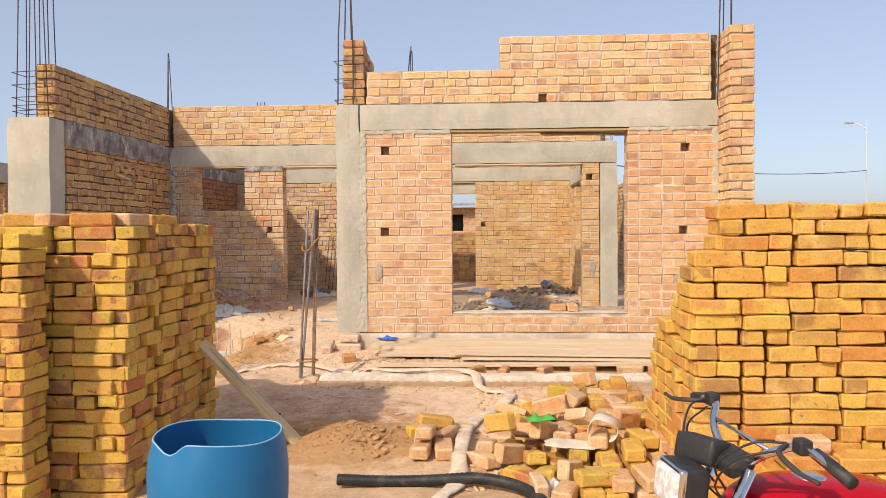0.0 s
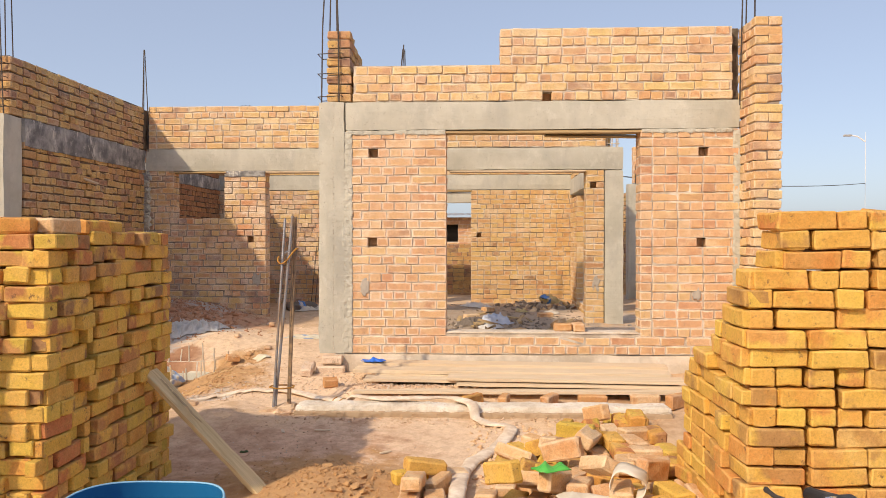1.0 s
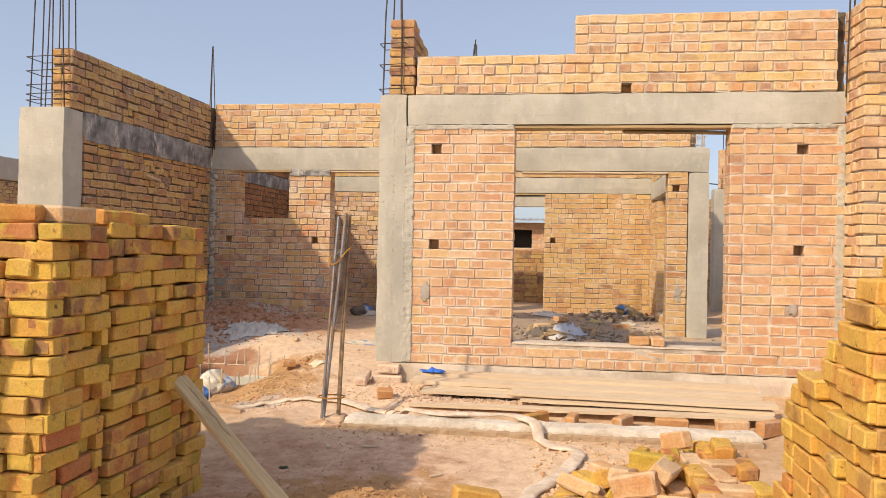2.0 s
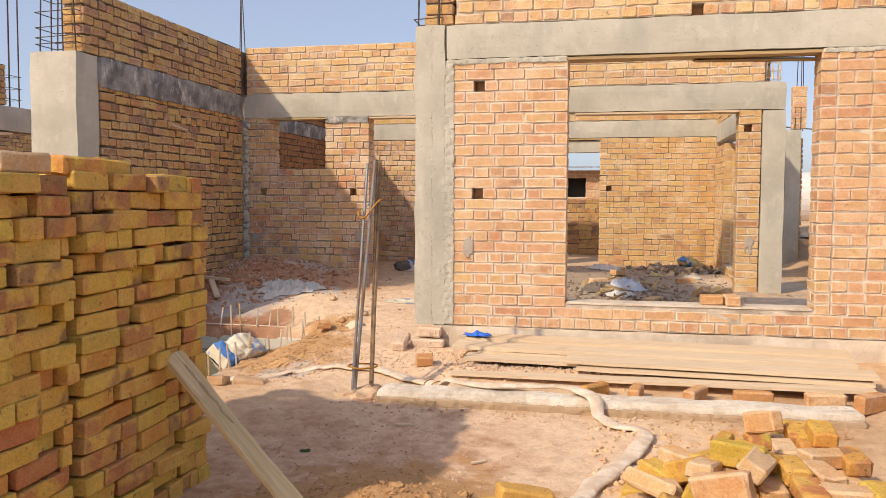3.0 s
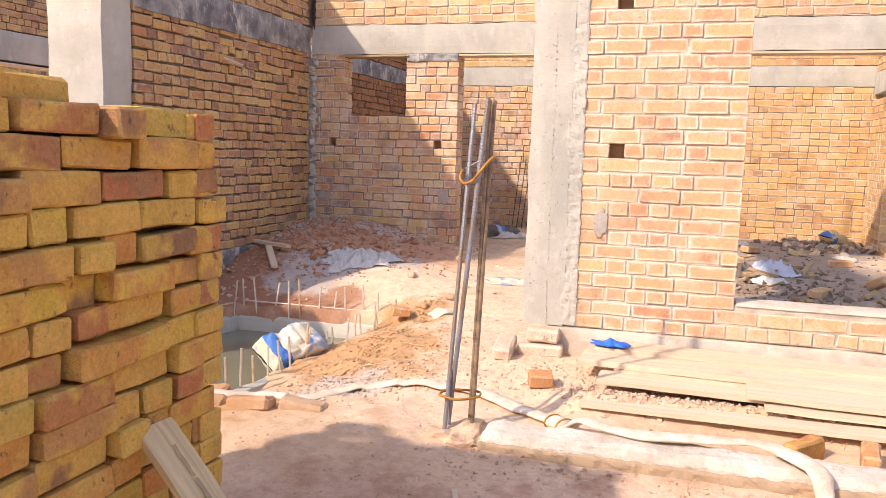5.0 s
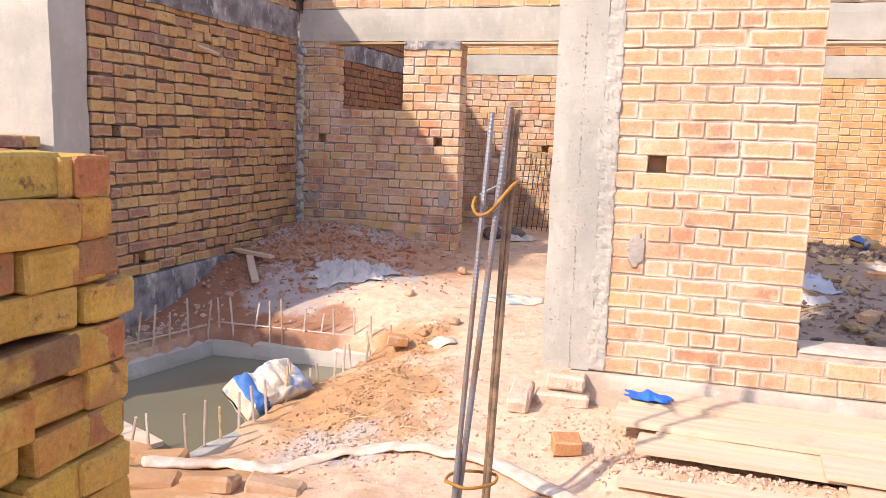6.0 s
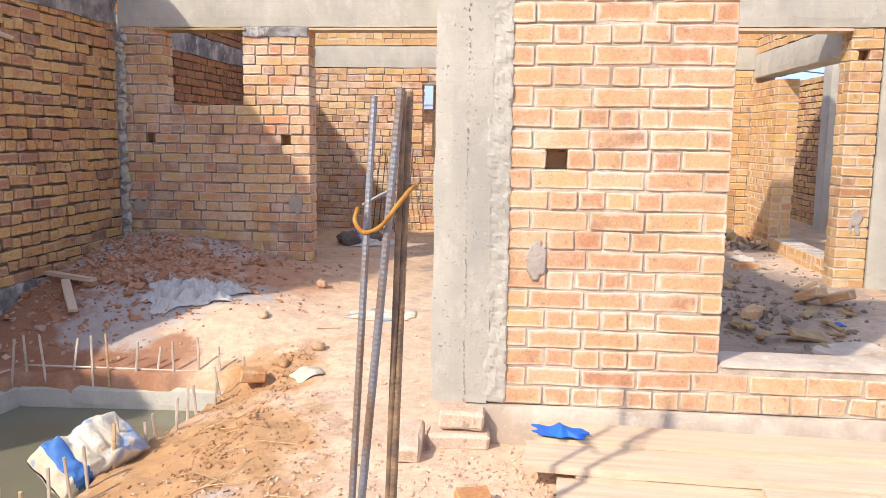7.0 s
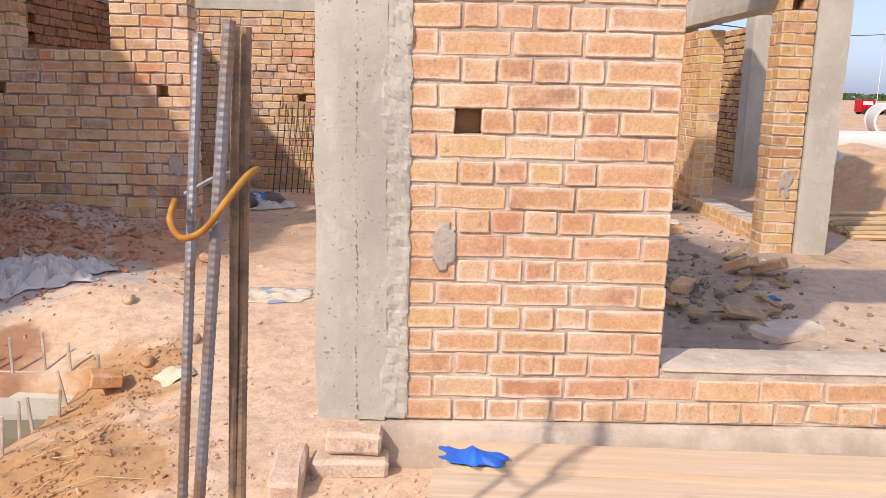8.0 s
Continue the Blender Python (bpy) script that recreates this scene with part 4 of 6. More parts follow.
# mortar squeezed out along the pillar
def seam(name, label, x, y, z0, z1, width, seed, deep=0.03, grain=1.0, material=concrete):
    r = random.Random(seed)
    items = []
    z = z0
    while z < z1:
        s = (width * r.uniform(0.6, 1.3), deep, r.uniform(0.03, 0.07) * grain)
        items.append(turned(chamfer_box(s, 0.012 * grain, 0.006 * grain), r.uniform(-0.3, 0.3), r.uniform(-0.4, 0.4), r.uniform(-0.2, 0.2), (x + r.gauss(0, 0.010 * grain), y, z)))
        z += r.uniform(0.025, 0.09) * max(0.4, grain)
    v, f = join_boxes(items)
    return tagged(new(name, mesh_of(name, v, f, material)), label, "mortar", kind="structure")


def filler(name, label, lo, hi, material, seed):
    ob = part(name, lumpy_box(lo, hi, step=0.012, amp=0.0075, soft=0.006, seed=seed, freq=24), material, None)
    return tagged(ob, label, "mortar", kind="structure")


def dab(name, label, x, y, z, w, h, material, seed):
    """A thin smear of cement with a ragged outline, thickest in its middle."""
    bm = bmesh.new()
    grid = {}
    n = 14
    for i in range(n + 1):
        for j in range(n + 1):
            u, v = 2 * i / n - 1, 2 * j / n - 1
            far = (abs(u) ** 2.6 + abs(v) ** 2.6) ** (1 / 2.6) + 0.75 * noise.noise(Vector((u * 1.7, v * 1.7, seed)))
            if far < 1.0:
                lift = 0.004 * (1 - max(0.0, far) ** 3) + 0.003 * noise.noise(Vector((u * 5, v * 5, seed)))
                grid[i, j] = bm.verts.new((x + u * w * 0.6, y - 0.001 - lift, z + v * h * 0.6))
    for i in range(n):
        for j in range(n):
            q = [(i, j), (i + 1, j), (i + 1, j + 1), (i, j + 1)]
            if all(k in grid for k in q):
                bm.faces.new([grid[k] for k in q])
    rims = bmesh.ops.extrude_edge_only(bm, edges=[e for e in bm.edges if e.is_boundary])
    for v in rims["geom"]:
        if isinstance(v, bmesh.types.BMVert):
            v.co.y = y + 0.006
    ob = part(name, bm, material, None, "", True)
    return tagged(ob, label, "mortar", kind="structure")


filler("trim_pillar_edge", "ragged rough concrete between pillar and toothed bricks", (-0.905, 8.292, 0.56), (-0.80, 8.35, 2.69), concrete, 1)
filler("trim_corner_edge", "lumpy grey mortar squeezed out down the inner corner", (-4.37, 11.80, 0.5), (-4.275, 11.88, 2.63), plaster_grey, 2)
seam("trim_corner_lumps", "lumps of pale mortar squeezed out down the inner corner", -4.285, 11.815, 0.7, 2.62, 0.07, 2, 0.05, 1.2, concrete)
cast("trim_corner_core", "rough mortar core where two brick walls meet", (-4.53, 11.79, 0.4), (-4.352, 12.05, 2.62), mortar_dark, "mortar", amp=0.004, seed=33)
cast("trim_corner_core", "rough mortar core where two parapets meet", (-4.53, 11.79, 2.945), (-4.33, 12.05, 3.50), mortar_dark, "mortar", amp=0.01, seed=34)
filler("trim_beam_smear", "grey mortar smeared under the front beam", (-0.86, 8.291, 2.655), (0.09, 8.315, 2.70), concrete, 71)
filler("trim_beam_smear", "grey mortar smeared under the front beam", (1.95, 8.291, 2.66), (2.80, 8.315, 2.70), concrete, 72)
filler("trim_east_edge", "grey mortar smeared at the end of the front wall", (2.80, 8.298, 0.56), (2.875, 8.35, 2.69), concrete, 3)
seam("trim_pillar_joint", "thin crumbling shuttering joint down the pillar", -0.985, 8.284, 0.57, 2.96, 0.004, 1, 0.006, 0.16, mortar)
for k, (x, y, z, w, h) in enumerate(((-0.685, 8.298, 1.195, 0.085, 0.17), (2.47, 8.298, 1.13, 0.07, 0.14), (-2.74, 11.848, 1.1, 0.10, 0.2), (2.03, 11.848, 1.05, 0.09, 0.22), (-4.17, 11.848, 1.06, 0.14, 0.14))):
    dab("trim_patch", "grey cement patch dabbed on the bricks", x, y, z, w * 1.0, h * 0.85, cement_patch, 34.0 + k)
cast("beam_west_back", "grey concrete band on the back room's wall", (-4.60, 12.1, 2.555), (-4.34, 15.18, 2.775), plaster_grey, amp=0.01, seed=15)

filler("trim_pier_top", "crumbly grey mortar between pier and beam", (-3.19, 11.838, 2.545), (-2.61, 11.90, 2.632), plaster_grey, 70)
# Unseen stub, stepped to cast the shade over tank and column foot.
brick_wall("wall_west_stub", "stepped brick stub out of view, added to shade the tank", Run("y", -4.40, -1), 6.75, 8.42, 0.20, 21,
    [(6.7, 7.33, 1.06, 9), (7.69, 8.5, 1.62, 9)], brick_shade_brown, mortar_dark, proud=0.02, rough=2.0, gap=0.014, seed=72)

cast("sill_front", "pale cement smeared over the window sill", (0.11, 8.297, 0.755), (1.93, 8.53, 0.772), cement_pale, "sill", amp=0.003, soft=0.004, step=0.05, seed=16)

# Dark filler that stands in for shade in the toothed gaps.
filler("trim_parapet_end", "dark filler for the shaded gaps beside the pier", (2.775, 8.40, 2.975), (2.88, 8.51, 2.975 + 8 * COURSE), mortar_dark, 33)

# ---- stacks of loose bricks ----
def brick_stack(name, label, base, courses, bounds, material, seed, sides, near, wild=0.013, h=0.0755):
    """A dry stack. bounds(k) gives x0, x1, y0, y1 of course k; sides are the faces in sight; near picks the bricks that stand apart."""
    r = random.Random(seed)
    x0, x1, y0, y1 = bounds(0)
    ob = thing(name, ((x0 + x1) / 2, (y0 + y1) / 2, base), label, "brick stack", "brick stacks")
    origin = np.array(ob.location)
    picked, joined = [], []

    def lay(u, v, lu, lv, k, face):
        c = np.array((u + r.gauss(0, 0.004), v + r.gauss(0, 0.004), base + (k + 0.5) * h + r.gauss(0, 0.002)))
        if face == "x":
            c[0] += r.gauss(0, wild) + (r.random() < 0.07) * r.gauss(0, 0.03)
        if face == "y":
            c[1] += r.gauss(0, wild) + (r.random() < 0.07) * r.gauss(0, 0.03)
        s = (lu - 0.010 + r.gauss(0, 0.005), lv - 0.008, h - 0.0066 + r.gauss(0, 0.0032))
        t = (r.gauss(0, 0.016), r.gauss(0, 0.016), r.gauss(0, wild * 2.4))
        (picked if face and near(c) else joined).append((c - origin, s, t))

    for k in range(courses):
        x0, x1, y0, y1 = bounds(k)
        for side in sides:
            a, b = (y0, y1) if side in "ew" else (x0, x1)
            p = a + r.uniform(0, 0.02)
            while b - p > 0.05:
                stretcher = r.random() < 0.6
                step = 0.235 if stretcher else 0.115
                depth = 0.113 if stretcher else 0.23
                if b - p - step < 0.05:
                    step = b - p
                if side == "e":
                    lay(x1 - depth / 2, p + step / 2, depth, step, k, "x")
                elif side == "w":
                    lay(x0 + depth / 2, p + step / 2, depth, step, k, "x")
                elif side == "n":
                    lay(p + step / 2, y1 - depth / 2, step, depth, k, "y")
                else:
                    lay(p + step / 2, y0 + depth / 2, step, depth, k, "y")
                p += step + r.uniform(0.0, 0.006)
        top = k >= courses - 2 or bounds(min(k + 1, courses - 1)) != bounds(k)
        if top:
            xa, xb = x0 + (0.118 if "w" in sides else 0), x1 - (0.118 if "e" in sides else 0)
            ya, yb = y0 + (0.118 if "s" in sides else 0), y1 - (0.118 if "n" in sides else 0)
            nx, ny = max(1, round((xb - xa) / 0.236)), max(0, round((yb - ya) / 0.117))
            dx, dy = (xb - xa) / nx, (yb - ya) / max(1, ny)
            for i in range(nx):
                for j in range(ny):
                    c = np.array((xa + (i + 0.5) * dx + r.gauss(0, 0.003), ya + (j + 0.5) * dy, base + (k + 0.5) * h - 0.008))
                    joined.append((c - origin, (dx - 0.008, dy - 0.006, h - 0.006), (0, 0, r.gauss(0, 0.01))))
    # Dark core blocks that put shade behind the gaps between bricks.
    inner, k0 = [], 0
    for k in range(1, courses):
        if k == courses - 1 or bounds(k) != bounds(k0):
            x0, x1, y0, y1 = bounds(k - 1)
            lo = np.array((x0 + 0.09, y0 + 0.09, base + k0 * h))
            hi = np.array((x1 - 0.09, max(y1 - 0.09, y0 + 0.2), base + (k - 0.7) * h))
            inner.append(((lo + hi) / 2 - origin, tuple(hi - lo), (0, 0, 0)))
            k0 = k
    put("inner_bricks", joined_bricks("inner_bricks", inner, 0.006, 0.004, brick_shade_red), ob)
    for i, (c, s, t) in enumerate(picked[:300]):
        long = s[0] > s[1]
        piece = new("brick", shared_brick("S" if long else "H", material)[i % 8])
        piece.parent = ob
        dims = (0.23, 0.11, 0.074) if long else (0.11, 0.23, 0.074)
        piece.matrix_basis = Matrix.LocRotScale(c, Euler(t), [s[q] / dims[q] for q in range(3)])
    rest = joined + picked[300:]
    if rest:
        tagged(put("stacked_bricks", joined_bricks("stacked_bricks", rest, 0.009, 0.003, material), ob), kind="stuff")
    return ob


brick_stack("brick_stack", "waist-high dry stack of yellow and orange bricks beside a leaning board", 0.1345, 20,
    lambda k: (-2.75, -1.513 + 0.0025 * k, 4.06, 4.49), brick_yellow, 21, "esw", lambda c: True, 0.015, 0.077)
brick_stack("brick_stack", "dry stack of yellow bricks whose end faces the water tank", 0.1345, 20,
    lambda k: (-2.75, -1.475, 4.51, 5.46 - 0.02 * (k > 17)), brick_yellow, 22, "en", lambda c: True, 0.015, 0.0778)
brick_stack("brick_stack", "dry stack of orange bricks catching the sun", 0.1245, 20,
    lambda k: (-3.3, -1.88, 3.74, 3.98), brick_yellow, 23, "esw", lambda c: True, 0.015)


def east_bounds(k):
    z = 0.23 + k * 0.0785
    x0 = 1.48 + (0.02 if z > 1.43 else 0) + (0.11 if z > 1.51 else 0)
    back = [y for top, y in ((0.6, 4.95), (0.95, 4.82), (1.03, 4.73), (1.11, 4.58), (1.20, 4.40), (1.28, 4.28), (1.36, 4.14), (9.0, 4.09)) if z < top][0]
    return (x0, 3.6, 3.84, back)


brick_stack("brick_stack", "long stepped stack of yellow bricks behind a motorcycle", 0.19, 20, east_bounds, brick_yellow_lit, 24, "sw", lambda c: True, 0.009, 0.0785)

brick_stack("brick_stack", "low row of yellow bricks at the foot of a long stack", 0.19, 5,
    lambda k: (1.80 + 0.06 * (k > 3), 3.6, 3.60, 3.83), brick_yellow_lit, 25, "sw", lambda c: True, 0.006)


# ---- loose bricks ----
LOOSE = [worn_brick((0.23, 0.112, 0.074), m, 2.0, 0.011) for m in (brick_yellow, brick_dusty, brick_dusty, brick_yellow, brick_dusty)] + [worn_brick((0.23, 0.112, 0.074), earth_clod, 2.6, 0.016), worn_brick((0.23, 0.112, 0.074), brick_red, 1.8, 0.010), worn_brick((0.23, 0.112, 0.074), brick_pale, 2.0, 0.013)]
TOPS = []


def loose_brick(x, y, turn=0.0, roll=0.0, pitch=0.0, kind=0, label="loose yellow-orange brick on the trampled earth", group="loose bricks", z=None):
    """A single brick dropped on the ground or on what already lies there."""
    up = abs(math.cos(roll)) * 0.037 + abs(math.sin(roll)) * 0.056
    up += abs(math.sin(pitch)) * 0.115
    if z is None:
        z = max(ground_z(x + dx, y + dy) for dx in (-0.06, 0, 0.06) for dy in (-0.06, 0, 0.06)) - 0.008
        for tx, ty, tz in TOPS:
            if math.hypot(tx - x, ty - y) < 0.115:
                z = max(z, tz)
    ob = new("loose_brick", LOOSE[kind])
    ob.matrix_world = Matrix.LocRotScale((x, y, z + up - 0.002), Euler((roll, pitch, turn)), None)
    TOPS.append((x, y, z + 2 * up - 0.004))
    return tagged(ob, label, "brick", group)


def top_at(x, y):
    return max([ground_z(x, y)] + [tz for tx, ty, tz in TOPS if math.hypot(tx - x, ty - y) < 0.12])


def heap_edge(y):
    """The heap's ragged western edge."""
    return 0.42 + 0.10 * math.sin(y * 5) + max(0.0, y - 5.5) * 0.75 + max(0.0, 4.6 - y) * 0.2


r = random.Random(5)
for layer, (x_from, y_to, chance) in enumerate(((0.0, 6.75, 0.95), (0.36, 6.5, 0.75), (0.72, 6.1, 0.7))):
    y = 4.02
    while y < y_to:
        x = 0.40 + r.uniform(0, 0.08)
        while x < 1.58:
            if x > heap_edge(y) + x_from and r.random() < chance and top_at(x, y) < ground_z(x, y) + 0.076 * (layer + 0.7):
                tidy = x > 0.95
                t = math.pi / 2 + r.gauss(0, 0.10 if tidy else 0.5) if r.random() < 0.8 else r.uniform(0, 3.1)
                loose_brick(x, y, t, r.choice((0, 0, 0, math.pi / 2)) if not tidy else 0, r.gauss(0, 0.04 if tidy else 0.14), r.randrange(5))
            x += r.uniform(0.122, 0.15)
        y += r.uniform(0.24, 0.27)
for i in range(34):
    x, y = r.uniform(0.45, 1.4), r.uniform(4.5, 6.4)
    if x > heap_edge(y) + 0.05 and top_at(x, y) < ground_z(x, y) + 0.2:
        loose_brick(x, y, r.uniform(0, 3.1), r.choice((0, math.pi / 2, 0.5)), r.gauss(0, 0.25), r.randrange(5))
for x, y, t, q, p in ((0.06, 4.70, 1.5, 0, 0.05), (0.20, 4.72, 1.65, 0, -0.05), (0.07, 4.95, 1.4, 0, 0.1), (0.20, 4.97, 1.2, math.pi / 2, 0), (0.04, 5.20, 0.3, 0, 0), (0.24, 5.22, 0.2, 0, 0.1), (0.08, 4.80, 1.5, 0, 0.12), (0.12, 5.12, 0.3, 0, 0.15)):
    loose_brick(x, y, t, q, p, r.randrange(5))
for x, t in ((1.98, 0.06), (2.5, -0.1)):
    loose_brick(x, 3.72, t, 0, 0, 4, "dusty yellow brick lying on a low row of bricks", "ledge bricks", z=0.566)
# single bricks about the yard
for x, y, t, k in ((0.62, 7.15, 1.4, 6), (0.99, 7.17, 1.1, 6), (1.34, 7.17, 0.05, 6), (1.76, 7.17, 0.05, 4), (2.02, 7.18, 0.7, 6)):
    loose_brick(x, y, t, math.pi / 2, 0, k, "orange brick propping a plank off the ground", "prop bricks")
loose_brick(-0.90, 7.68, 0.3, 0.1, 0, 6, "broken orange half brick before the planks", "prop bricks").scale = (0.55, 1.0, 1.0)
loose_brick(0.36, 7.17, 0.9, math.pi / 2, 0, 0, "orange brick propping a plank off the ground", "prop bricks")
loose_brick(-1.20, 8.13, 1.60, 0, -0.22, 7, "pale dusty brick leaning beside the pillar foot", "footing bricks")
loose_brick(-1.00, 8.235, 0.02, 0.05, 0, 7, "dusty brick under the concrete pillar", "footing bricks", z=0.375).scale = (1.18, 1, 1)
loose_brick(-0.985, 8.25, -0.04, 0, 0.02, 7, "mortar-crusted brick under the concrete pillar", "footing bricks", z=0.465).scale = (0.85, 1, 1.1)
half = loose_brick(-2.22, 9.10, 0.5, 0, 0.15, 6, "mossy yellow half brick on the tank's edge", "tank bricks")
half.scale = (0.6, 1.0, 0.9)
for x, y, t in ((-1.95, 6.93, 0.2), (-2.2, 6.86, 0.1), (-2.45, 6.82, 0.35), (-2.7, 6.92, 0.0), (-2.62, 7.13, 0.2), (-2.95, 6.95, 0.3), (-2.86, 7.2, 0.1)):
    loose_brick(x, y, t, r.gauss(0, 0.22), r.gauss(0, 0.16), 5, "earth-caked orange brick half sunk beside the tank", "tank bricks", z=ground_z(x, y) - 0.048)
for x, y, t, p in ((1.43, 11.04, 2.0, 0.42), (1.63, 11.05, 2.4, 0.36), (0.9, 10.6, 1.0, 0.0), (0.3, 12.4, 0.5, 0.0), (1.4, 12.7, 0.2, 0.0), (0.55, 13.5, 0.9, 0.1)):
    loose_brick(x, y, t, 0, p, 4, "brown brick lying on the room's rubble floor", "room bricks")
loose_brick(1.22, 8.40, 0.03, 0, 0, 6, "orange brick resting on the window sill", "sill bricks", z=0.774).scale = (0.72, 1, 1)
loose_brick(1.37, 8.42, math.pi / 2, 0, 0, 1, "pale brick set endways on the window sill", "sill bricks", z=0.774)
# the untidy top course of the stacks
for x, y, t, k in ((-1.70, 4.14, 0.25, 0), (-1.56, 4.30, 1.45, 1), (-1.92, 4.16, 1.3, 2), (-2.1, 4.18, 0.2, 0), (-1.56, 4.62, 1.5, 3), (-1.60, 4.85, 1.6, 0), (-2.3, 4.3, 0.4, 2)):
    loose_brick(x, y, t, 0, 0, k, "loose yellow brick lying upon a stack", "top bricks", z=0.1345 + 20 * 0.077 - 0.002)

# ---- rubble ----
def chips(name, label, count, place, size, material, seed):
    r = random.Random(seed)
    items = []
    for _ in range(count):
        x, y = place(r)
        s = size * r.uniform(0.4, 1.3)
        dims = (s * r.uniform(0.6, 1.5), s * r.uniform(0.5, 1.1), s * r.uniform(0.25, 0.8))
        v = chamfer_box(dims, s * 0.24, s * 0.12)
        items.append(turned(v, r.gauss(0, 0.4), r.gauss(0, 0.4), r.uniform(0, 6.3), (x, y, ground_z(x, y) + dims[2] * 0.2)))
    v, f = join_boxes(items)
    return tagged(new(name, mesh_of(name, v, f, material)), label, "rubble", kind="stuff")


def around(cx, cy, rx, ry):
    def place(r):
        for _ in range(50):
            x, y = r.gauss(cx, rx), r.gauss(cy, ry)
            if not in_pool(x, y, 0.16):
                return x, y
        return cx, cy
    return place


chips("rubble_heap", "broken red earth clods and stones heaped in the corner", 2600, around(-3.75, 10.95, 0.5, 0.6), 0.024, clod_mat, 31)
chips("heap_clods", "large red clods on the soil heap", 150, around(-3.7, 10.9, 0.5, 0.5), 0.06, clod_mat, 39)
chips("rubble_bank", "crumbled earth along the tank's edge", 900, lambda r: (-1.95 - abs(r.gauss(0, 0.22)), r.uniform(7.6, 9.6)), 0.014, earth_clod, 32)
chips("rubble_cement", "grey cement crumbs spilled by the tank", 420, around(-1.95, 7.6, 0.22, 0.16), 0.016, rubble_mat, 48)
chips("rubble_path", "orange earth crumbs beside the trodden path", 700, around(-1.75, 8.1, 0.22, 0.5), 0.013, earth_clod, 49)
chips("rubble_plinth", "gravel and mortar crumbs before the plinth", 700, around(-0.75, 7.85, 0.45, 0.22), 0.014, rubble_mat, 33)
chips("rubble_yard", "small stones and clods over the yard", 1500, lambda r: (r.uniform(-2.2, 1.9), r.uniform(4.4, 8.2)), 0.009, earth, 34)
chips("rubble_shade", "stones and crumbs trodden into the stack's shaded ground", 1500, lambda r: (r.gauss(-0.95, 0.6), r.gauss(5.75, 0.6)), 0.008, earth, 40)
chips("pale_crumbs", "pale mortar crumbs scattered over the stack's shaded ground", 160, lambda r: (r.gauss(-0.7, 0.6), r.gauss(6.0, 0.5)), 0.011, rubble_mat, 46)
chips("rubble_ledge", "grey gravel and mortar lumps on the tank's ledge", 420, lambda r: around(-4.1, 8.5, 0.16, 0.5)(r), 0.028, rubble_mat, 41)
chips("ledge_scrap", "dark scrap lying on the tank's ledge", 26, lambda r: (r.uniform(-4.25, -4.05), r.uniform(8.3, 9.0)), 0.07, scrap_mat, 42)
chips("rubble_between_planks", "red crumbs and mortar between the planks", 500, lambda r: (r.uniform(-0.75, 0.6), r.gauss(7.55, 0.07)), 0.018, rubble_mat, 43)
chips("rubble_kerb", "crumbs of earth along the kerb", 380, lambda r: (r.uniform(-1.1, 1.8), r.gauss(6.72, 0.09)), 0.017, earth_clod, 35)
chips("rubble_room", "broken brick, stone and scrap over the room floor", 600, lambda r: (r.uniform(-0.6, 2.0), r.uniform(8.7, 15.0)), 0.026, scrap_mat, 36)
chips("rubble_court", "scattered stones in the rear court", 160, lambda r: (r.uniform(-2.7, -0.7), r.uniform(8.9, 15.0)), 0.022, earth, 37)
chips("rubble_soil_mound", "loose orange soil clods beside the brick heap", 900, around(-0.42, 5.12, 0.28, 0.2), 0.012, earth, 38)
chips("soil_lumps", "orange soil lumps on the mound", 70, around(-0.30, 5.10, 0.24, 0.16), 0.040, earth, 55)
chips("brick_crumbs", "broken brick and soil filling the heap's gaps", 700, lambda r: (r.uniform(0.35, 1.5), r.uniform(4.1, 6.6)), 0.030, brick_dusty, 56)

# ---- kerb, planks, board ----
kerb = part("kerb", lumpy_box((-1.03, 6.83, 0.12), (1.9, 7.04, 0.358), step=0.035, amp=0.014, soft=0.02, seed=20), kerb_cement, None)
tagged(kerb, "low cement kerb with a crumbling front edge", "kerb", kind="structure")

filler("trim_kerb_face", "coarse broken face of the kerb, caked with soil", (-1.03, 6.812, 0.19), (1.9, 6.86, 0.312), crust_mat, 44)


def plank(x0, x1, y, wide, z, thick, tilt=0.0, turn=0.0, label="long pale sawn timber plank with dusty knots", rise=0.0, material=wood_pale, group="timber planks", name="plank"):
    length = x1 - x0
    bm = lumpy_box((-length / 2, -wide / 2, -thick / 2), (length / 2, wide / 2, thick / 2), step=0.12, amp=0.003, soft=0.004, seed=x0 * 3 + y)
    ob = part(name, bm, material, None)
    ob.matrix_world = Matrix.LocRotScale(((x0 + x1) / 2, y, z + thick / 2), Euler((tilt, rise, turn)), None)
    return tagged(ob, label, "plank", group)


plank(-0.66, 2.10, 7.42, 0.14, 0.352, 0.026, 0.0, -0.045, rise=-0.014)
plank(-0.60, 1.55, 7.68, 0.20, 0.402, 0.028, 0.02, -0.05)
plank(0.14, 2.16, 7.60, 0.22, 0.430, 0.028, 0.03, -0.06)
plank(-0.72, 2.10, 7.87, 0.25, 0.447, 0.034, 0.02, -0.06)
plank(-0.52, 2.04, 7.82, 0.18, 0.421, 0.024, 0.0, -0.055)
plank(0.22, 2.12, 7.53, 0.17, 0.392, 0.026, 0.0, -0.05)
plank(-0.66, 2.12, 8.07, 0.19, 0.482, 0.026, 0.03, -0.05)

a, b = Vector((-1.462, 5.12, 0.885)), Vector((-0.73, 4.96, 0.215))
board = part("leaning_board", lumpy_box((-0.51, -0.05, -0.016), (0.51, 0.05, 0.016), step=0.03, amp=0.006, soft=0.005, seed=4), wood_board, None)
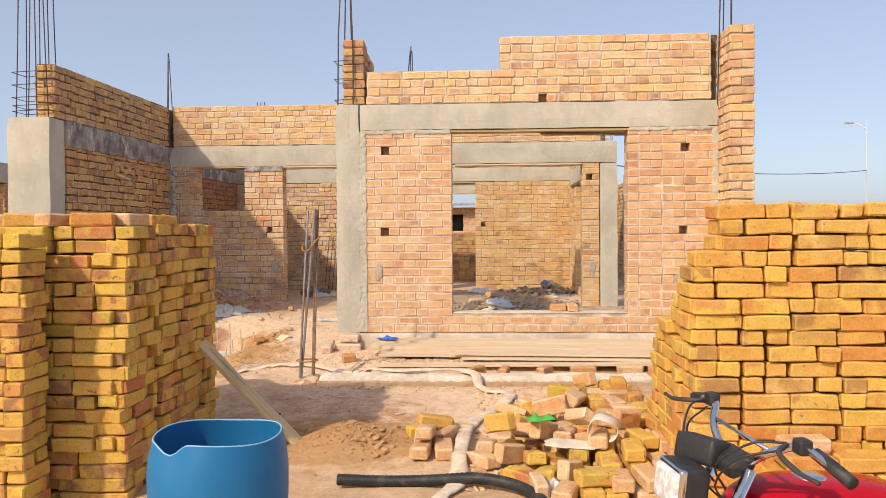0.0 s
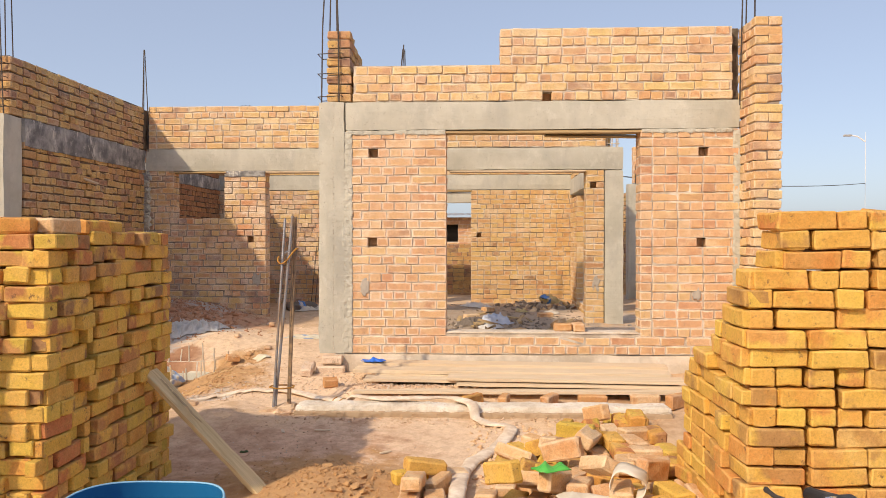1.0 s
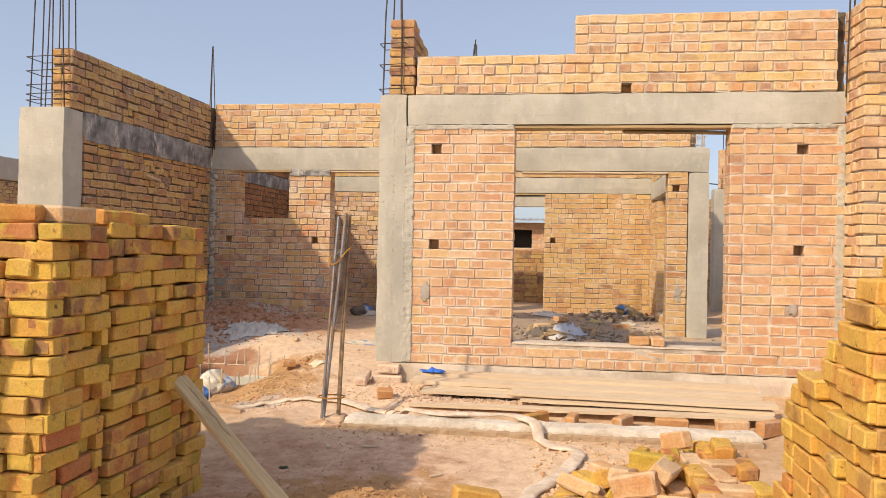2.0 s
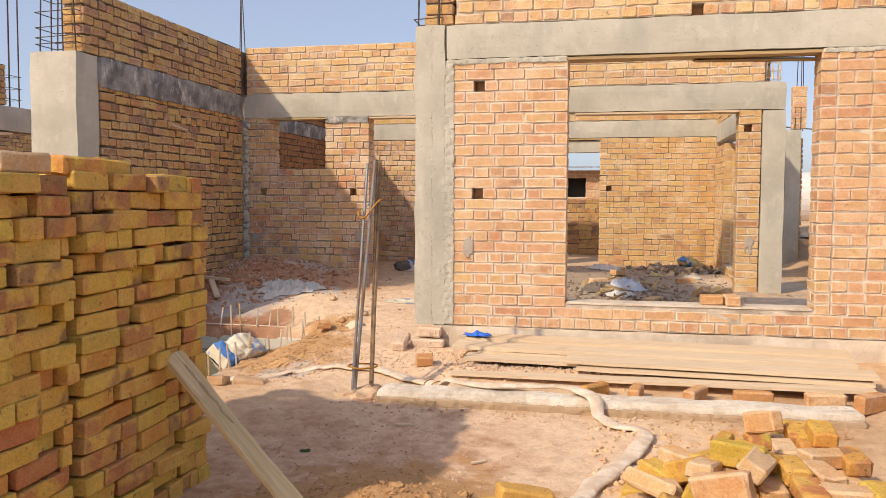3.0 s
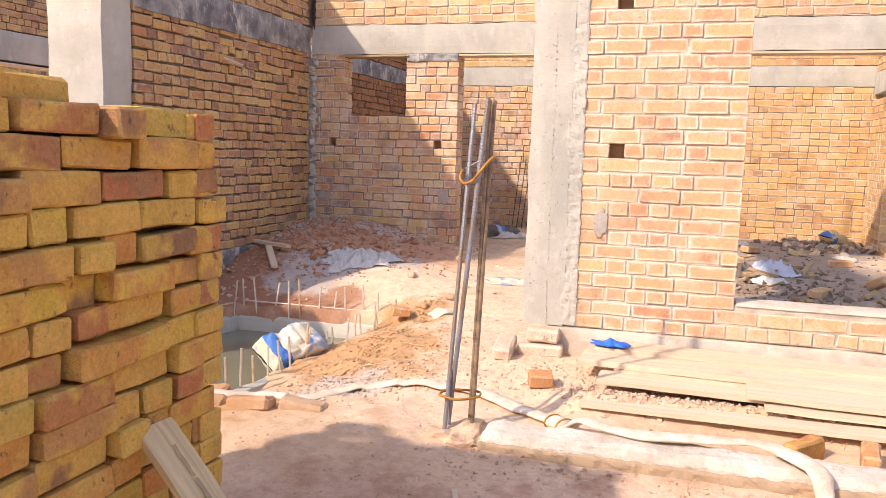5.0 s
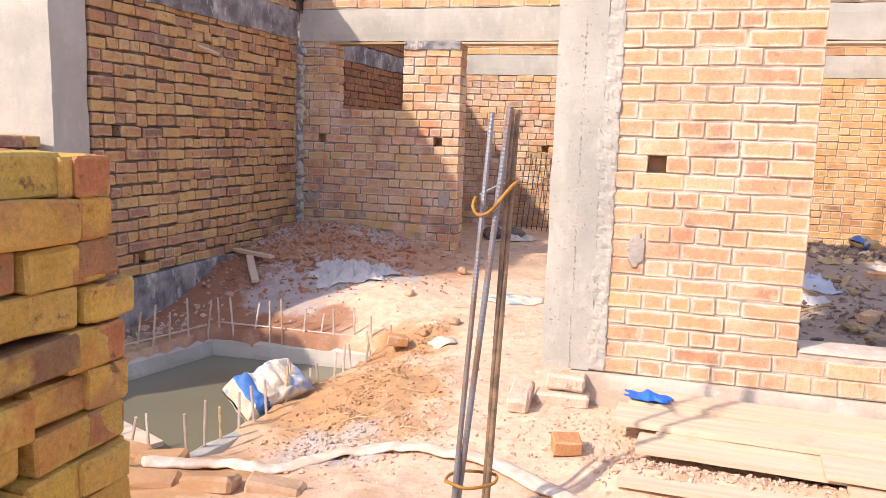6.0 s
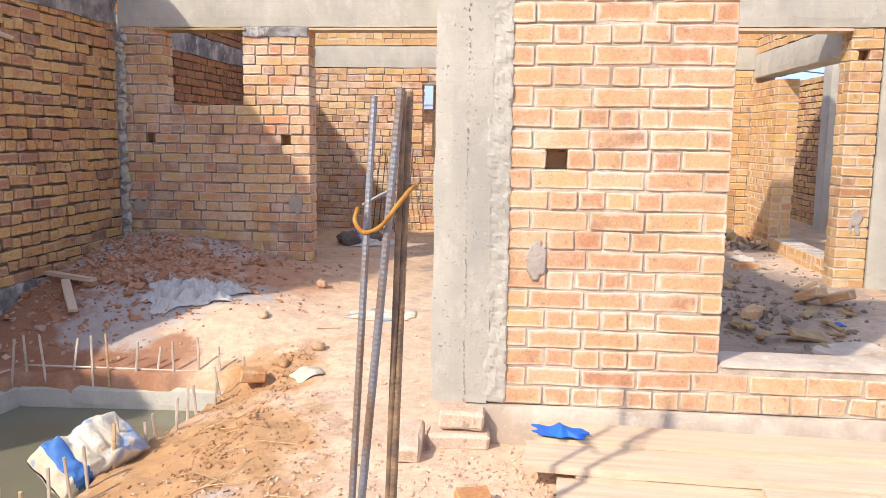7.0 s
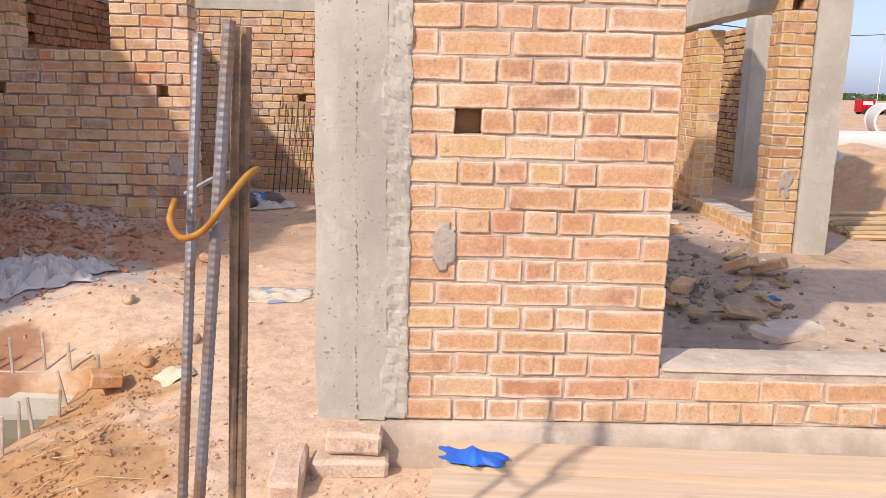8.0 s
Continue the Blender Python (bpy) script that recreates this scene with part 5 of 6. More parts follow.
board.matrix_world = Matrix.Translation((a + b) / 2) @ (b - a).to_track_quat("X", "Z").to_matrix().to_4x4() @ pose(0, 0, 0, 12)
tagged(board, "weathered wooden board leaning on the brick stack", "board")
for pts, lab in ((((-4.28, 10.52), (-3.82, 10.36)), "pale offcut of timber on the soil heap"), (((-4.04, 10.36), (-3.78, 10.0)), "short timber stick on the soil heap")):
    p, q = [Vector((x, y, ground_z(x, y) + 0.05)) for x, y in pts]
    st = part("timber_stick", lumpy_box((-(q - p).length / 2, -0.032, -0.016), ((q - p).length / 2, 0.032, 0.016), step=0.07, amp=0.003, soft=0.004), wood_pale, None)
    st.matrix_world = Matrix.Translation((p + q) / 2) @ (q - p).to_track_quat("X", "Z").to_matrix().to_4x4()
    tagged(st, lab, "stick", "timber sticks")

# formwork still under the beams
plank(0.06, 1.97, 8.40, 0.20, 2.668, 0.026, 0.02, 0, "bent formwork plank still under the front beam", 0.0, wood_form, "formwork planks", "formwork_plank")
plank(1.05, 1.97, 8.52, 0.16, 2.650, 0.024, 0.25, 0.05, "formwork plank hanging under the front beam", 0.01, wood_form, "formwork planks", "formwork_plank")
plank(0.0, 1.88, 11.93, 0.22, 2.598, 0.025, 0.0, 0, "pale formwork plank under the middle beam", 0.0, wood_pale, "formwork planks", "formwork_plank")
plank(-2.60, -0.9, 11.93, 0.22, 2.600, 0.022, 0.0, 0, "pale formwork plank over the doorway", 0.0, wood_pale, "formwork planks", "formwork_plank")
plank(-3.98, -3.16, 11.93, 0.22, 2.598, 0.024, 0.0, 0, "dark formwork plank over the small window", 0.0, wood_form, "formwork planks", "formwork_plank")
plank(-0.55, 0.27, 15.30, 0.22, 2.53, 0.03, 0.0, 0, "dark formwork plank over the rear doorway", 0.0, wood_form, "formwork planks", "formwork_plank")
cast("lintel_rear", "pale concrete lintel over the rear doorway", (-0.55, 15.22, 2.33), (0.26, 15.42, 2.525), concrete, "lintel", amp=0.005)

# ---- reinforcement ----
def cage(name, label, bars, ties, radius, material=dark_iron, ribs=False, group="starter bars"):
    x, y, z = bars[0][0]
    ob = thing(name, (x, y, z), label, "reinforcing bars", group)
    o = Vector((x, y, z))
    for pts in bars:
        pts = [Vector(p) - o for p in pts]
        part("bar", bar(pts, radius) if ribs else tube(pts, radius, 6), material, ob)
    for pts in ties:
        part("tie", tube([Vector(p) - o for p in pts], 0.0045, 5), material, ob)
    return ob


def square_tie(x0, x1, y0, y1, z, tilt=0.0):
    return [(x0, y0, z), (x1, y0, z + tilt), (x1, y1, z + tilt), (x0, y1, z), (x0, y0, z)]


cage("pillar_starter_bars", "tall dark starter bars rising from the front pillar", [[(-1.10, 8.30, 2.95), (-1.09, 8.31, 3.7), (-1.02, 8.38, 5.2)], [(-1.06, 8.48, 2.95), (-1.05, 8.47, 3.7), (-1.0, 8.4, 5.2)],
    [(-0.93, 8.30, 2.95), (-0.94, 8.31, 3.7), (-1.0, 8.38, 5.2)], [(-0.98, 8.42, 2.95), (-0.97, 8.42, 3.7), (-0.99, 8.4, 5.0)]],
    [square_tie(-1.13, -0.90, 8.275, 8.50, z, 0.01) for z in (3.02, 3.24, 3.43)], 0.007)
cage("west_starter_bars", "bundle of starter bars over the side column", [[(x, y, 2.9), (x + dx * 0.4, y, 3.6), (x + dx, y, 4.9)] for x, y, dx in
    ((-4.74, 8.50, 0.07), (-4.62, 8.50, 0.03), (-4.50, 8.50, -0.01), (-4.38, 8.52, -0.06), (-4.74, 8.74, 0.06), (-4.60, 8.74, 0.02), (-4.48, 8.74, -0.02), (-4.39, 8.74, -0.05))],
    [square_tie(-4.77, -4.36, 8.48, 8.76, z, 0.015) for z in (2.99, 3.05, 3.14, 3.28, 3.42)], 0.007)
cage("neighbour_starter_bars", "tall starter bars rising from the neighbouring unit's column", [[(-8.42 - d, y, 2.9), (-8.42 - d, y + 0.02, 5.6)] for d, y in ((0.0, 12.50), (0.0, 12.70), (0.18, 12.52), (0.18, 12.72))],
    [[(-8.41, 12.47, z), (-8.41, 12.74, z), (-8.61, 12.74, z), (-8.61, 12.47, z), (-8.41, 12.47, z)] for z in (3.05, 3.22, 3.40)], 0.011)
cage("corner_starter_bars", "pointed starter bars at the rear corner", [[(-4.37, 11.82, 2.9), (-4.36, 11.83, 3.55), (-4.36, 11.88, 4.36)], [(-4.28, 11.82, 2.9), (-4.29, 11.83, 3.55), (-4.35, 11.88, 4.36)],
    [(-4.40, 11.95, 2.9), (-4.39, 11.94, 3.55), (-4.36, 11.88, 4.25)]], [], 0.007)
cage("middle_starter_bars", "short starter bars above the middle wall", [[(-0.70 + d, 11.98, 2.9), (-0.68 + 0.6 * d, 12.0, 3.9), (-0.66 + 0.2 * d, 12.0, 4.42 - abs(d))] for d in (-0.06, 0.0, 0.07)], [], 0.008)
cage("rear_starter_bars", "short starter bars far behind the wall", [[(-3.9 + d, 15.3, 3.3), (-3.9 + d, 15.3, 4.15)] for d in (-0.07, 0.0, 0.07)], [], 0.008)
cage("east_starter_bars", "starter bars over the side wall's end", [[(2.86 + d, 8.2 + e, 2.9), (2.90 + d * 0.7, 8.2 + e, 5.0)] for d, e in ((-0.03, 0), (0.03, 0.05), (0.10, 0), (0.14, 0.1))], [], 0.007)
cage("column_starter_bars", "starter bars and ties over the inner column", [[(2.18 + d, 11.9 + e, 2.9), (2.19 + d, 11.9 + e, 3.45)] for d, e in ((0, 0), (0.07, 0), (0.15, 0), (0.0, 0.14), (0.15, 0.14))],
    [square_tie(2.16, 2.35, 11.88, 12.06, z) for z in (2.99, 3.09, 3.19, 3.29)], 0.008, cement_pale)
cage("far_column_bars", "starter bars over the shaded far column", [[(3.38 + d, 15.95 + e, 2.7), (3.40 + d * 0.5, 16.02, 4.2)] for d, e in ((-0.04, 0), (0.05, 0), (0.1, 0.1))], [], 0.007)
brick_wall("wall_far_stub", "short brick stub on the far column", Run("x", 15.96, 1), 3.30, 3.52, 2.73, 8, [], brick_orange, mortar, thick=0.15, seed=40)

# the trio of bars in the yard
bars = thing("yard_rebar", (-1.13, 7.0, 0.36), "four ribbed steel bars tied upright at the kerb's end", "reinforcing bars")
o = Vector((-1.13, 7.0, 0.36))
for top, foot, rad, mat in (((-1.181, 7.17, 1.826), (-1.222, 6.93, 0.26), 0.0105, steel), ((-1.080, 7.013, 1.842), (-1.222, 6.985, 0.26), 0.0116, steel), ((-1.078, 7.045, 1.835), (-1.128, 7.035, 0.26), 0.0085, bar_brown), ((-1.066, 7.075, 1.835), (-1.112, 7.02, 0.26), 0.0110, bar_brown)):
    part("bar", bar([Vector(foot) - o, Vector(top) - o], rad, 10), mat, bars)
part("tie", tube([p - o for p in smooth_path([(-1.212, 7.09, 1.515), (-1.214, 7.06, 1.48), (-1.18, 7.015, 1.455), (-1.13, 6.985, 1.475), (-1.09, 6.985, 1.525), (-1.055, 7.01, 1.572), (-1.045, 7.05, 1.58)], 5)], 0.0066, 7), rust, bars, "rusty yellow steel tie", True)
part("tie", tube([p - o for p in smooth_path([(-1.205, 7.13, 1.52), (-1.13, 7.11, 1.56), (-1.045, 7.06, 1.582)], 4)], 0.005, 6), steel, bars)
part("tie", tube([p - o for p in smooth_path([(-1.245, 6.92, 0.475), (-1.16, 6.90, 0.468), (-1.085, 6.97, 0.465), (-1.075, 7.03, 0.465), (-1.10, 7.06, 0.468), (-1.20, 7.04, 0.472), (-1.245, 6.98, 0.475), (-1.245, 6.92, 0.475)], 4)], 0.006, 6), rust, bars, "rusty stirrup round the bar feet", True)
fb = part("rebar_footing", lumpy_box((-1.33, 6.82, 0.14), (-1.035, 7.12, 0.315), step=0.03, amp=0.03, soft=0.05, seed=9, freq=9), earth_clod, None)
tagged(fb, "crumbly earth-caked footing under the steel bars", "footing")
# bars leaning in the dark room
cage("leaning_bars", "thin bars leaning on the rear wall", [[(-2.6 + 0.07 * i, 14.85, 0.48), (-2.55 + 0.07 * i, 15.15, 1.55 - 0.04 * (i % 3))] for i in range(7)],
    [[(-2.65, 15.02, 1.1), (-2.1, 15.02, 1.1)]], 0.006, dark_iron, group="leaning bars")

# ---- water tank ----
def rim_side(p, q, seed):
    p, q = Vector((*p, 0)), Vector((*q, 0))
    d = (q - p).normalized()
    out = Vector((d.y, -d.x, 0))
    n = max(4, int((q - p).length / 0.07))
    bm = bmesh.new()
    rows = []
    prof = [(0.0, -0.45), (0.0, 0.02), (0.005, 0.10), (0.015, 0.175), (0.05, 0.195), (0.10, 0.185), (0.13, 0.10), (0.13, -0.2)]
    for i in range(n + 1):
        c = p - d * 0.02 + (q - p + d * 0.10) * (i / n)
        rows.append([bm.verts.new(c + out * a + Vector((0, 0, z)) + noise.noise_vector((c + Vector((a, seed, z))) * 7) * 0.012) for a, z in prof])
    for r0, r1 in zip(rows, rows[1:]):
        for k in range(len(prof) - 1):
            bm.faces.new((r0[k], r0[k + 1], r1[k + 1], r1[k]))
    bm.faces.new(rows[0])
    bm.faces.new(rows[-1][::-1])
    bmesh.ops.recalc_face_normals(bm, faces=bm.faces)
    return bm


tank = thing("water_tank", (-3.2, 8.2, 0.0), "sunken concrete tank with a crumbling cement rim", "water tank")
for i, (p, q) in enumerate(zip(POOL, POOL[1:] + POOL[:1])):
    bm = rim_side(p, q, i * 3.0)
    bmesh.ops.translate(bm, verts=bm.verts, vec=(3.2, -8.2, 0))
    part("rim_wall", bm, concrete, tank)
water = mesh_of("water", [(x, y, WATER) for x, y in POOL], [(0, 1, 2, 3)], water_mat)
tagged(new("water", water), "still murky olive water in the tank", "water", kind="structure")
rods = thing("tank_rods", (-3.2, 8.2, 0.15), "row of thin cement-splashed rods round the tank", "reinforcing bars")
o = Vector((-3.2, 8.2, 0.15))
r = random.Random(12)
C = [Vector((*p, 0)) for p in POOL]
for p, q, gap, hmax in ((C[3], C[2], 0.125, 0.32), (C[0], C[3], 0.15, 0.32), (C[2], C[1], 0.12, 0.25), (C[1], C[0], 0.17, 0.27)):
    d = (q - p).normalized()
    out = Vector((d.y, -d.x, 0)) * 0.05
    if (p + out - Vector((-3.2, 8.3, 0))).length < (p - Vector((-3.2, 8.3, 0))).length:
        out = -out
    s = 0.03
    while s < (q - p).length:
        c = p + d * s + out * r.uniform(0.7, 1.4)
        h = hmax * r.uniform(0.95, 1.3)
        lean = Vector((r.gauss(0, 0.03), r.gauss(0, 0.03), 0)) * (2 if p == C[1] else 1)
        part("rod", tube([Vector((c.x, c.y, 0.12)) - o, Vector((c.x, c.y, 0.12 + h)) + lean - o], 0.0078, 5), cement_pale if r.random() < 0.85 else wood_old, rods)
        s += gap * r.uniform(0.8, 1.25)
    if p in (C[3], C[0]):
        part("rail", tube([Vector((p.x, p.y, 0.31)) + out * 1.3 - o, Vector((q.x, q.y, 0.29)) + out * 1.3 - o], 0.007, 5), cement_pale, rods)
plank(-4.22, -2.78, 7.64, 0.15, 0.195, 0.03, 0.0, -0.41, "dusty plank lying across the tank's corner", 0.0, wood_pale, "tank planks")


def lumpy_sack(name, label, at, size, turn, seed, material, band):
    ob = thing(name, at, label, "sack")
    nu, nv = 56, 44
    bm, printed = bmesh.new(), bmesh.new()

    def corner(u, v):
        """A pillow: flat seams at both ends, slack folds between."""
        a = 2 * math.pi * v
        puff = max(0.0, 1 - abs(u) ** 3.2) ** 0.5 * (0.82 - 0.18 * u)
        p = Vector((u * 1.2, math.cos(a), math.sin(a)))
        d = noise.voronoi(p * 0.9 + Vector((seed, seed * 0.7, 0)))[0]
        e = noise.voronoi(p * 2.1 + Vector((0, seed, seed)))[0]
        fold = 0.30 * max(0.0, 1 - (d[1] - d[0]) * 2.4) + 0.13 * max(0.0, 1 - (e[1] - e[0]) * 3.0) + 0.05 * noise.noise(p * 6)
        wide = (1.0 + 0.12 * abs(u) ** 4) * (1 - 0.3 * fold)
        z = math.copysign(abs(math.sin(a)) ** 0.8, math.sin(a)) * max(0.06, puff * (1 - fold))
        y = math.copysign(abs(math.cos(a)) ** 0.7, math.cos(a)) * wide
        x = u + 0.06 * noise.noise(Vector((y * 2, z * 2, seed)))
        return (x * size[0], y * size[1], max(z * size[2], -size[2] * 0.5) + 0.12 * size[2] * noise.noise(Vector((u * 2, seed, 0))))

    for target, wanted in ((bm, False), (printed, True)):
        grid = {}
        for i in range(nu):
            u = 2 * (i + 0.5) / nu - 1
            for j in range(nv):
                v = (j + 0.5) / nv
                shown = bool(band) and band[0] < u + 0.12 * math.sin(2 * math.pi * v) < band[1]
                if shown == wanted:
                    quad = []
                    for di, dj in ((0, 0), (1, 0), (1, 1), (0, 1)):
                        k = (i + di, (j + dj) % nv)
                        if k not in grid:
                            grid[k] = target.verts.new(corner(2 * k[0] / nu - 1, k[1] / nv))
                        quad.append(grid[k])
                    target.faces.new(quad)
        bmesh.ops.recalc_face_normals(target, faces=target.faces)
    body = part("sack_body", bm, material, ob, "", True)
    body.rotation_euler = turn
    if band:
        part("printed_band", printed, blue_print, ob, "faded blue printed band", True).rotation_euler = turn
    else:
        printed.free()
    return ob


lumpy_sack("cement_sack", "crumpled white woven sack with blue print on the tank edge", (-2.655, 8.17, 0.275), (0.215, 0.135, 0.165), (0.5, -0.28, 1.02), 3.0, sack_mat, (-0.68, -0.28))


# ---- cloth, sheets and litter ----
def crumple(name, label, cat, cx, cy, lx, ly, height, material, seed, turn=0.0, base=None, step=0.02, fold=9.0, ragged=0.35, group=""):
    rings, around_n = max(6, int(max(lx, ly) / 2 / step)), max(28, int(2.2 * (lx + ly) / step / 2))
    ca, sa = math.cos(turn), math.sin(turn)
    bm = bmesh.new()

    def corner(rho, a):
        reach = 1 / (abs(math.cos(a)) ** 3 + abs(math.sin(a)) ** 3) ** (1 / 3)
        reach *= 1 + ragged * noise.noise(Vector((math.cos(a) * 1.6, math.sin(a) * 1.6, seed))) + ragged * 0.4 * noise.noise(Vector((math.cos(a) * 5, math.sin(a) * 5, seed)))
        u, v = rho * reach * math.cos(a), rho * reach * math.sin(a)
        x, y = cx + (u * ca * lx - v * sa * ly) / 2, cy + (u * sa * lx + v * ca * ly) / 2
        f = (1 - abs(noise.noise(Vector((x * fold, y * fold * 0.6, seed))) * 2)) * 0.65 + 0.3 * abs(noise.noise(Vector((x * fold * 2.2, y * fold * 2, seed + 3))))
        z0 = ground_z(x, y) if base is None else base
        return (x - cx, y - cy, z0 + 0.006 + height * max(0.0, f) * max(0.12, 1 - rho ** 3))

    hub = bm.verts.new(corner(0.0, 0.0))
    loops = [[bm.verts.new(corner(k / rings, 2 * math.pi * m / around_n)) for m in range(around_n)] for k in range(1, rings + 1)]
    for m in range(around_n):
        bm.faces.new((hub, loops[0][m], loops[0][(m + 1) % around_n]))
        for inner, outer in zip(loops, loops[1:]):
            bm.faces.new((inner[m], outer[m], outer[(m + 1) % around_n], inner[(m + 1) % around_n]))
    ob = part(name, bm, material, None, "", True)
    ob.location = (cx, cy, 0)
    mod = ob.modifiers.new("thickness", "SOLIDIFY")
    mod.thickness, mod.offset = 0.004, -1
    return tagged(ob, label, cat, group)


crumple("grey_cloth", "crumpled grey cloth on pale cement dust", "cloth", -3.10, 10.42, 0.66, 0.40, 0.15, cloth_grey, 2.0, 0.4, None, 0.010, 17, 0.6)
crumple("purple_wrapper", "small purple and white wrapper on the floor", "wrapper", 1.42, 10.45, 0.09, 0.07, 0.04, blue_print, 30.0, 0.4, None, 0.01, 20)
crumple("empty_sack", "flattened empty cement sack by the doorway", "sack", -1.72, 10.35, 0.5, 0.30, 0.03, sack_mat, 5.0, 0.1)
crumple("paper_scrap", "pale scrap of cement paper on the bank", "paper", -1.92, 9.18, 0.20, 0.13, 0.06, sack_mat, 6.0, 0.4, None, 0.012, 7)
crumple("blue_sheet", "scrap of bright blue plastic on the planks", "plastic sheet", -0.57, 8.08, 0.20, 0.11, 0.06, blue_sheet, 7.0, -0.35, 0.512, 0.006, 7, 0.7)
crumple("green_wrapper", "bright green plastic wrapper on loose bricks", "wrapper", 0.78, 4.62, 0.20, 0.10, 0.06, green_plastic, 8.0, 0.3, top_at(0.78, 4.62), 0.010, 12, 0.6)
crumple("paper_sheet", "flat pale cement paper over loose bricks", "paper", 0.95, 4.50, 0.32, 0.20, 0.035, paper, 9.0, -0.35, top_at(0.95, 4.50), 0.012, 5, 0.25)
crumple("plastic_bag", "crumpled pale grey plastic bag on loose bricks", "bag", 0.80, 4.14, 0.30, 0.26, 0.12, bag_grey, 11.0, 0.5, top_at(0.80, 4.14) - 0.01, 0.010, 11, 0.6)


def paper_curl(cx, cy, z, radius, wide):
    """A stiff sheet sprung into an open loop."""
    bm = bmesh.new()
    rows = []
    for k in range(25):
        a = -0.9 + 4.6 * k / 24
        rr = radius * (1 + 0.35 * k / 24)
        rows.append([bm.verts.new((rr * 1.25 * math.cos(a), v * wide + 0.02 * math.sin(3 * a), radius + rr * math.sin(a))) for v in (-0.5, -0.17, 0.17, 0.5)])
    for r0, r1 in zip(rows, rows[1:]):
        for k in range(3):
            bm.faces.new((r0[k], r1[k], r1[k + 1], r0[k + 1]))
    ob = part("paper_curl", bm, paper, None, "", True)
    ob.matrix_world = Matrix.LocRotScale((cx, cy, z), Euler((0.1, 0.3, -0.25)), None)
    mod = ob.modifiers.new("thickness", "SOLIDIFY")
    mod.thickness, mod.offset = 0.004, 0
    return tagged(ob, "stiff pale paper sprung into a loop on loose bricks", "paper")


paper_curl(1.13, 4.45, top_at(1.13, 4.45) - 0.01, 0.055, 0.13)
crumple("green_leaf", "small green leaf on the trampled mud", "leaf", -1.16, 5.94, 0.055, 0.03, 0.015, leaf_mat, 12.0, 0.3, None, 0.01, 20)
crumple("green_leaf", "green scrap beside the planks", "leaf", 2.12, 7.3, 0.14, 0.09, 0.03, green_plastic, 13.0, 0.3, None, 0.014, 20)
for i, (x, y, lx, ly, m, h) in enumerate(((0.64, 11.75, 0.48, 0.36, cloth_blue, 0.20), (0.32, 11.55, 0.55, 0.30, dark_rag, 0.12), (0.55, 11.15, 0.40, 0.28, cloth_grey, 0.08), (1.54, 13.3, 0.35, 0.22, paper, 0.06), (1.08, 13.6, 0.26, 0.2, yellow_card, 0.10), (0.35, 14.5, 0.6, 0.3, cloth_grey, 0.12), (1.06, 9.5, 0.34, 0.2, paper, 0.02))):
    crumple("scrap_cloth", "crumpled scrap lying on the room's rubble floor", "scrap", x, y, lx, ly, h, m, 20.0 + i, 0.5 * i, group="room scraps")
r = random.Random(91)
bm = bmesh.new()
for _ in range(14):
    x, y, a = r.gauss(-1.95, 0.16), r.gauss(8.05, 0.3), r.gauss(0.25, 0.5)
    d = Vector((math.cos(a), math.sin(a), 0)) * r.uniform(0.04, 0.16)
    twig = tube([(x - d.x, y - d.y, ground_z(x - d.x, y - d.y) + 0.010), (x, y, ground_z(x, y) + 0.022), (x + d.x, y + d.y, ground_z(x + d.x, y + d.y) + 0.010)], 0.0022, 4)
    me = bpy.data.meshes.new("twig")
    twig.to_mesh(me)
    twig.free()
    bm.from_mesh(me)
tagged(part("straw", bm, wood_old, None), "dry straw and twigs trodden into the bank", "straw", kind="stuff")
for x, y, s in ((-2.3, 11.03, 0.10), (-1.96, 9.57, 0.085), (-2.1, 9.3, 0.07), (-2.45, 10.0, 0.08)):
    bm = bmesh.new()
    bmesh.ops.create_icosphere(bm, subdivisions=3, radius=s * 0.5)
    for v in bm.verts:
        v.co *= 1 + 0.45 * noise.noise(v.co * 14 + Vector((x * 9, y * 9, 0))) + 0.2 * noise.noise(v.co * 40)
        v.co.z *= 0.7
    clod = part("earth_clod", bm, earth_clod, None)
    clod.location = (x, y, ground_z(x, y) + s * 0.22)
    tagged(clod, "lump of ochre earth lying on the path", "clod", "earth clods")
lumpy_sack("rag_bundle", "dusty bundle of rags and a blue sack", (1.70, 14.6, 0.58), (0.24, 0.14, 0.12), (0.1, 0.3, 0.5), 8.0, yellow_card, (-0.9, -0.65))
lumpy_sack("rag_bundle", "grey and blue rag bundle in the doorway room", (-2.55, 13.9, 0.545), (0.26, 0.2, 0.13), (0, 0, 0.4), 9.0, dark_rag, (-0.2, 0.2))
r = random.Random(17)
items = []
for _ in range(34):
    x, y = r.gauss(0.75, 0.5), r.gauss(11.0, 0.9)
    if -0.7 < x < 1.9 and 8.7 < y < 14.8:
        s = (r.uniform(0.08, 0.28), r.uniform(0.02, 0.08), r.uniform(0.010, 0.03))
        items.append(turned(chamfer_box(s, 0.005, 0.006), r.gauss(0, 0.2), r.gauss(0, 0.25), r.uniform(0, 3.1), (x, y, ground_z(x, y) + 0.03 + 0.06 * math.exp(-((x - 0.6) ** 2 + (y - 10.9) ** 2) / 0.6) * r.random())))
v, f = join_boxes(items)
tagged(new("splintered_boards", mesh_of("splintered_boards", v, f, wood_form)), "splintered boards and laths lying on the rubble floor", "boards", kind="stuff")
crumple("scrap_cloth", "pale torn sacking in the doorway room", "scrap", -2.35, 13.75, 0.5, 0.3, 0.10, paper, 28.0, 0.4, None, 0.016, 8, 0.5, group="room scraps")
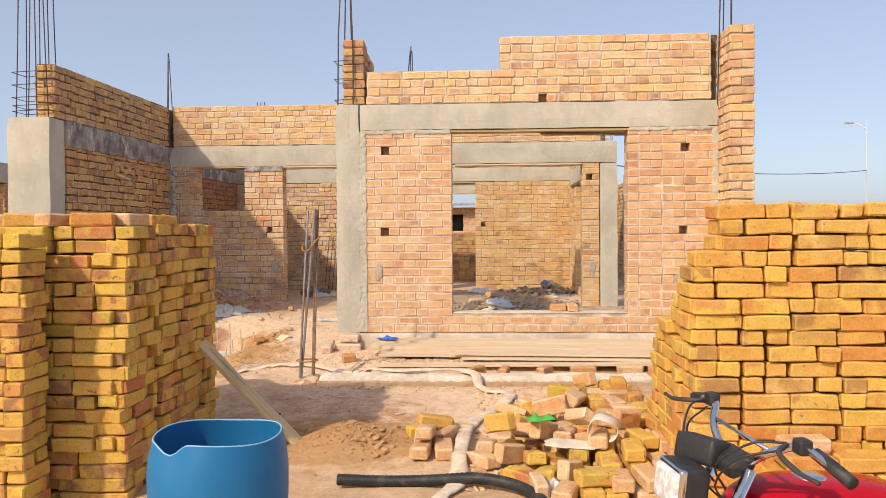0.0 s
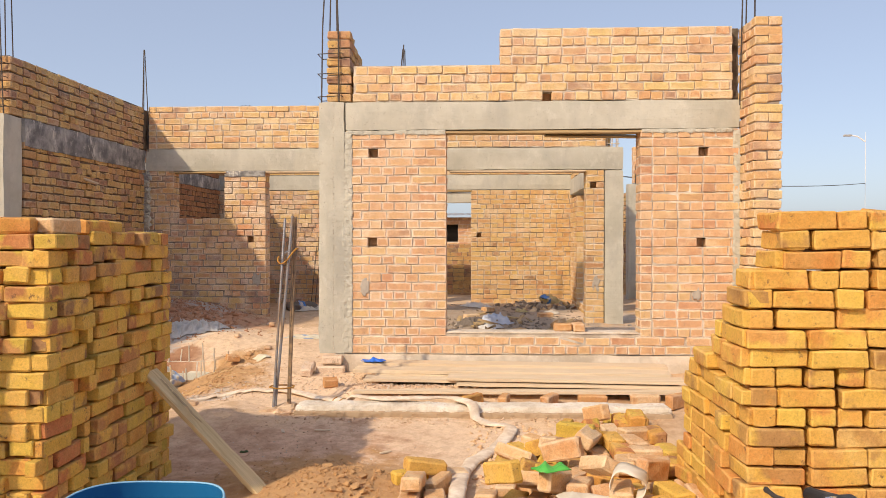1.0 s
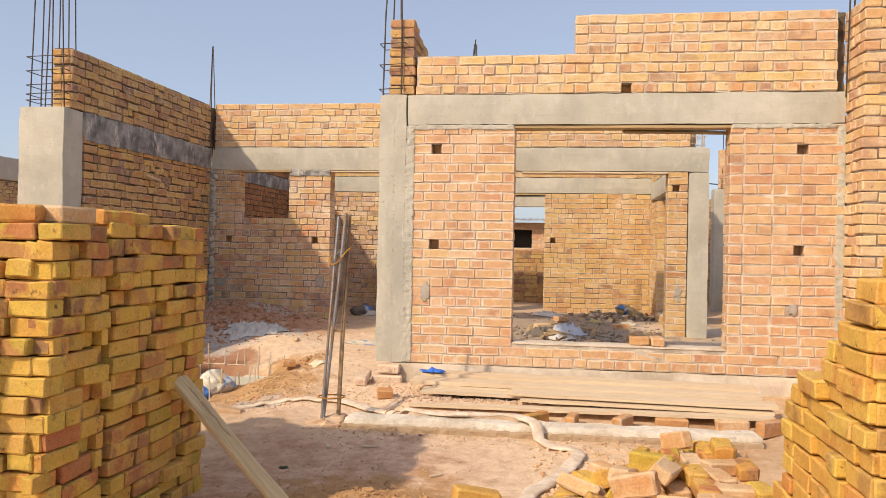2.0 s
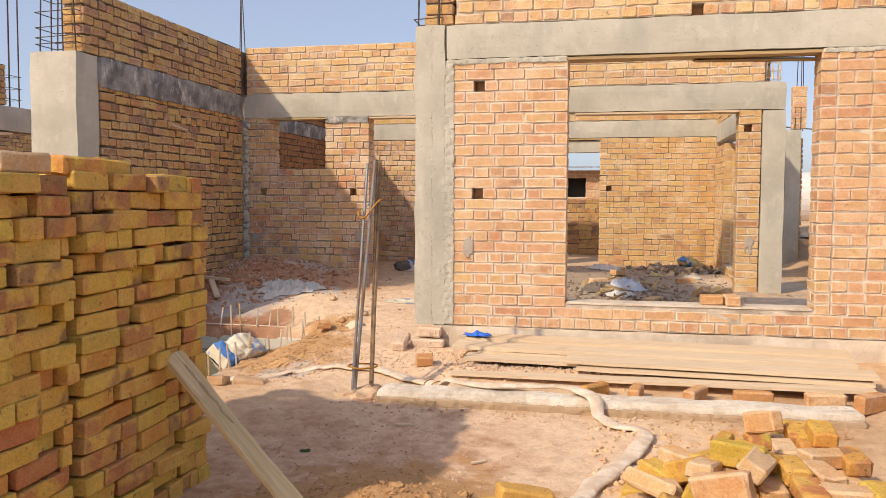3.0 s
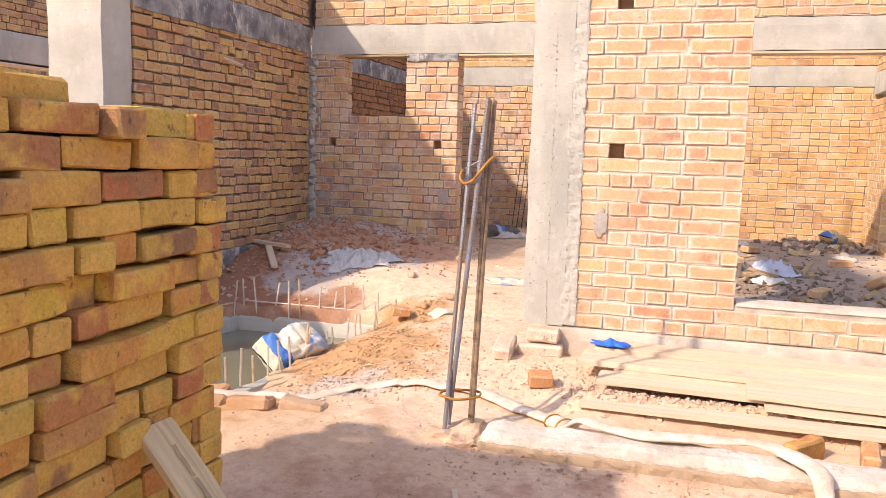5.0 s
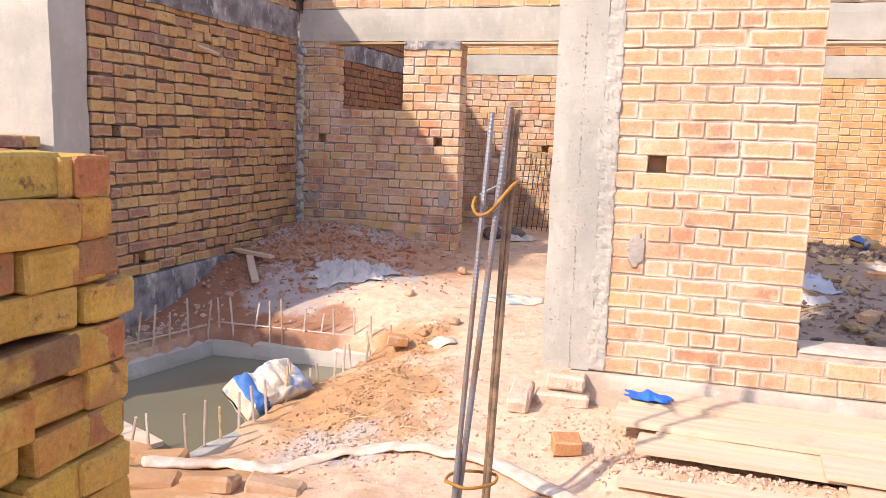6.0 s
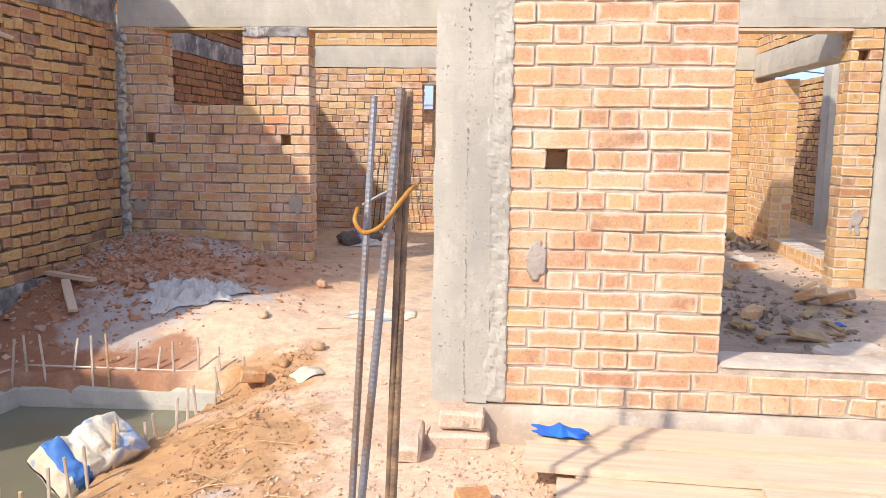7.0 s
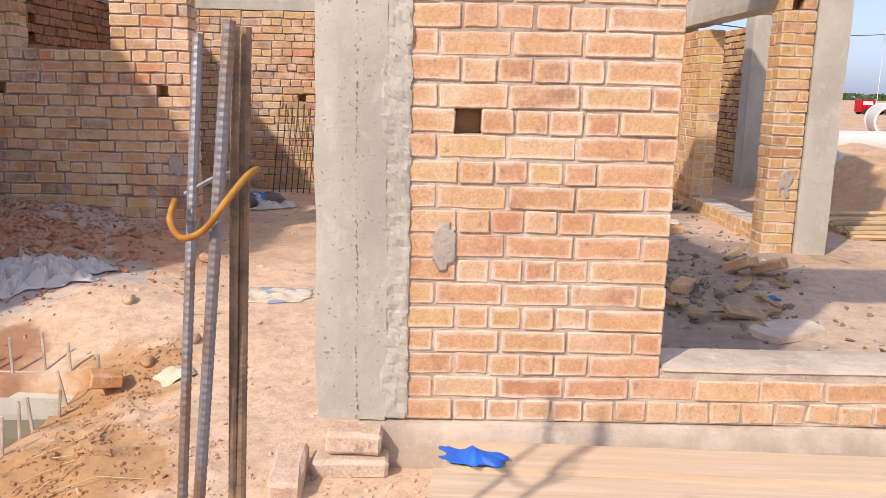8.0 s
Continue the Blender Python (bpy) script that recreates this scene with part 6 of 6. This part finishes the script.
chips("corner_scrap", "dark scrap heaped against the rear wall", 160, around(1.5, 14.55, 0.3, 0.25), 0.10, scrap_mat, 45)
chips("corner_chips", "broken yellow brick among the scrap", 60, around(1.55, 14.45, 0.3, 0.3), 0.10, brick_ochre, 57)
chips("room_scrap", "dark splintered scrap heaped in the room", 340, around(0.6, 10.8, 0.5, 0.7), 0.05, scrap_mat, 44)

def slab_piece(lx, ly, lz):
    """A flat broken piece with a ragged outline."""
    bm = bmesh.new()
    ring = []
    for k in range(14):
        a = 2 * math.pi * k / 14
        q = max(abs(math.cos(a)), abs(math.sin(a))) * (1 + 0.16 * noise.noise(Vector((k * 1.7, 3.1, 0))))
        ring.append((lx / 2 * math.cos(a) / q, ly / 2 * math.sin(a) / q))
    low, top = [[bm.verts.new((x * f, y * f, z)) for x, y in ring] for z, f in ((-lz / 2, 1.0), (lz / 2, 0.96))]
    bm.faces.new(low[::-1])
    bm.faces.new(top)
    for k in range(14):
        bm.faces.new((low[k], low[(k + 1) % 14], top[(k + 1) % 14], top[k]))
    return bm


slab = part("broken_slab", slab_piece(0.42, 0.24, 0.035), cement_pale, None)
slab.matrix_world = Matrix.LocRotScale((1.26, 9.86, ground_z(1.26, 9.86) + 0.018), Euler((0.03, -0.04, 0.35)), None)
tagged(slab, "broken pale cement slab lying on the room floor", "slab")

# ---- hoses ----
pts = [(-2.62, 7.00), (-2.47, 7.09), (-2.32, 7.17), (-2.16, 7.17), (-2.05, 7.25), (-1.92, 7.40), (-1.70, 7.50), (-1.45, 7.50), (-1.25, 7.48), (-1.09, 7.42), (-0.85, 7.30), (-0.66, 7.16), (-0.5, 7.02), (-0.3, 6.98), (0.0, 7.03), (0.15, 7.05), (0.28, 6.95), (0.42, 6.70), (0.50, 6.58), (0.61, 6.53), (0.65, 6.45), (0.61, 6.26), (0.47, 5.85), (0.36, 5.55), (0.32, 5.18), (0.30, 4.62), (0.30, 4.18), (0.22, 3.95), (0.12, 3.6)]
path = []
for q in smooth_path([(x, y, 0) for x, y in pts], 9):
    on_kerb = ease(-1.16, -1.03, q.x) * ease(6.66, 6.80, q.y) * (1 - ease(7.07, 7.42, q.y))
    z = max(ground_z(q.x, q.y) + 0.02, 0.382 * on_kerb)
    if 0.2 < q.x < 0.42 and 4.5 < q.y < 5.4:
        z += 0.03
    path.append((q.x, q.y, z))
rad = [0.047 * (1 + 0.3 * noise.noise(Vector(p) * 5.0)) for p in path]
hose = thing("lay_flat_hose", path[0], "dusty white canvas hose snaking over kerb and yard", "hose")
o = Vector(path[0])
part("hose_tube", tube([Vector(p) - o for p in path], rad, 12, 0.30, True, 0.25), hose_mat, hose, "", True)
k = min(range(len(path)), key=lambda i: (path[i][0] + 0.72) ** 2 + (path[i][1] - 7.2) ** 2)
along = [Vector(p) - o for p in path[k - 2:k + 3]]
part("coupling", tube(along, rad[k] * 1.10, 12, 0.55), cement_pale, hose, "grey sleeve joining two lengths of hose", True)
for m in (0, 3):
    part("clamp", tube([along[m], along[m].lerp(along[m + 1], 0.3)], rad[k] * 1.18, 12, 0.6), rust, hose, "rusty clamp ring")
path = smooth_path([(-0.36, 4.16, 0.27), (-0.1, 4.17, 0.26), (0.15, 4.16, 0.27), (0.42, 4.14, 0.29), (0.62, 4.05, 0.28), (0.74, 3.88, 0.26), (0.78, 3.6, 0.25), (0.75, 3.3, 0.24)], 20)
bm = tube(path, [0.031 * (1.06 if i % 2 else 0.97) for i in range(len(path))], 10)
tagged(part("black_pipe", bm, rubber, None, "", True), "dusty black ribbed flexible pipe on the ground", "pipe")

# ---- blue drum ----
def drum():
    ob = thing("plastic_drum", (-0.70, 3.22, 0.21), "cut-open blue plastic drum with a split rim", "drum")
    n, rows = 56, [(-0.0, 0.255), (0.02, 0.272), (0.10, 0.283), (0.2, 0.289), (0.3, 0.294), (0.4, 0.295), (0.48, 0.288), (0.53, 0.276), (0.555, 0.270)]

    def radius(a, rr, h):
        dent = 0.03 * math.exp(-((a - 4.35) / 0.28) ** 2) * ease(0.3, 0.55, h)
        return rr * (1 + 0.012 * math.cos(2 * a)) - dent

    def height(a, h):
        cut = -0.045 * math.exp(-((a - 4.15) / 0.22) ** 2) + 0.008 * math.sin(3 * a)
        return h + cut * ease(0.35, 0.555, h)

    bm = bmesh.new()
    for wall, flip in ((0.0, False), (0.008, True)):
        rings = [[bm.verts.new((math.cos(a) * (radius(a, rr, h) - wall), math.sin(a) * (radius(a, rr, h) - wall), height(a, h) + (0.01 if wall and h < 0.01 else 0))) for a in [2 * math.pi * k / n for k in range(n)]] for h, rr in rows]
        for r0, r1 in zip(rings, rings[1:]):
            for k in range(n):
                q = (r0[k], r0[(k + 1) % n], r1[(k + 1) % n], r1[k])
                bm.faces.new(q[::-1] if flip else q)
        bm.faces.new(rings[0] if flip else rings[0][::-1])
    part("shell", bm, blue_plastic, ob, "", True)
    rim = [(math.cos(a) * (radius(a, 0.270, 0.555) - 0.004), math.sin(a) * (radius(a, 0.270, 0.555) - 0.004), height(a, 0.555)) for a in [2 * math.pi * k / 56 for k in range(57)]]
    part("rim", tube(rim, 0.0042, 6, caps=False), cut_plastic, ob, "pale raw cut plastic rim", True)
    return ob


drum()

# props standing in the rear window
for k, x in enumerate((-1.92, -1.80, -1.66, -1.55)):
    prop = part("timber_prop", tube([(x, 15.50 + 0.04 * k, 0.40), (x + 0.03, 15.52, 2.5)], 0.026, 7, wobble=0.2), wood_old, None)
    tagged(prop, "rough timber prop standing behind the rear window", "prop", "timber props")

a, c = Vector((-4.36, 10.04, 2.40)), Vector((-4.20, 10.16, 2.33))
tagged(part("putlog_stick", tube([a, a.lerp(c, 0.5), c], 0.016, 6), wood_pale, None), "short pale stick poking out of the brick wall", "stick", "timber sticks")
plank(-1.0, 1.0, 0, 0.25, 0, 0.03, 0, 0, "pale formwork plank under the neighbouring beam", 0.0, wood_pale, "formwork planks", "formwork_plank").matrix_world = pose(-8.5, 11.5, 2.53, 0, 0, 90)

# a split along the leaning board
split = part("split", lumpy_box((-0.505, -0.007, -0.003), (-0.08, 0.006, 0.003), step=0.018, amp=0.008, soft=0.002, freq=14), wood_form, board, "dark splintered groove in the wood")
split.location = (0, 0.010, 0.0165)
for x, y, a, l in ((-1.0, 6.35, 1.9, 0.10), (-0.72, 6.4, 0.1, 0.12), (-0.2, 5.9, 0.7, 0.09), (-2.0, 9.98, 0.2, 0.16)):
    lath = part("timber_chip", lumpy_box((-l / 2, -0.012, -0.006), (l / 2, 0.012, 0.006), step=0.03, amp=0.003, soft=0.003), wood_pale, None)
    lath.matrix_world = Matrix.LocRotScale((x, y, ground_z(x, y) + 0.008), Euler((0, 0, a)), None)
    tagged(lath, "small pale chip of timber on the earth", "wood chip", "timber chips")

# ---- motorcycle ----
def rounded(size, bevel=0.02, seg=3):
    bm = bmesh.new()
    bmesh.ops.create_cube(bm, size=1.0)
    bmesh.ops.scale(bm, verts=bm.verts, vec=size)
    bmesh.ops.bevel(bm, geom=bm.edges[:], offset=bevel, segments=seg, affect="EDGES", profile=0.6)
    return bm


def moved(bm, at, turn=(0, 0, 0)):
    bmesh.ops.transform(bm, verts=bm.verts, matrix=Matrix.LocRotScale(at, Euler(turn), None))
    return bm


def blob(size, power=0.75):
    bm = bmesh.new()
    bmesh.ops.create_uvsphere(bm, u_segments=28, v_segments=18, radius=1.0)
    for v in bm.verts:
        v.co = Vector([math.copysign(abs(c) ** power, c) * s for c, s in zip(v.co, size)])
    return bm


def motorcycle():
    ob = thing("motorcycle", (1.10, 1.90, 0.185), "red motorcycle with chrome handlebar and square headlamp, parked", "motorcycle")
    ob.rotation_euler = (-0.05, 0, math.pi + 0.205)
    ob.scale = (0.935, 0.935, 0.935)
    P = lambda name, bm, mat, label="", smooth=True, under=None: part(name, bm, mat, under or ob, label, smooth)
    bars = P("handlebar", tube(smooth_path([(-0.05, 0.36, 1.005), (-0.035, 0.22, 1.03), (0.01, 0.14, 0.99), (0.02, 0.07, 0.945), (0.02, 0, 0.935), (0.02, -0.07, 0.945), (0.01, -0.14, 0.99), (-0.035, -0.22, 1.03), (-0.05, -0.36, 1.005)], 6), 0.0115, 10), chrome, "bent chrome handlebar")
    P("brace", tube([(0.005, 0.15, 1.0), (0.0, -0.15, 1.0)], 0.006, 8), chrome, "", True, bars)
    for s in (1, -1):
        grip = P("grip", tube([(-0.047, s * 0.255, 1.026), (-0.05, s * 0.30, 1.017), (-0.052, s * 0.385, 1.0)], [0.0145, 0.0155, 0.016], 12), rubber, "black rubber grip", True, bars)
        P("switch_box", moved(rounded((0.035, 0.04, 0.038), 0.008), (-0.03, s * 0.228, 1.035)), vinyl, "", True, bars)
        P("lever", tube(smooth_path([(0.0, s * 0.21, 1.035), (0.045, s * 0.25, 1.03), (0.05, s * 0.33, 1.015), (0.04, s * 0.40, 1.01)], 4), [0.007] * 9 + [0.005] * 3 + [0.0065], 6), dark_iron, "", True, bars)
        P("cable", tube(smooth_path([(0.0, s * 0.21, 1.04), (0.07, s * 0.17, 1.03), (0.12, s * 0.09, 0.95), (0.06, s * 0.03, 0.86)], 6), 0.0033, 6), vinyl, "", True, bars)
        P("cable", tube(smooth_path([(0.0, s * 0.20, 1.02), (0.09, s * 0.14, 0.98), (0.10, s * 0.05, 0.88), (0.03, s * 0.02, 0.80)], 6), 0.003, 6), vinyl, "", True, bars)
    lamp = P("headlamp", moved(rounded((0.09, 0.135, 0.110), 0.02), (0.165, 0, 0.875), (0, -0.08, 0)), vinyl, "black headlamp shell")
    P("lens", moved(rounded((0.03, 0.122, 0.097), 0.014), (0.208, 0, 0.872), (0, -0.08, 0)), lamp_glass, "clear square lens", True, lamp)
    P("bezel", moved(rounded((0.022, 0.138, 0.113), 0.009), (0.197, 0, 0.873), (0, -0.08, 0)), chrome, "chrome bezel", True, lamp)
    P("handlebar_bag", moved(rounded((0.07, 0.135, 0.075), 0.012, 2), (0.09, -0.05, 0.945), (0.05, -0.25, 0.35)), vinyl, "small black bag on the bars")
    P("meter", moved(rounded((0.08, 0.12, 0.05), 0.02), (0.04, 0.02, 0.935), (0, 0.4, 0)), vinyl, "black meter housing")
    for s in (1, -1):
        ind = P("indicator", moved(blob((0.035, 0.028, 0.026)), (0.13, s * 0.17, 0.84)), amber, "amber indicator")
        P("stalk", tube([(0.12, s * 0.06, 0.84), (0.125, s * 0.15, 0.84)], 0.007, 6), chrome, "", True, ind)
        fork = P("fork_leg", tube([(0.02, s * 0.085, 0.93), (0.16, s * 0.085, 0.62), (0.31, s * 0.085, 0.30)], [0.016, 0.017, 0.022], 10), chrome)
    tank = P("fuel_tank", moved(blob((0.30, 0.135, 0.135), 0.72), (-0.25, 0, 0.735), (0, -0.07, 0)), red_paint, "glossy red fuel tank")
    P("stripe", moved(blob((0.20, 0.128, 0.010), 0.5), (-0.25, 0, 0.805), (0, -0.10, 0)), yellow_trim, "yellow side stripe", True, tank)
    P("badge", moved(blob((0.13, 0.134, 0.008), 0.5), (-0.25, 0, 0.785), (0, -0.04, 0)), white_paint, "white painted flash", True, tank)
    P("filler_cap", moved(blob((0.04, 0.04, 0.012), 0.6), (-0.20, 0, 0.868)), chrome, "chrome filler cap", True, tank)
    P("seat", moved(rounded((0.62, 0.24, 0.10), 0.04), (-0.86, 0, 0.79)), vinyl, "long black seat")
    P("engine", moved(rounded((0.30, 0.24, 0.28), 0.04), (-0.33, 0, 0.42)), dark_iron, "dark finned engine")
    P("frame", tube([(0.0, 0, 0.85), (-0.2, 0, 0.5), (-0.45, 0, 0.32), (-0.62, 0, 0.5), (-1.15, 0, 0.72)], 0.02, 8), vinyl)
    P("exhaust", tube([(-0.22, -0.1, 0.45), (-0.2, -0.14, 0.25), (-0.5, -0.16, 0.24), (-1.2, -0.18, 0.30)], [0.02, 0.02, 0.035, 0.04], 10), chrome, "chrome exhaust pipe")
    P("tail_lamp", moved(rounded((0.07, 0.14, 0.09), 0.015), (-1.22, 0, 0.74)), red_paint, "red tail lamp")
    P("carrier", tube([(-1.05, 0.12, 0.86), (-1.4, 0.12, 0.88), (-1.4, -0.12, 0.88), (-1.05, -0.12, 0.86)], 0.009, 6), chrome, "chrome carrier")
    for x, nm in ((0.40, "front_wheel"), (-0.86, "rear_wheel")):
        circle = lambda rr, n=40: [(x + math.cos(2 * math.pi * k / n) * rr, 0, 0.30 + math.sin(2 * math.pi * k / n) * rr) for k in range(n + 1)]
        wheel = P(nm, tube(circle(0.262), 0.038, 10, caps=False), rubber, "black tyre")
        P("rim", tube(circle(0.225), 0.016, 8, caps=False), chrome, "", True, wheel)
        P("hub", tube([(x, -0.06, 0.30), (x, 0.06, 0.30)], 0.05, 14), dark_iron, "", True, wheel)
        bm = bmesh.new()
        for k in range(18):
            a = 2 * math.pi * k / 18
            t = tube([(x + math.cos(a) * 0.04, 0.03 * (-1) ** k, 0.30 + math.sin(a) * 0.04), (x + math.cos(a + 0.2) * 0.222, 0, 0.30 + math.sin(a + 0.2) * 0.222)], 0.002, 4)
            me = bpy.data.meshes.new("spokes")
            t.to_mesh(me)
            t.free()
            bm.from_mesh(me)
        P("spokes", bm, chrome, "", False, wheel)
        guard = [(x + math.cos(a) * 0.325, 0, 0.30 + math.sin(a) * 0.325) for a in [0.35 + 2.3 * k / 14 for k in range(15)]]
        P("mudguard", tube(guard, 0.055, 8, 0.35), red_paint if x > 0 else chrome)
    P("side_stand", tube([(-0.4, 0.12, 0.30), (-0.45, 0.30, 0.0)], 0.010, 6), dark_iron)
    return ob


motorcycle()

# ---- beyond the walls ----
HUT = Run("x", 20.0, 1)
brick_wall("wall_hut", "small orange brick hut behind the rear doorway", HUT, -3.2, 1.5, 0.15, 24, [(-0.62, -0.12, 1.62, 2.05)], brick_orange, mortar, seed=51)
# Solid near-black block in place of the hut's shaded room.
tagged(part("hut_dark_room", lumpy_box((-3.1, 20.3, 0.1), (1.4, 22.5, 2.15), step=1.0, amp=0), shade_black, None), "black block standing in for the hut's shaded inside", "room", kind="structure")
bm = bmesh.new()
rows = []
for i in range(60):
    x = -3.4 + i * 0.085
    rows.append([bm.verts.new((x, y, 2.24 + 0.02 * (i % 2) + 0.05 * (y - 19.7) + noise.noise(Vector((x * 2, y, 0))) * 0.03)) for y in (19.7, 21.0, 22.6)])
for r0, r1 in zip(rows, rows[1:]):
    for k in range(2):
        bm.faces.new((r0[k], r1[k], r1[k + 1], r0[k + 1]))
tagged(part("roof_hut", bm, tin, None), "ragged corrugated sheet roof on the hut", "roof", kind="structure")
brick_wall("wall_yard_low", "low shaded brick wall behind the house", Run("x", 17.6, 1), -3.5, 1.2, 0.2, 16, [], brick_shade_brown, mortar_dark, seed=52)


def concrete_pipe(at, radius, length, turn, label):
    ob = thing("concrete_pipe", at, label, "concrete pipe", "concrete pipes")
    bm = bmesh.new()
    n = 28
    rings = []
    for x, rr in ((-length / 2, radius * 0.86), (-length / 2, radius), (length / 2 - 0.12, radius), (length / 2 - 0.12, radius * 1.08), (length / 2, radius * 1.08), (length / 2, radius * 0.86)):
        rings.append([bm.verts.new((x, math.cos(2 * math.pi * k / n) * rr, radius + math.sin(2 * math.pi * k / n) * rr)) for k in range(n)])
    for r0, r1 in zip(rings, rings[1:] + rings[:1]):
        for k in range(n):
            bm.faces.new((r0[k], r0[(k + 1) % n], r1[(k + 1) % n], r1[k]))
    bmesh.ops.recalc_face_normals(bm, faces=bm.faces)
    part("pipe_wall", bm, pipe_mat, ob, "", False)
    ob.rotation_euler = (0, 0, turn)
    return ob


concrete_pipe((6.9, 28.5, ground_z(6.9, 28.5)), 0.80, 2.4, 0.15, "large white concrete pipe lying on open ground")
concrete_pipe((5.95, 17.2, ground_z(5.95, 17.2) - 0.02), 0.18, 2.4, 0.1, "white concrete pipe on the earth bank")
for x, y, t in ((8.7, 22.6, 1.15), (9.6, 22.9, 1.2), (10.5, 23.1, 1.25)):
    concrete_pipe((x, y, ground_z(x, y) - 0.02), 0.32, 2.4, t, "white concrete pipe stacked on open ground")
lumpy_sack("rubble_sack", "pale dusty sack beside the far column", (3.75, 15.2, ground_z(3.75, 15.2) + 0.16), (0.35, 0.3, 0.25), (0, 0, 0.4), 4.0, sack_mat, None)
r = random.Random(77)
for i in range(9):
    y = 12.5 + 0.075 * i
    z = max(ground_z(2.95 + 0.5 * k, y + 0.03 * k) for k in range(5))
    pole = part("timber_pole", tube([(2.95, y, z + 0.02 + 0.02 * (i % 3)), (4.9, y + r.gauss(0.1, 0.06), z + 0.05 + 0.02 * (i % 3))], 0.026, 7), wood_old, None)
    tagged(pole, "weathered timber pole lying on the ground", "pole", "timber poles")

truck = thing("truck", (34.0, 71.0, ground_z(34, 71)), "small red truck parked on the far track", "truck")
for nm, s, p, m in (("cab", (1.5, 1.5, 1.3), (-0.6, 0, 0.95), red_paint), ("bed", (2.2, 1.5, 0.6), (1.4, 0, 0.75), red_paint)):
    part(nm, moved(rounded(s, 0.12), p), m, truck)
part("window", moved(rounded((1.1, 1.52, 0.42), 0.05), (-0.65, 0, 1.25)), lamp_glass, truck, "pale window glass")
for x in (-0.8, 1.6):
    for y in (-0.7, 0.7):
        part("wheel", tube([(x, y - 0.1, 0.32), (x, y + 0.1, 0.32)], 0.33, 16), rubber, truck)
truck.scale = (0.75, 0.75, 0.75)
lamp_post = thing("street_lamp", (24.8, 53.0, ground_z(24.8, 53.0)), "tall pale street lamp beside the far road", "street lamp")
part("pole", tube([(0, 0, 0), (0, 0, 4), (0.02, 0, 8.0)], [0.02, 0.015, 0.012], 10), white_paint, lamp_post)
part("arm", tube([(0, 0, 7.4), (-0.5, 0, 7.75), (-0.9, 0, 7.8)], 0.04, 6), white_paint, lamp_post)
part("lantern", moved(rounded((0.5, 0.2, 0.12), 0.04), (-1.1, 0, 7.8)), tin, lamp_post)
a, b = Vector((0.2, 23.0, 3.9)), Vector((24.8, 53.0, 5.3))
tagged(part("overhead_cable", tube([a.lerp(b, k / 20) - Vector((0, 0, 0.7 * (k / 20) * (1 - k / 20) * 4 * 0.6)) for k in range(21)], 0.02, 5), vinyl, None), "dark overhead cable strung to the far lamp post", "cable")

items, fl = [], []
for i in range(2600):
    x = r.uniform(60, 330)
    y = 330 + r.gauss(0, 10)
    h = 3.2 * (0.6 + 0.6 * abs(noise.noise(Vector((x * 0.05, 0, 0))))) + 0.8
    c = np.array((x, y, r.uniform(0, 1) * h))
    q = np.array([[-0.5, 0, -0.4], [0.5, 0.1, -0.3], [0.4, 0, 0.5], [-0.4, -0.1, 0.4]]) * r.uniform(0.7, 1.6)
    items.append(turned(q, r.uniform(-0.5, 0.5), r.uniform(-1, 1), r.uniform(-0.8, 0.8), c))
    fl.append([4 * i + k for k in range(4)])
tagged(new("far_trees", mesh_of("far_trees", np.concatenate(items), fl, leaf_mat)), "hazy line of low trees on the horizon", "trees", kind="stuff")
lay_bricks()
